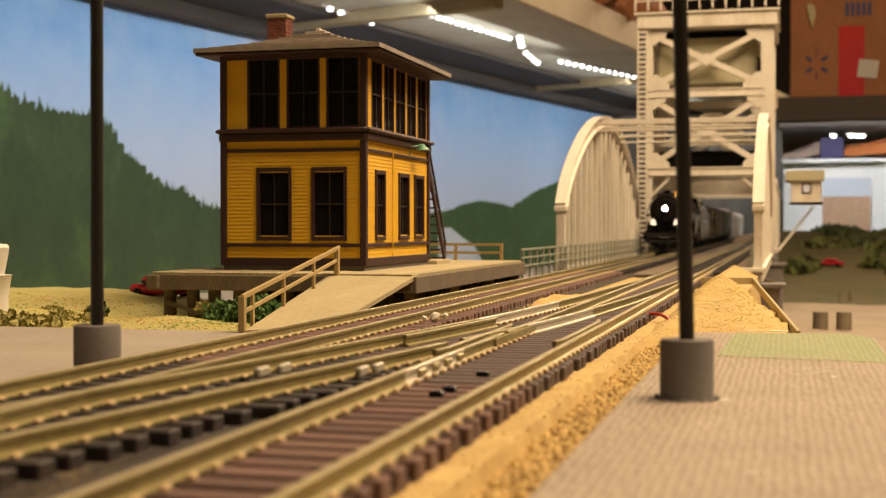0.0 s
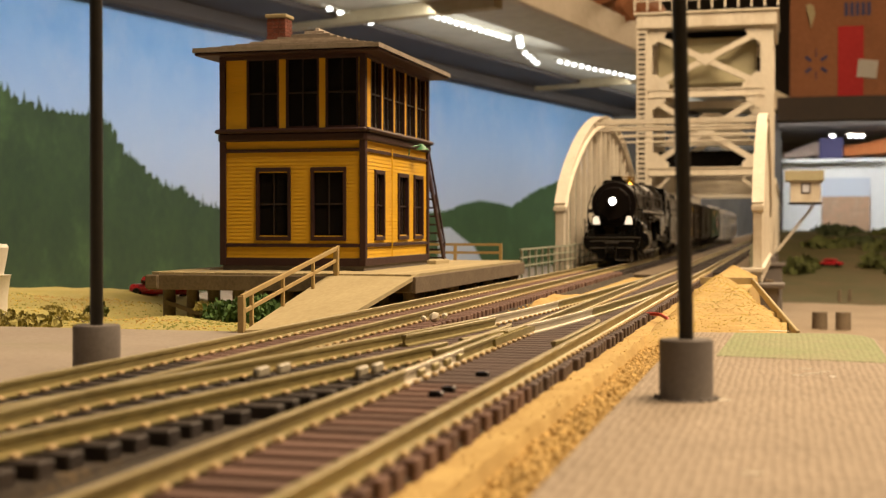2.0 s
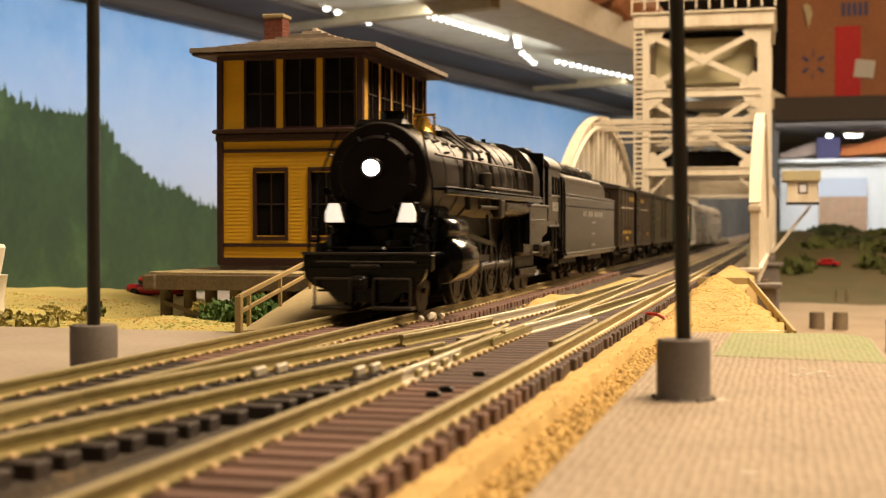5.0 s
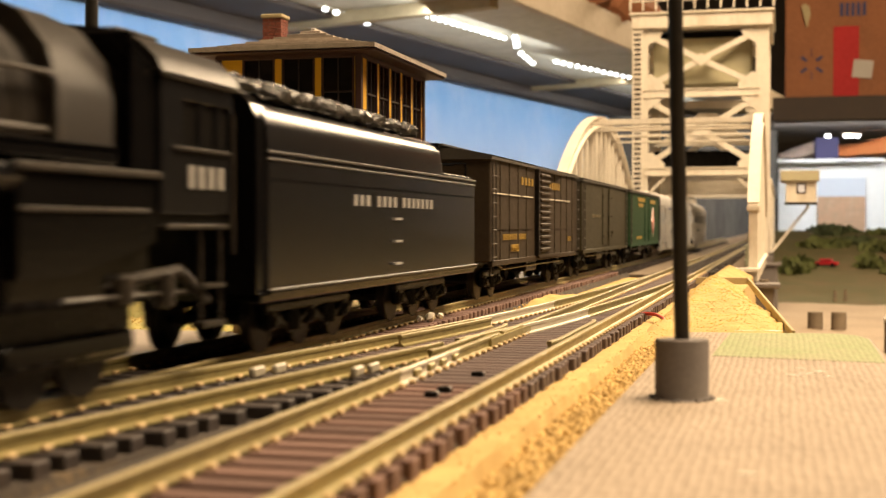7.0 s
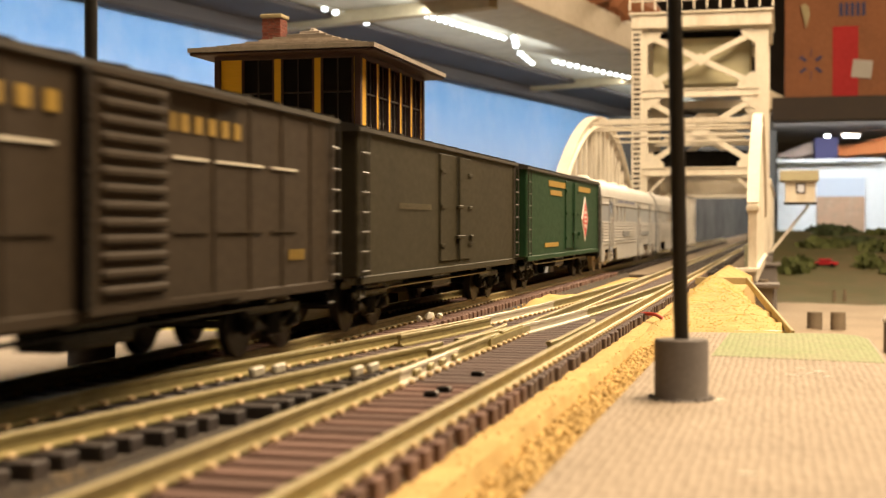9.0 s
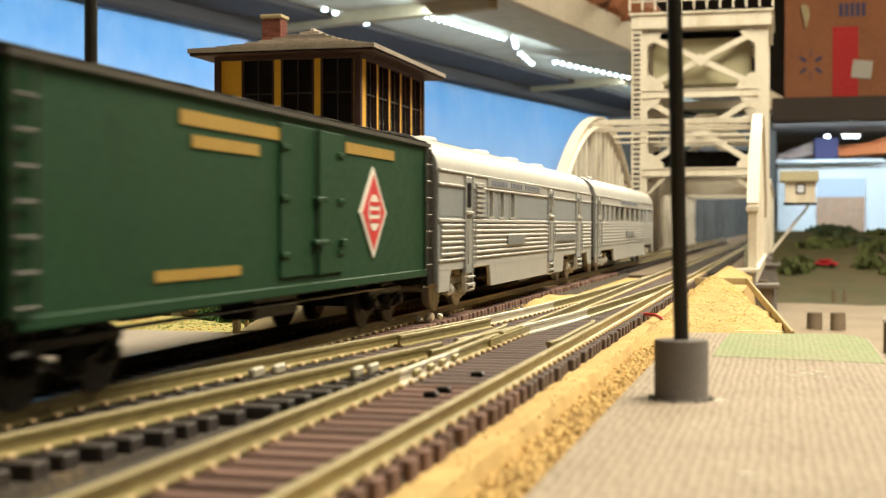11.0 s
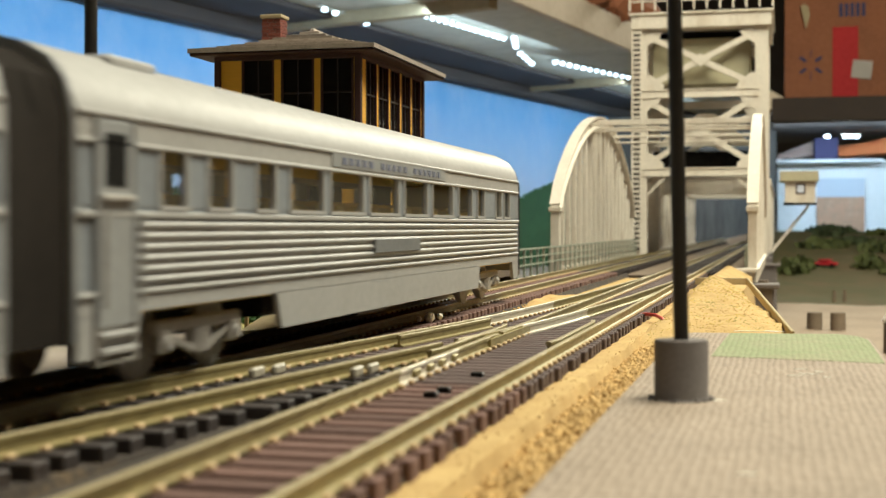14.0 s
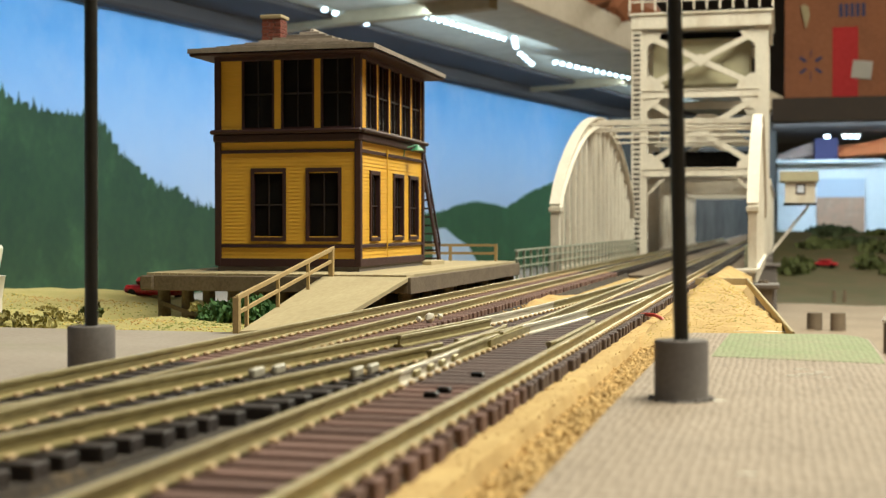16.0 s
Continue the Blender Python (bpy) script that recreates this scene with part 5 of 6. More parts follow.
for x, y in ((-49, 214), (-49.4, 193), (-49.8, 187)):
    tagged(part("track_magnet", Mesh().box(-1.0, 1.0, -1.0, 1.0, -2.6, -1.7, .2), UNDERFRAME), "small dark pin between the rails", "pin", "track pins").location = (x * .001, y * .001, 0)
m = Mesh()
for y in (205, 214, 222, 231):
    m.box(TRACK_C - GAUGE - .9, TRACK_C - GAUGE + .9, y, y + 3.5, -1.9, -.7, .2)
tagged(part("joint_bar", m, RAIL), "short metal joint bars on the rail", "joint bar", kind="stuff")

# ---- room ----
room = thing("room", 0, 0, 0, "plain warm-painted basement room", "room", kind="structure")
part("wall", Mesh().box(-1500, -1460, -2600, 5200, -1100, 1300).box(2400, 2440, -2600, 5200, -1100, 1300).box(-1500, 2440, -2640, -2600, -1100, 1300).box(-1500, 2440, 5200, 5240, -1100, 1300), ROOM_WALL, room)
part("floor", Mesh().box(-1500, 2440, -2640, 5240, -1140, -1100), ROOM_FLOOR, room)
tagged(part("ceiling", Mesh().box(-1500, 2440, -2640, 5240, 1300, 1340), CEILING), "plain off-white ceiling", "ceiling", kind="structure")
# ---- the train: every car's y runs back from its front end ----
def wheelset(parent, y, r, mat=None):
    ob = part("wheelset", Mesh().rod((-11, 0, 0), (11, 0, 0), .8, 8)
              .lathe([(r * .3, -1.3), (r * .82, -1.2), (r * .86, -.6), (r, -.6), (r, 1.0), (r * 1.1, 1.0), (r * 1.1, 1.35), (r * .5, 1.35)], (8.6, 0, 0), "X", 20)
              .lathe([(r * .3, 1.3), (r * .82, 1.2), (r * .86, .6), (r, .6), (r, -1.0), (r * 1.1, -1.0), (r * 1.1, -1.35), (r * .5, -1.35)], (-8.6, 0, 0), "X", 20)
              .bar((9.8, -r * .6, 0), (9.8, r * .6, 0), .5, 1.2), mat or WHEEL, parent)
    WHEELS.append((ob, y, r))
    ob.location = (0, y * .001, r * .001)
    return ob


WHEELS = []


def truck(parent, yc, base, r, mat, axles=2, out=11.6, wheel=None):
    ys = [yc + base * (k / (axles - 1) - .5) for k in range(axles)]
    for s in (-1, 1):
        m = Mesh()
        x = s * out
        m.box(x - .8, x + .8, ys[0] - 3, ys[-1] + 3, r + 1.4, r + 3.4, .4)
        for y in ys:
            m.box(x - 1.1, x + 1.1, y - 1.9, y + 1.9, r - 1.6, r + 2.2, .5)
            m.lathe([(1.3, 0), (1.1, .7), (.3, .8)], (x + s * .9, y, r), "X", 10)
        for k in range(axles - 1):
            mid = (ys[k] + ys[k + 1]) / 2
            m.box(x - 1.0, x + 1.0, mid - 2.6, mid + 2.6, r - 2.4, r + 1.6, .5)
            for d in (-1.4, 0, 1.4):
                m.rod((x + s * .9, mid + d, r - 2.1), (x + s * .9, mid + d, r + 1.6), .55, 8)
            m.bar((x, ys[k], r + 1.5), (x, mid, r - 2.4), 1.2, 1.0)
            m.bar((x, ys[k + 1], r + 1.5), (x, mid, r - 2.4), 1.2, 1.0)
        part("truck_frame", m, mat, parent)
    part("bolster", Mesh().box(-12, 12, yc - 2, yc + 2, r + .6, r + 4), UNDERFRAME, parent)
    for y in ys:
        wheelset(parent, y, r, wheel)


def coupler(parent, y, s):
    part("coupler", Mesh().box(-1.2, 1.2, min(y, y + s * 7), max(y, y + s * 7), 7.4, 9.6, .3).box(-2, 2, y + s * 5 - 1.4, y + s * 5 + 1.4, 6.8, 10.2, .5), UNDERFRAME, parent)


def bars_of_text(parent, name, mat, x, y0, y1, z, h, widths, label):
    """A row of upright bars in place of lettering."""
    m = Mesh()
    total = sum(abs(w) for w in widths)
    y = y0
    for w in widths:
        step = abs(w) / total * (y1 - y0)
        if w > 0:
            m.box(x, x + .18, y + step * .2, y + step * .66, z, z + h)
        y += step
    return part(name, m, mat, parent, label, 0)


# -- locomotive --
loco = thing("steam_locomotive", TRACK_A, 1146, 0, "black model steam locomotive with lit headlight and two white number boards", "steam locomotive")
CZ = 35.6
part("boiler", Mesh().lathe([(12.9, 0), (13.5, .5), (13.8, 1.5), (13.8, 32), (13.5, 33), (13.5, 60), (13.9, 62), (14.1, 108), (14.3, 110), (14.3, 146)], (0, 1, CZ), "Y", 48), BOILER, loco, "riveted black boiler")
part("smokebox_front", Mesh().lathe([(1, -2.0), (9.4, -1.8), (10.1, -1.0), (10.3, .0), (13.2, .2), (13.6, 1.2)], (0, .6, CZ), "Y", 40), BLACK_FRONT, loco, "matt black smokebox front")
for k in range(8):
    a = math.pi / 4 * k + .3
    part("door_clamp", Mesh().box(-.5, .5, -2.2, -.8, 9.3, 11.0, .15, Matrix.Rotation(a, 3, "Y"), (0, .6, CZ)), BLACK_FRONT, loco)
for y in (18, 34, 50, 68, 88, 108, 126):
    r = float(np.interp(y, [0, 60, 110, 160], [13.9, 13.8, 14.4, 14.5]))
    part("boiler_band", Mesh().lathe([(r - .3, -.6), (r + .1, -.5), (r + .1, .5), (r - .3, .6)], (0, y, CZ), "Y", 48), BOILER, loco)
hl = part("headlight", Mesh().lathe([(2.0, 0), (2.7, -1.2), (2.8, -4.6), (2.5, -4.9)], (0, 0, CZ + 1.6), "Y", 24), BLACK, loco, "round headlight housing")
part("lens", Mesh().lathe([(2.0, -5.2), (1.7, -5.5), (.7, -5.7)], (0, 0, CZ + 1.6), "Y", 20), HEADLIGHT, hl, "glowing lens")
for s in (-1, 1):
    part("number_board", Mesh().plate([(s * 7.2, 23.4), (s * 11.8, 23.4), (s * 11.8, 26.0), (s * 10.8, 28.2), (s * 8.6, 28.2)], -6.2, -5.2), LIT_BOARD, loco, "white number board")
    part("board_box", Mesh().box(s * 6.8, s * 12.2, -5.2, -1, 22.8, 28.6, .4), BLACK, loco)
    part("handrail", Mesh().rod((s * 15.6, -2, 16), (s * 15.2, -2, 34), .32, 6).rod((s * 15.2, -2, 34), (s * 11.4, 2, 47), .32, 6), BLACK, loco)
    lad = part("ladder", Mesh().rod((s * 13.2, -7, 11), (s * 14.6, -3, 27), .35, 6).rod((s * 16.2, -7, 11), (s * 17, -3, 27), .35, 6), BLACK, loco)
    for k in range(5):
        part("rung", Mesh().rod((s * (13.3 + k * .28), -6.8 + k * .8, 12.4 + k * 3.1), (s * (16.3 + k * .16), -6.8 + k * .8, 12.4 + k * 3.1), .35, 6), BLACK, lad)
    part("boiler_rail", Mesh().rod((s * 14.6, 4, 41), (s * 15.6, 132, 41), .35, 6), EDGE_GLINT, loco)
    part("running_board", Mesh().box(s * 11, s * 17, 6, 145, 31.8, 32.6, .2).box(s * 16.4, s * 17, 6, 145, 30.6, 32.8, .2), BLACK, loco)
    part("cylinder", Mesh().lathe([(4.4, 0), (6.2, .8), (6.4, 2), (6.4, 19), (6.2, 20), (4, 20.6)], (s * 14, 10, 13.5), "Y", 24).lathe([(3.2, 0), (3.6, 1), (3.6, 21), (3, 22)], (s * 13.6, 9, 21.5), "Y", 18), BLACK, loco, "black cylinder")
    part("air_tank", Mesh().lathe([(1, 0), (2.9, 1), (2.9, 41), (1, 42)], (s * 14.0, 82, 28.4), "Y", 20), TENDER_BLACK, loco)
    part("feed_pipe", Mesh().rod((s * 13.6, 40, 44), (s * 14.6, 40, 27), .8, 8).rod((s * 13.8, 70, 45), (s * 15, 78, 27), .7, 8).rod((s * 13.4, 112, 46), (s * 15.6, 112, 27), .7, 8).rod((s * 14.6, 48, 34), (s * 15.4, 130, 34), .6, 8), EDGE_GLINT, loco)
    part("pump", Mesh().lathe([(1.6, 0), (2.6, .6), (2.6, 5), (1.6, 5.6), (1.6, 7), (2.6, 7.6), (2.6, 11), (1.4, 12)], (s * 11, 1, 15), "Z", 14), BLACK, loco)
    part("valve_gear", Mesh().bar((s * 15.6, 31, 20), (s * 15.8, 66, 17), .9, 1.4).bar((s * 15.8, 60, 26), (s * 15.8, 64, 12), .9, 1.6).bar((s * 15.4, 30, 13.5), (s * 15.4, 62, 13), 1.0, 1.8), STEEL_ROD, loco, "steel valve gear")
    part("cylinder_saddle", Mesh().box(0, s * 12, 12, 28, 8, 28, .8), BLACK, loco)
part("pilot_beam", Mesh().box(-17, 17, -9, -6, 11.4, 15.4, .4).box(-16, 16, -9, 8, 14.6, 15.8, .3), BLACK, loco)
pilot = part("pilot", Mesh().plate([(-16.2, 12), (16.2, 12), (15.6, 9.6), (13.6, 7.6), (10, 6.4), (7, 3.4), (-7, 3.4), (-10, 6.4), (-13.6, 7.6), (-15.6, 9.6)], -11, -9.2), BLACK, loco, "black footboard pilot")
part("footboard", Mesh().box(-13, -2.6, -13.5, -9, 1.6, 2.5, .2).box(2.6, 13, -13.5, -9, 1.6, 2.5, .2).rod((3, -12.6, 2.4), (3, -12.6, 9.4), .35, 6).rod((12.4, -12.6, 2.4), (12.4, -12.6, 9.4), .35, 6).rod((3, -12.6, 9.4), (12.4, -12.6, 9.4), .35, 6).rod((-3, -12.6, 2.4), (-3, -12.6, 9.4), .35, 6).rod((-12.4, -12.6, 2.4), (-12.4, -12.6, 9.4), .35, 6).rod((-12.4, -12.6, 9.4), (-3, -12.6, 9.4), .35, 6), EDGE_GLINT, pilot)
part("pilot_slats", Mesh().box(-12, 12, -11.6, -11, 8.8, 9.4).box(-12, 12, -11.6, -11, 6.0, 6.6).box(-3, -2.2, -11.6, -11, 2, 11).box(2.2, 3, -11.6, -11, 2, 11), BLACK, pilot)
coupler(loco, -10, -1)
part("beam_edge", Mesh().box(-17.2, 17.2, -9.4, -8.8, 15.2, 15.9, .15).rod((-13, -9.8, 13.4), (13, -9.8, 13.4), .4, 6).box(-4, 4, -10.4, -9, 9.5, 13, .4), EDGE_GLINT, loco)
part("front_deck_gear", Mesh().box(-5, 5, -9, -3, 15.6, 17.4, .8).lathe([(1.4, 0), (2.2, 1), (2.2, 3), (1, 3.4)], (6, -5, 15.6), n=12).rod((-12, -8, 17), (12, -8, 17), .35, 6).lathe([(.9, 0), (1.3, .3), (1.3, 2.2), (.6, 2.6)], (-13, -7.4, 15.6), n=10).lathe([(.9, 0), (1.3, .3), (1.3, 2.2), (.6, 2.6)], (13, -7.4, 15.6), n=10), BLACK, loco)
for s in (-1, 1):
    for k in range(22):
        part("washout_plug", Mesh().lathe([(.9, 0), (.9, .5), (.5, .9)], (s * (9.7 + .6 * (k % 2)), 12 + k * 5.4, CZ + 9.6 - .5 * (k % 2)), n=8), EDGE_GLINT, loco)
    part("sand_pipe", Mesh().rod((s * 5, 52, 50.5), (s * 12.4, 54, 44), .45, 6).rod((s * 12.4, 54, 44), (s * 13.9, 58, 28), .45, 6).rod((s * 5, 58, 50.5), (s * 12.6, 62, 44), .45, 6).rod((s * 12.6, 62, 44), (s * 14, 70, 28), .45, 6), EDGE_GLINT, loco)
    part("rail_stanchion", Mesh().rod((s * 12.6, 20, 42), (s * 14.2, 20, 42.2), .35, 6).rod((s * 12.8, 60, 42.4), (s * 14.6, 60, 42.4), .35, 6).rod((s * 13.6, 100, 42.6), (s * 15, 100, 42.6), .35, 6).rod((s * 14, 130, 41), (s * 15.4, 130, 41), .35, 6), EDGE_GLINT, loco)
    part("power_reverse", Mesh().box(s * 14, s * 17, 74, 80, 25, 31, .6).rod((s * 15.6, 50, 28), (s * 15.6, 76, 28), .6, 8).lathe([(1.2, 0), (2.0, .5), (2.0, 5), (1.2, 5.5)], (s * 15, 60, 33), n=12), EDGE_GLINT, loco)
    part("cab_step", Mesh().box(s * 14.5, s * 16.8, 172, 180, 7, 7.8).box(s * 14.5, s * 16.8, 172, 180, 13, 13.6).rod((s * 16, 172.4, 7), (s * 16, 172.4, 23), .35, 6).rod((s * 16, 179.6, 7), (s * 16, 179.6, 23), .35, 6), EDGE_GLINT, loco)
part("stack", Mesh().lathe([(4.6, 0), (3.6, 1.2), (3.5, 3.2), (3.9, 3.8), (3.2, 3.8)], (0, 15, 49.2), n=24), BLACK, loco, "short black smokestack")
part("feedwater_heater", Mesh().box(-7.4, 7.4, 2.4, 8.4, 46.6, 50.2, 1.4), BLACK, loco)
part("bell", Mesh().lathe([(.4, 4.2), (1.6, 3.6), (2.1, 1.4), (2.9, 0), (2.4, .1)], (6.6, 22, 48.0), n=18).rod((3.8, 22, 48), (3.8, 22, 53), .35, 6).rod((9.4, 22, 46), (9.4, 22, 53), .35, 6).rod((3.8, 22, 52.6), (9.4, 22, 52.6), .4, 6), BRASS, loco, "brass bell")
part("steam_dome", Mesh().lathe([(6.6, 0), (6.2, 2), (5.6, 3), (3.4, 3.8), (.6, 4)], (0, 84, 47.4), n=24), BLACK, loco)
part("sand_dome", Mesh().box(-5.4, 5.4, 44, 64, 47, 51.8, 1.8), BLACK, loco)
part("turret", Mesh().box(-4, 4, 122, 132, 48, 51.4, 1.2).rod((4, 106, 48), (4, 106, 51.4), .8, 8).rod((-4, 110, 48), (-4, 110, 51.6), .8, 8), BLACK, loco)
for y in (92, 104, 116):
    part("lagging_section", Mesh().lathe([(12, -5.4), (13.9, -4.6), (14.3, -2.5), (14.4, 0), (14.3, 2.5), (13.9, 4.6), (12, 5.4)], (0, y, CZ + .9), "Y", 48), BOILER, loco)
part("firebox", Mesh().box(-14.4, 14.4, 122, 160, 12, 34, 1.5), BLACK, loco)
part("ashpan", Mesh().box(-9, 9, 30, 112, 8, 26, .6).box(-10, 10, 111, 125, 14, 26, .4).box(-10, 10, 111, 125, 3, 12, .4).box(-11, 11, 124, 160, 4, 14, .6), UNDERFRAME, loco)
for s in (-1, 1):
    side = part("firebox_side", Mesh().plate([(122, 16.2), (134, 16.2), (156, 20.2), (156, 29.2), (122, 29.2)], s * 15.2, s * 16.8, "X"), BLACK, loco, "black firebox side sheet")
    part("side_ledge", Mesh().box(s * 15, s * 17.4, 121, 157, 29.0, 30.0, .2).box(s * 16.6, s * 17.1, 122, 154, 24.2, 24.8, .1), EDGE_GLINT, side)
    part("injector", Mesh().rod((s * 13, 140, 14), (s * 15.5, 166, 16), .9, 8).rod((s * 15.5, 166, 16), (s * 15.5, 176, 11), .7, 8).lathe([(.8, 0), (1.9, .6), (1.9, 4), (.9, 4.6)], (s * 14.6, 150, 11.4), n=12).rod((s * 15, 134, 13), (s * 15, 172, 12.6), .5, 6).lathe([(1.0, 0), (1.6, .4), (1.6, 5), (1.0, 5.4)], (s * 15, 162, 10.6), n=12), EDGE_GLINT, loco, "pipes and valves in a painted glint tone")
arch = [(-15.8, 29.6), (-15.8, 39), (-14.6, 44), (-11, 48.4), (-5.6, 50.8), (0, 51.4), (5.6, 50.8), (11, 48.4), (14.6, 44), (15.8, 39), (15.8, 29.6)]
part("firebox_wrapper", Mesh().sweep(arch, [(0, 132, 0), (0, 146, 0)]), BOILER, loco, "arched sheet ahead of the cab")
part("wrapper_rim", Mesh().sweep([(x * 1.03, 29.6 + (z - 29.6) * 1.02) for x, z in arch], [(0, 131.4, 0), (0, 132.6, 0)]), EDGE_GLINT, loco)
cab = part("cab", Mesh().box(-16.5, 16.5, 157.5, 158.4, 24, 45), BLACK, loco, "black cab with three side windows")
part("cab_front", Mesh().box(-16.4, 16.4, 150, 151.2, 22, 49, .3), BLACK, cab)
part("cab_gate", Mesh().box(-16, 16, 178, 179, 24, 33), BLACK, cab)
for s in (-1, 1):
    part("cab_side", Mesh().box(s * 16, s * 17, 157.5, 182.5, 24.2, 34.0, .2), TENDER_BLACK, cab, "satin black cab side sheet")
    part("cab_header", Mesh().box(s * 16, s * 17, 157.5, 182.5, 40.8, 44.8, .2), TENDER_BLACK, cab)
    for y0, y1 in ((157.5, 164.6), (170.2, 171.0), (176.4, 177.2), (181.2, 182.5)):
        part("window_post", Mesh().box(s * 16, s * 17, y0, y1, 33.9, 40.9), TENDER_BLACK, cab)
    for y0, y1 in ((164.6, 170.2), (171.0, 176.4), (177.2, 181.2)):
        part("cab_pane", Mesh().box(s * 16.3, s * 16.5, y0, y1, 34, 40.8), DARK_GLASS, cab, "dark cab pane")
    part("cab_corner", Mesh().plate([(150, 31), (157.6, 24.4), (157.6, 44.6), (150, 47)], s * 15.4, s * 16.2, "X"), BLACK, cab)
    part("roof_gutter", Mesh().box(s * 16.8, s * 17.5, 157, 183, 43.6, 44.1, .1), EDGE_GLINT, cab)
m = Mesh()
m.sweep([(-17.7, 44.2), (-17, 46), (-14, 48.6), (-8, 50.6), (0, 51.4), (8, 50.6), (14, 48.6), (17, 46), (17.7, 44.2), (16.4, 44.4), (0, 50), (-16.4, 44.4)], [(0, 156.5, 0), (0, 183.5, 0)])
part("cab_roof", m, BOILER, cab, "dusty arched cab roof")
part("roof_hatch", Mesh().box(-7, 7, 164, 177, 50, 51.9, .5), BOILER, cab)
part("cab_floor", Mesh().box(-16.5, 16.5, 150, 183, 22.6, 24.3), BLACK, cab)
for s in (-1, 1):
    part("window_sill", Mesh().box(s * 16.6, s * 17.5, 161, 180.6, 33.5, 34.0, .1), EDGE_GLINT, cab)
    part("grab_rail", Mesh().rod((s * 17.2, 182, 18), (s * 17.2, 182, 40), .3, 6).box(s * 15, s * 17.2, 159, 180.4, 22.0, 22.7, .1), EDGE_GLINT, cab)
bars_of_text(loco, "cab_number", SILVER_LETTER, 17.05, 165.5, 179.3, 28.0, 3.4, [1, 1, 1, 1], "silver cab number as plain bars")
for yy in (44, 66.5, 89, 111.5):
    r = 9.8
    m = Mesh()
    m.rod((-11, 0, 0), (11, 0, 0), 1.4, 10)
    for s in (-1, 1):
        m.lathe([(r * .84, -1.3 * s), (r * .84, 1.1 * s), (r, 1.1 * s), (r * 1.0, -1.0 * s), (r * 1.08, -1.3 * s)], (s * 9.4, 0, 0), "X", 36)
        m.lathe([(2.2, -1 * s), (2.6, 1.2 * s), (1.6, 1.6 * s)], (s * 9.4, 0, 0), "X", 16)
        for k in range(12):
            a = math.pi / 6 * k
            m.bar((s * 9.6, 1.8 * math.cos(a), 1.8 * math.sin(a)), (s * 9.6, 8.5 * math.cos(a), 8.5 * math.sin(a)), 1.2, 1.0)
        m.plate([(-7.6, -3), (-7.6, 3), (-3.5, 4), (-2.5, 0), (-3.5, -4)], s * 9.0, s * 10.4, "X")
    ob = part("driver", m, UNDERFRAME, loco, "spoked driving wheels")
    WHEELS.append((ob, yy, r))
    ob.location = (0, yy * .001, r * .001)
RODS = []
for s in (-1, 1):
    m = Mesh().bar((0, -36, 0), (0, 36, 0), 1.0, 1.8, .2)
    for d in (-33.75, -11.25, 11.25, 33.75):
        m.lathe([(1.6, -.8), (1.7, 0), (1.4, .8)], (0, d, 0), "X", 14)
    ob = part("side_rod", m, STEEL_ROD, loco, "steel side rod")
    ob.location = (s * .0126, .07775, .0098)
    RODS.append((ob, s * 12.6))
for yy, r in ((8, 5.6), (134, 6.0), (148, 6.6)):
    wheelset(loco, yy, r)
for s in (-1, 1):
    part("trailing_truck_frame", Mesh().box(s * 11, s * 12.6, 126, 158, 5, 8, .5), BLACK, loco)

# -- tender --
tender = thing("tender", TRACK_A, 1146 + 197, 0, "black coal tender with silver lettering bars, heaped with coal", "tender")
part("tank", Mesh().box(-17, 17, 0, 155, 11.4, 35.4, .5), TENDER_BLACK, tender, "riveted satin black tank")
m = Mesh()
prof = [(17, 35), (16.85, 39), (16.4, 41.2), (15.5, 42.6), (14.2, 43.5), (12.4, 43.9), (11.4, 43.9), (11.2, 40)]
prof = [(-x, z) for x, z in prof] + prof[::-1]
m.sweep(prof, [(0, 0, 0), (0, 118, 0)])
part("bunker", m, TENDER_BLACK, tender, "rounded coal bunker sides")
m = Mesh()
for k, (y, f) in enumerate(((118, 1.0), (119.2, .9), (120.4, .66), (121.6, .4), (123, .18), (125.5, 0))):
    m.box(-16.2, 16.2, 117.9, y, 35.3, 35.4 + 8.3 * f, .3)
part("bunker_slope", m, TENDER_BLACK, tender)
part("front_board", Mesh().plate([(-16.4, 11), (16.4, 11), (16.4, 40), (15.6, 42.6), (13.6, 44.6), (9, 46), (-9, 46), (-13.6, 44.6), (-15.6, 42.6), (-16.4, 40)], -3.5, 1.6), BLACK, tender, "black front bulkhead")
m = Mesh()
m.grid(list(np.linspace(-11, 11, 12)), list(np.linspace(2, 117, 34)), lambda x, y: 44.9 + 2.6 * (1 - (x / 13) ** 2) - .006 * y + random.uniform(-.5, .5))
for i in range(700):
    x, y = random.uniform(-10.6, 10.6), random.uniform(2, 116)
    stone(m, x, y, 45.9 + 2.8 * (1 - (x / 13) ** 2) - .006 * y, random.choice((1.2, 1.7, 2.3)))
tagged(part("coal_load", m, COAL, tender, "glossy black coal", 0), kind="stuff")
part("rear_deck", Mesh().box(-16, 16, 122, 154, 35.4, 36.2, .2).box(-4, 4, 130, 140, 36, 38.4, .6).rod((-15, 152, 36), (-15, 152, 40), .3, 6).rod((15, 152, 36), (15, 152, 40), .3, 6).rod((-15, 152, 40), (15, 152, 40), .3, 6).rod((-15, 138, 39), (15, 138, 39), .3, 6), TENDER_BLACK, tender)
part("frame_sill", Mesh().box(-16.6, 16.6, -2, 156, 9.4, 11.4, .3).box(16.9, 17.5, 0, 155, 10.6, 11.2, .1), BLACK, tender)
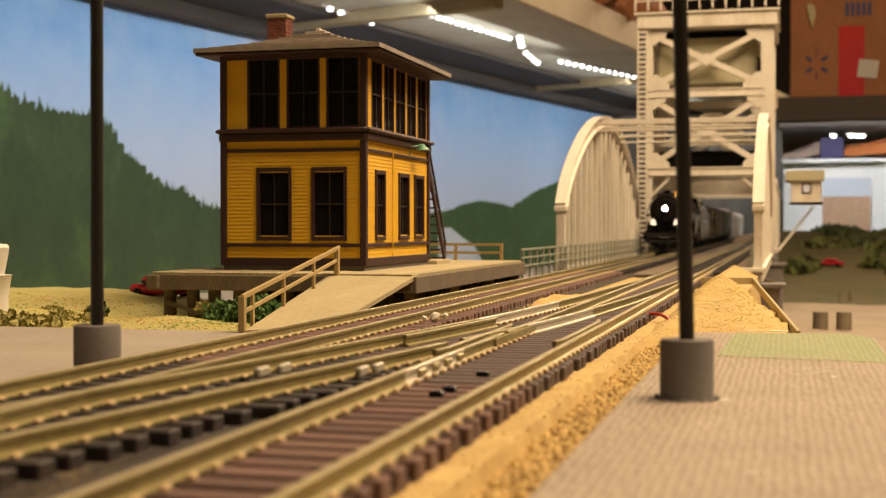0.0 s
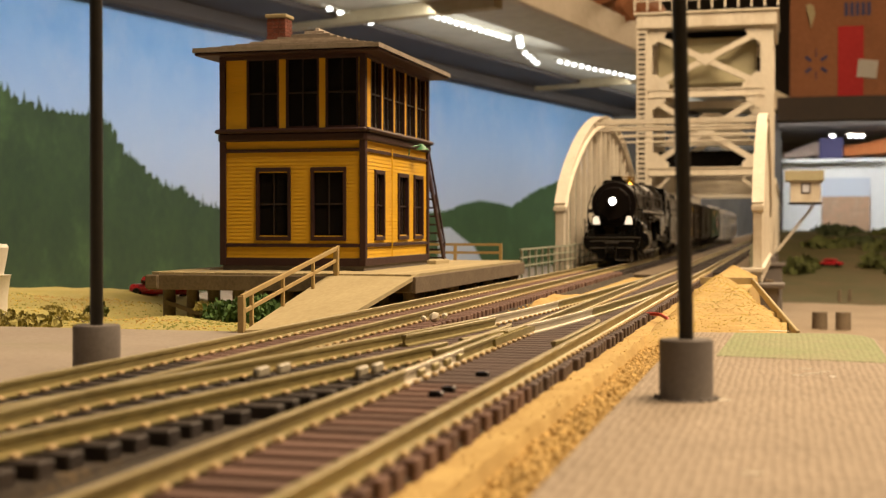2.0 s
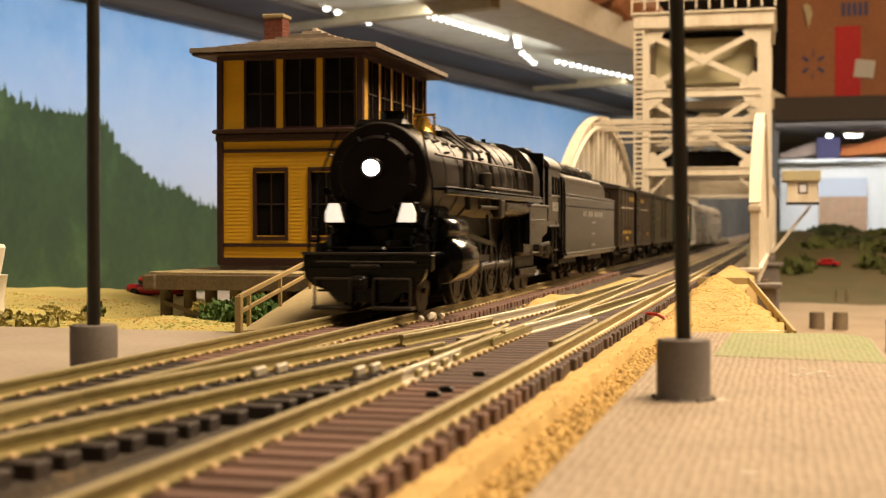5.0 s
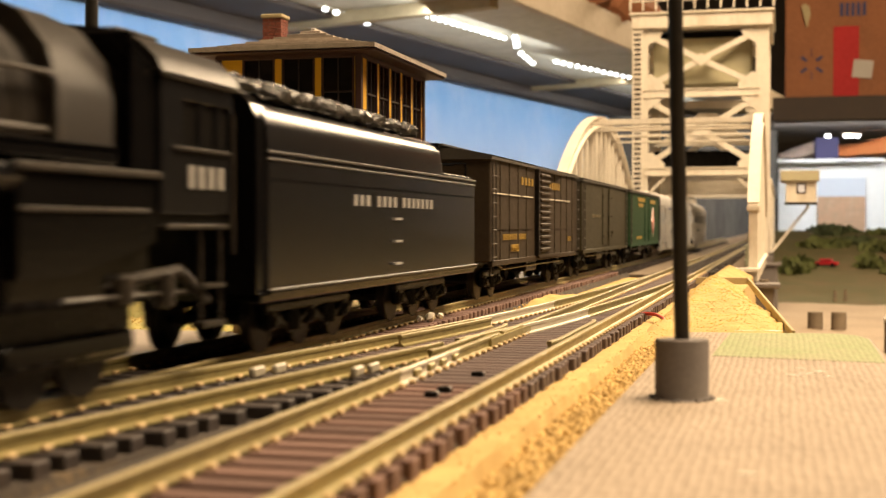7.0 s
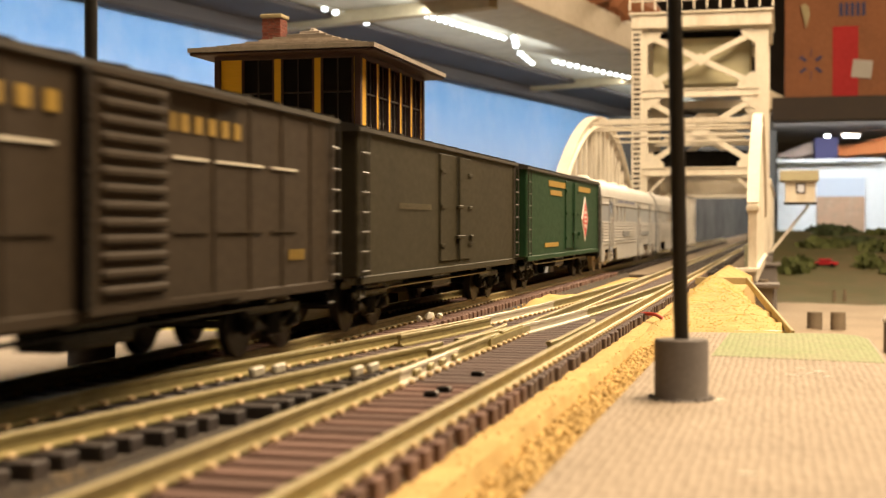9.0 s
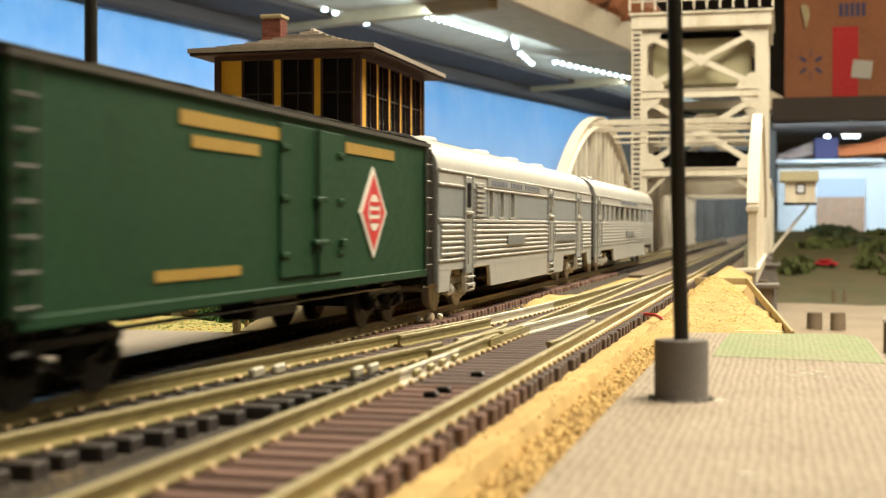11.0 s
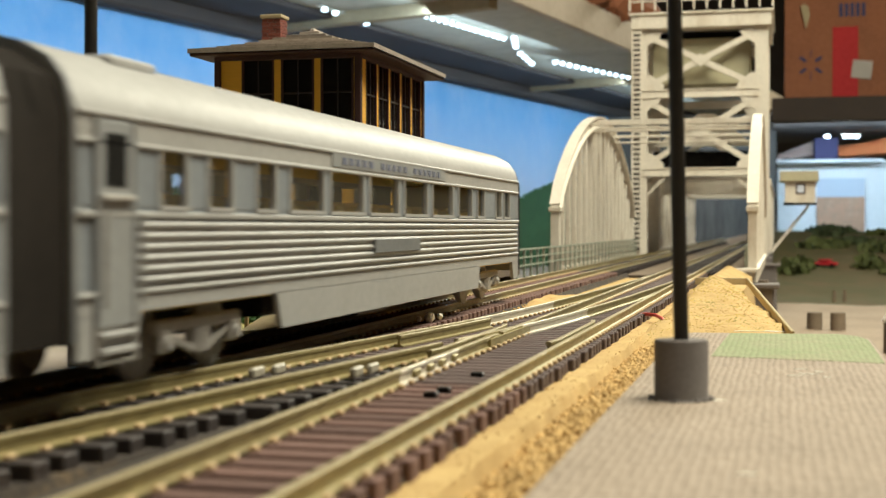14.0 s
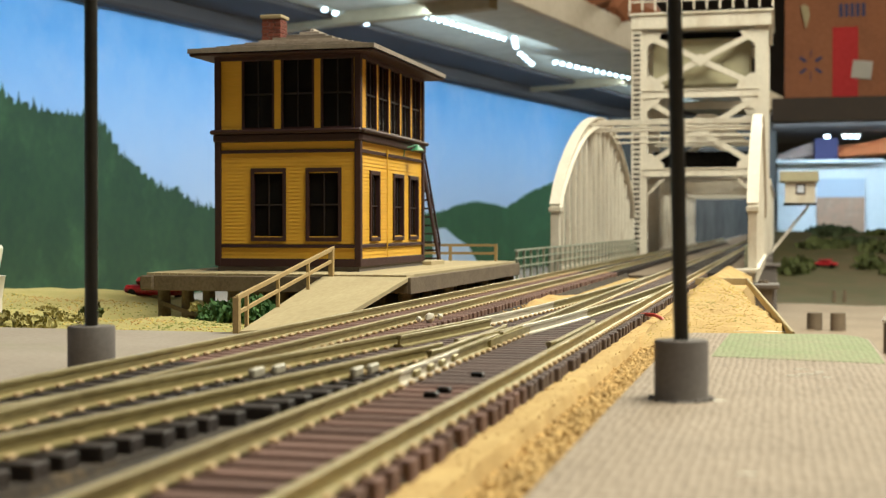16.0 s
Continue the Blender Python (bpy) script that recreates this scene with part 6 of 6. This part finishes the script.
for s in (-1, 1):
    # highlight along the sill lip, put into its colour
    part("sill_edge", Mesh().box(s * 16.9, s * 17.7, 0, 155, 11.2, 11.8, .15), EDGE_GLINT, tender, "sill edge with a painted highlight")
for z in (34.6, 30.2):
    m = Mesh()
    for k in range(62):
        for s in (-1, 1):
            m.box(s * 16.9, s * 17.18, 2 + k * 2.46, 2.5 + k * 2.46, z, z + .5)
    tagged(part("rivets", m, TENDER_BLACK, tender, smooth=0), kind="stuff")
for s in (-1, 1):
    part("seam", Mesh().box(s * 16.9, s * 17.25, 0, 155, 34.9, 35.4, .1).box(s * 16.9, s * 17.2, 0, 155, 33.7, 34.1, .1), SEAM, tender)
bars_of_text(tender, "lettering", SILVER_LETTER, 17.05, 45.5, 109, 26.6, 2.3, [1, 1, 1.2, -.8, 1, 1, 1, 1, -.8, 1, 1, 1, 1, 1, 1, 1], "silver lettering as plain bars")
for z, w in ((23.8, 5), (18.8, 5), (13.8, 5)):
    part("step_rung", Mesh().box(17, 17.8, 74, 74 + w, z, z + .5), SILVER_LETTER, tender)
truck(tender, 34, 40, 5.2, UNDERFRAME, 3)
truck(tender, 116, 40, 5.2, UNDERFRAME, 3)
coupler(tender, 155, 1)


# -- house cars --
def house_car(name, y, length, mat, eave, peak, label, ribs, group="freight cars"):
    car = thing(name, TRACK_A, 1146 + y, 0, label, name.replace("_", " "), group)
    body = part("car_body", Mesh().box(-16.6, 16.6, 0, length, 11.6, eave, .4), mat, car)
    m = Mesh()
    m.sweep([(-17.3, eave - .7), (-17.3, eave + .2), (-8, (eave + peak) / 2 + .4), (0, peak), (8, (eave + peak) / 2 + .4), (17.3, eave + .2), (17.3, eave - .7)], [(0, -.6, 0), (0, length + .6, 0)])
    part("roof", m, CAR_ROOF, car, "dusty dark roof")
    part("roof_walk", Mesh().box(-2.6, 2.6, -2, length + 2, peak + .4, peak + 1.0, .1), CAR_ROOF, car)
    for k in range(13):
        yr = 4 + k * (length - 8) / 12
        part("roof_rib", Mesh().sweep([(-17.35, eave - .6), (-17.35, eave + .6), (-8, (eave + peak) / 2 + .9), (0, peak + .5), (8, (eave + peak) / 2 + .9), (17.35, eave + .6), (17.35, eave - .6)], [(0, yr - .5, 0), (0, yr + .5, 0)]), CAR_ROOF, car)
    for s in (-1, 1):
        for k in ribs:
            part("panel_seam", Mesh().box(s * 16.5, s * 16.85, k * length - .35, k * length + .35, 11.8, eave - .6), mat, body)
        part("side_sill", Mesh().box(s * 15.4, s * 16.9, 2, length - 2, 10.2, 12.0, .2), mat, body)
        for yy in (1.6, length - 3.4):
            m = Mesh().rod((s * 17.4, yy - 1.6, 12), (s * 17.4, yy - 1.6, eave - 1), .22, 6).rod((s * 17.4, yy + 3.4, 12), (s * 17.4, yy + 3.4, eave - 1), .22, 6)
            for k in range(7):
                m.rod((s * 17.4, yy - 1.6, 13 + k * 4.1), (s * 17.4, yy + 3.4, 13 + k * 4.1), .27, 6)
            part("ladder", m, SEAM, car)
            part("stirrup", Mesh().rod((s * 16.4, yy - 1, 11), (s * 16.4, yy - 1, 7.6), .3, 6).rod((s * 16.4, yy + 3, 11), (s * 16.4, yy + 3, 7.6), .3, 6).rod((s * 16.4, yy - 1, 7.6), (s * 16.4, yy + 3, 7.6), .3, 6), UNDERFRAME, car)
    part("underframe", Mesh().box(-3, 3, 0, length, 8, 12, .4).box(-12, 12, 4, length - 4, 10.6, 11.7).box(6, 13, length * .44, length * .56, 6.2, 10.8, .6).lathe([(1, 0), (2.4, .8), (2.4, 13), (1, 14)], (-9, length * .4, 8.4), "Y", 14).rod((14, 30, 8.6), (14, length - 30, 8.6), .35, 6).rod((14, 22, 10.6), (14, 30, 8.6), .35, 6), UNDERFRAME, car)
    part("brake_wheel", Mesh().lathe([(2.6, 0), (2.8, .4), (2.4, .8), (2.2, .4)], (5, length + 1.0, eave - 5), "Y", 16), UNDERFRAME, car)
    for yy in (22, length - 22):
        truck(car, yy, 20, 5.2, UNDERFRAME)
    coupler(car, 0, -1), coupler(car, length, 1)
    return car, body


box_car, body = house_car("box_car", 374, 172, CAR_BROWN, 43.2, 46.2, "dusty brown boxcar with a louvred sliding door and gold lettering", [i / 12 for i in range(1, 12) if i not in (5, 6, 7)])
for s in (-1, 1):
    d = part("door", Mesh().box(s * 16.6, s * 17.9, 74.5, 97, 11.8, 42.4, .3), CAR_BROWN, box_car, "corrugated sliding door")
    for k in range(13):
        part("rib", Mesh().box(s * 17.7, s * 18.6, 77, 95.4, 13.4 + k * 2.2, 14.7 + k * 2.2, .35), CAR_BROWN, d)
    part("door_edge", Mesh().box(s * 16.6, s * 18.2, 73.2, 75.2, 11.8, 42.4, .2), UNDERFRAME, d)
    part("door_track", Mesh().box(s * 16.6, s * 18.2, 74, 124, 11.2, 12.1), CAR_BROWN, d)
    part("door_track", Mesh().box(s * 16.6, s * 18.2, 74, 124, 41.9, 42.6), CAR_BROWN, d)
    for y0, y1 in ((4, 24), (28, 46), (50, 68), (100, 112), (115, 134), (138, 150)):
        part("rivet_strip", Mesh().box(s * 16.5, s * 16.95, y0, y1, 32.2, 32.6), WHITE_BIT if s > 0 else CAR_BROWN, box_car)
        part("rivet_strip", Mesh().box(s * 16.5, s * 16.95, y0, y1, 21.4, 21.7), CAR_BROWN, box_car)
bars_of_text(box_car, "lettering", GOLD_LETTER, 16.72, 47, 71, 36.2, 2.6, [1, 1, 1, 1], "gold lettering as plain bars")
bars_of_text(box_car, "lettering", GOLD_LETTER, 16.72, 99, 126, 36.2, 2.6, [.6, 1, 1, 1, 1, 1], "gold lettering as plain bars")
bars_of_text(box_car, "lettering", GOLD_LETTER, 16.72, 18, 56, 18.0, 1.9, [1] * 7 + [-.6] + [1] * 4, "gold lettering as plain bars")
bars_of_text(box_car, "lettering", GOLD_LETTER, 16.72, 146, 154, 16.4, 1.9, [1, 1, 1], "gold lettering as plain bars")
txt = bpy.data.curves.new("express_text", "FONT")
txt.body, txt.size, txt.extrude, txt.align_x = "EXPRESS", .0034, .0001, "CENTER"
txt.materials.append(GOLD_LETTER)
tmp = bpy.data.objects.new("tmp", txt)
scene.collection.objects.link(tmp)
me = bpy.data.meshes.new_from_object(tmp.evaluated_get(bpy.context.evaluated_depsgraph_get()))
bpy.data.objects.remove(tmp)
ob = part("lettering", me, None, box_car, "gold word EXPRESS")
ob.matrix_basis = Matrix.Translation((.01685, .037, .0142)) @ Matrix(((0, 0, 1, 0), (1, 0, 0, 0), (0, 1, 0, 0), (0, 0, 0, 1)))


def reefer_doors(car, mat, mid, top):
    for s in (-1, 1):
        for a, b in ((mid - 17, mid - .3), (mid + .3, mid + 17)):
            d = part("door", Mesh().box(s * 16.6, s * 17.1, a, b, 13.4, top, .15), mat, car, "hinged door leaf")
            for z in (17, 27, 36):
                part("hinge", Mesh().box(s * 17, s * 17.5, (a if a < mid - 5 else b - 4), (a + 4 if a < mid - 5 else b), z, z + .9, .1), mat, d)
        part("latch_bar", Mesh().rod((s * 17.6, mid + .8, 13), (s * 17.6, mid + .8, top), .35, 6).box(s * 17, s * 18.2, mid - 2, mid + 5, 19, 20, .2).box(s * 17, s * 18.2, mid - 1, mid + 4, 27, 28, .2).box(s * 17, s * 18, mid + 14, mid + 17, 18.4, 20, .2), mat, car)


olive, body = house_car("express_car", 560, 167, CAR_OLIVE, 42.8, 45.6, "dull olive express refrigerator car with hinged side doors", [.03, .97])
reefer_doors(olive, CAR_OLIVE, 83.5, 41)
bars_of_text(olive, "lettering", paint("faded_letter", (.14, .12, .07), (.12, .10, .06), .6), 16.72, 30, 58, 26.4, 1.4, [1] * 14, "faded lettering as plain bars")
green, body = house_car("express_car", 745, 183, CAR_GREEN, 42.6, 45.8, "dark green express refrigerator car with a red and white diamond emblem", [.02, .98])
reefer_doors(green, CAR_GREEN, 100, 40.6)
part("emblem", Mesh().plate([(127.8, 25.4), (137.2, 35.2), (146.6, 25.4), (137.2, 15.6)], 16.6, 16.95, "X"), WHITE_LOGO, green, "white diamond border")
part("emblem", Mesh().plate([(129.4, 25.4), (137.2, 33.5), (145, 25.4), (137.2, 17.3)], 16.9, 17.05, "X"), RED_LOGO, green, "red diamond")
part("emblem", Mesh().plate([(137.2 + 3.9 * math.cos(a * .3), 25.4 + 3.9 * math.sin(a * .3)) for a in range(21)], 17.0, 17.15, "X"), WHITE_LOGO, green, "white disc")
for z in (23.2, 25.0, 26.8):
    part("emblem", Mesh().box(17.1, 17.22, 134.2, 140.2, z, z + .9), RED_LOGO, green, "red bar")
for y0, y1, z, h in ((119, 153, 37.2, 2.2), (44, 84, 37.4, 2.2), (48, 74, 34.2, 1.9), (36, 66, 14.6, 1.6)):
    part("lettering", Mesh().box(16.7, 16.82, y0, y1, z, z + h), GOLD_LETTER, green, "gold lettering as a plain bar")


# -- silver passenger cars --
def passenger_car(name, y, length, label):
    car = thing(name, TRACK_A, 1146 + y, 0, label, name.replace("_", " "), "passenger cars")
    m = Mesh()
    prof = [(17.0, 35.4), (16.9, 37.6), (16.0, 40.6), (13.6, 43.6), (9.4, 45.8), (4.6, 46.8), (0, 47.1)]
    prof = prof + [(-x, z) for x, z in prof[-2::-1]] + [(-15.6, 36), (0, 45.6), (15.6, 36)]
    m.sweep(prof, [(0, 0, 0), (0, length, 0)])
    part("roof", m, SILVER, car, "smooth silver arched roof", 50)
    return car


def fluting(m, y0, y1, s, z0, z1, n):
    """One corrugated sheet with n rounded flutes."""
    step = (z1 - z0) / n
    outer = []
    for k in range(n):
        z = z0 + k * step
        outer += [(s * 16.95, z + step * .12), (s * 17.45, z + step * .26), (s * 17.6, z + step * .5), (s * 17.45, z + step * .74), (s * 16.95, z + step * .88)]
    return m.sweep(outer + [(s * 16.8, z1 - step * .12), (s * 16.8, z0 + step * .12)], [(0, y0, 0), (0, y1, 0)])


def side_wall(car, length, wins, doors, s, cuts_at, flute_from=2.0, glass=None, name="side"):
    """A car side with real window openings, letterboard, fluted band and skirt with truck cutouts."""
    m = Mesh()
    x0, x1 = s * 16.0, s * 17.0
    cuts = sorted(wins)
    za, zb = 25.2, 33.4
    m.box(x0, x1 + s * .15, 0, length, zb, 36.4).box(x0, x1, 0, length, 11.0, 14.3)
    body = part(name, m, SILVER, car, "silver car side with fluted band", 0)
    # darker band grey paints the shade in the gaps between flutes
    part("flute_backing", Mesh().box(x0, x1 - s * .1, 0, length, 14.3, za), SILVER_BLUE, body)
    u = 0.0
    for a, b in cuts + [(length, length)]:
        if a > u:
            part("band_panel", Mesh().box(x0, x1, u, a, za, zb), SILVER_BLUE, body, "flat blue-grey panel between the windows", 0)
        u = b
    edge = sorted(doors)
    u = flute_from
    for a, b in edge + [(length - 2, length - 2)]:
        if a - 1 > u:
            part("fluting", fluting(Mesh(), u, a - 1, s, 14.4, 23.4, 6), SILVER, body, "fluted silver band", 60)
        u = b + 1
    for w, zlo, zhi in ((17.5, 23.6, 24.5), (17.45, 33.0, 33.7), (17.5, 36.6, 37.3), (17.4, 13.3, 14.0)):
        part("belt_rail", Mesh().box(s * 16.9, s * w, 0, length, zlo, zhi, .18), SILVER, body)
    t0, t1 = cuts_at
    m = Mesh()
    for a, b in ((0, t0[0]), (t0[1], t1[0]), (t1[1], length)):
        low = 4.8 if b - a > 60 else 5.6
        e0, e1 = a + (2.2 if a > 0 else 0), b - (2.2 if b < length else 0)
        m.plate([(e0, low), (e1, low), (b, 11.1), (a, 11.1)], s * 16.0, s * 17.0, "X")
    part("skirt", m, SILVER, body, "smooth silver skirt")
    for a, b in doors:
        part("door", Mesh().box(s * 16.6, s * 17.45, a, b, 9.5, 36.2, .2).box(s * 17.2, s * 17.7, a, a + .6, 9.5, 36.4).box(s * 17.2, s * 17.7, b - .6, b, 9.5, 36.4), SILVER_DARK, body, "grey-silver side door")
        part("door_window", Mesh().box(s * 17.3, s * 17.6, a + (2.4 if b - a < 12 else 4), b - (2.4 if b - a < 12 else 4), 27.6, 34.6, .2), DARK_GLASS, body)
        part("door_sill", Mesh().box(s * 17.2, s * 18.2, a + 1, b - 1, 25.8, 26.6, .15), SILVER_TRUCK, body)
        part("door_rail", Mesh().rod((s * 18.1, a + 1.4, 12), (s * 18.1, a + 1.4, 24.5), .28, 6), SILVER_TRUCK, body)
        part("step_well", Mesh().box(s * 15.5, s * 17.6, a + .4, b - .4, 4.6, 5.3, .1).box(s * 16.6, s * 17.6, a, a + .6, 4.6, 10).box(s * 16.6, s * 17.6, b - .6, b, 4.6, 10), SILVER_TRUCK, body, "small silver steps")
        part("grab_rail", Mesh().rod((s * 18, b + 1.2, 12), (s * 18, b + 1.2, 24), .25, 6).box(s * 16.6, s * 18.2, a + .6, b - .6, 6, 6.8, .1).box(s * 16.6, s * 18.2, a + .6, b - .6, 8.2, 8.8, .1), SILVER, body)
    for a, b in cuts:
        fr = Mesh()
        fr.box(s * 16.4, s * 17.3, a - .5, a + .3, za - .4, zb + .4).box(s * 16.4, s * 17.3, b - .3, b + .5, za - .4, zb + .4).box(s * 16.4, s * 17.3, a, b, zb - .2, zb + .5).box(s * 16.4, s * 17.5, a - .6, b + .6, za - .5, za + .2)
        w = part("window", fr, SILVER, body, "silver-framed window")
        part("pane", Mesh().box(s * 16.3, s * 16.5, a, b, za, zb), glass or COACH_GLASS, w, "clear pane" if glass is None else "grey pane").visible_shadow = False
    return body


def finish_car(car, length, vents, bogies):
    # yellow floor and ceiling, added to bounce light behind the panes
    part("interior_floor", Mesh().box(-16, 16, 1, length - 1, 10.6, 11.6), SEAT_YELLOW, car, "yellow interior floor")
    part("ceiling_liner", Mesh().box(-15.8, 15.8, 1, length - 1, 34.6, 35.4), SEAT_YELLOW, car, "yellow interior ceiling")
    for yy in (18, length - 34):
        part("bulkhead", Mesh().box(-15.8, 15.8, yy - .5, yy + .5, 11.6, 36), SEAT_YELLOW, car)
    for k in range(int((length - 60) / 13)):
        for s in (-1, 1):
            part("seat", Mesh().box(s * 4, s * 13, 30 + k * 13, 36 + k * 13, 11.6, 18, .8).box(s * 4, s * 13, 34.6 + k * 13, 37 + k * 13, 16, 27.5, .8), SEAT_YELLOW, car)
    for yy, s in ((0, -1), (length, 1)):
        part("end_wall", Mesh().plate([(-17, 8), (17, 8), (17, 36), (16, 40.6), (13.6, 43.6), (9.4, 45.8), (0, 47), (-9.4, 45.8), (-13.6, 43.6), (-16, 40.6), (-17, 36)], yy - .6, yy + .6), SILVER_DARK, car, "rounded silver car end")
        part("diaphragm", Mesh().plate([(-16, 8), (16, 8), (16, 36), (14.4, 41), (9, 44.4), (0, 45.6), (-9, 44.4), (-14.4, 41), (-16, 36)], yy, yy + s * 8.5), BELLOWS, car, "dark bellows between the cars")
    for yy in vents:
        part("roof_vent", Mesh().lathe([(4.2, 0), (4.4, .8), (3.4, 1.7), (1, 2.1)], (0, yy, 46.7), n=24), WHITE_LOGO, car, "round white roof vent")
    part("underbody", Mesh().box(-10, 10, 76, length - 84, 6.0, 10.8, .8).box(8, 15, length * .42, length * .5, 3.6, 10, .6).box(8, 15, length * .55, length * .6, 4.2, 10, .6), UNDERFRAME, car)
    for yy in bogies:
        truck(car, yy, 25, 5.4, SILVER_TRUCK, out=13.6, wheel=SILVER_TRUCK)
    coupler(car, 0, -1), coupler(car, length, 1)


bag = passenger_car("baggage_car", 937, 275, "silver fluted baggage car with side doors and round roof vents")
for s in (-1, 1):
    b = side_wall(bag, 275, [(58, 64.5), (73.5, 80.5), (90, 97.5)], [(27, 36.5), (160, 171), (228, 241)], s, ((13, 60), (198, 262)), glass=BAGGAGE_GLASS)
    part("louvre", Mesh().box(s * 16.8, s * 17.3, 40, 51, 24.6, 35, .1), SILVER_DARK, b, "louvred panel")
    for k in range(7):
        part("louvre_slat", Mesh().box(s * 17.2, s * 17.9, 40.2, 50.8, 25.3 + k * 1.4, 26.0 + k * 1.4), SILVER, b)
    part("letterboard", Mesh().box(s * 16.9, s * 17.45, 56, 146, 34.0, 37.0, .1), SILVER_DARK, b, "grey name board")
    part("name_plate", Mesh().box(s * 17.2, s * 17.95, 84, 112, 16.6, 19.8, .1), PLATE_GREY, b, "grey plate on the fluting")
    part("name_plate", Mesh().box(s * 17.2, s * 17.85, 174, 224, 16.8, 19.6, .1), PLATE_GREY, b, "grey plate on the fluting")
bars_of_text(bag, "lettering", BLUE_LETTER, 17.46, 61, 142, 34.7, 1.5, [1] * 6 + [-1] + [1] * 5 + [-1] + [1] * 7, "dark lettering as plain bars")
finish_car(bag, 275, (47, 117, 169, 223), (35, 238))
coach = passenger_car("coach", 1228, 281, "silver fluted passenger coach with a row of clear windows")
WIN = [(22.5, 31), (38.5, 47.5), (57.5, 66), (73, 90.5), (94.5, 115), (119.5, 141), (146, 166), (171, 192), (198.5, 214), (221, 230), (246, 254), (258.5, 267)]
for s in (-1, 1):
    b = side_wall(coach, 281, WIN, [(4, 14.5)], s, ((17, 67), (225, 272)), 17.0)
    part("letterboard", Mesh().box(s * 16.9, s * 17.45, 95, 183, 34.0, 37.0, .1), SILVER_DARK, b, "grey name board")
    part("name_plate", Mesh().box(s * 17.2, s * 17.95, 121, 157, 16.8, 19.8, .1), PLATE_GREY, b, "grey plate on the fluting")
bars_of_text(coach, "lettering", BLUE_LETTER, 17.46, 100, 178, 34.7, 1.4, [1] * 5 + [-1] + [1] * 5 + [-1] + [1] * 6, "dark lettering as plain bars")
finish_car(coach, 281, (), (42, 247))
part("roof_hatch", Mesh().box(4, 11, 20, 34, 44.6, 46.6, .6), SILVER, coach)

TRAIN = [(loco, 0), (tender, 197), (box_car, 374), (olive, 560), (green, 745), (bag, 937), (coach, 1228)]


def front(t):
    """Where the headlight is along the track at a time."""
    if t <= 4:
        return float(np.interp(t, [0, .5, 1, 1.5, 2, 2.5, 3, 3.5, 4], [1140, 1053, 967, 881, 797, 717, 638, 559, 481]))
    return 481 - 156.2 * (t - 4)


def motions():
    times = [0, .1] + [.5 * k for k in range(1, 32)] + [15.9, 16]
    for car, back in TRAIN:
        walk(car, [(t, pose(TRACK_A * .001, (front(t) + back) * .001, 0)) for t in times])
    for wheel, y, r in WHEELS:
        step = .1 if r > 8 else 1 / 30
        n = round(16 / step)
        x, z = wheel.location.x, wheel.location.z
        walk(wheel, [(k * step, pose(x, y * .001, z, math.degrees((1140 - front(k * step)) / r) % 360)) for k in range(n + 1)])
    for rod, x in RODS:
        rows = []
        for k in range(161):
            a = (1140 - front(k * .1)) / 9.8 + (math.pi / 2 if x > 0 else 0)
            rows.append((k * .1, pose(x * .001, (77.75 + 4.2 * math.cos(a)) * .001, (9.8 + 4.2 * math.sin(a)) * .001)))
        walk(rod, rows)


motions()
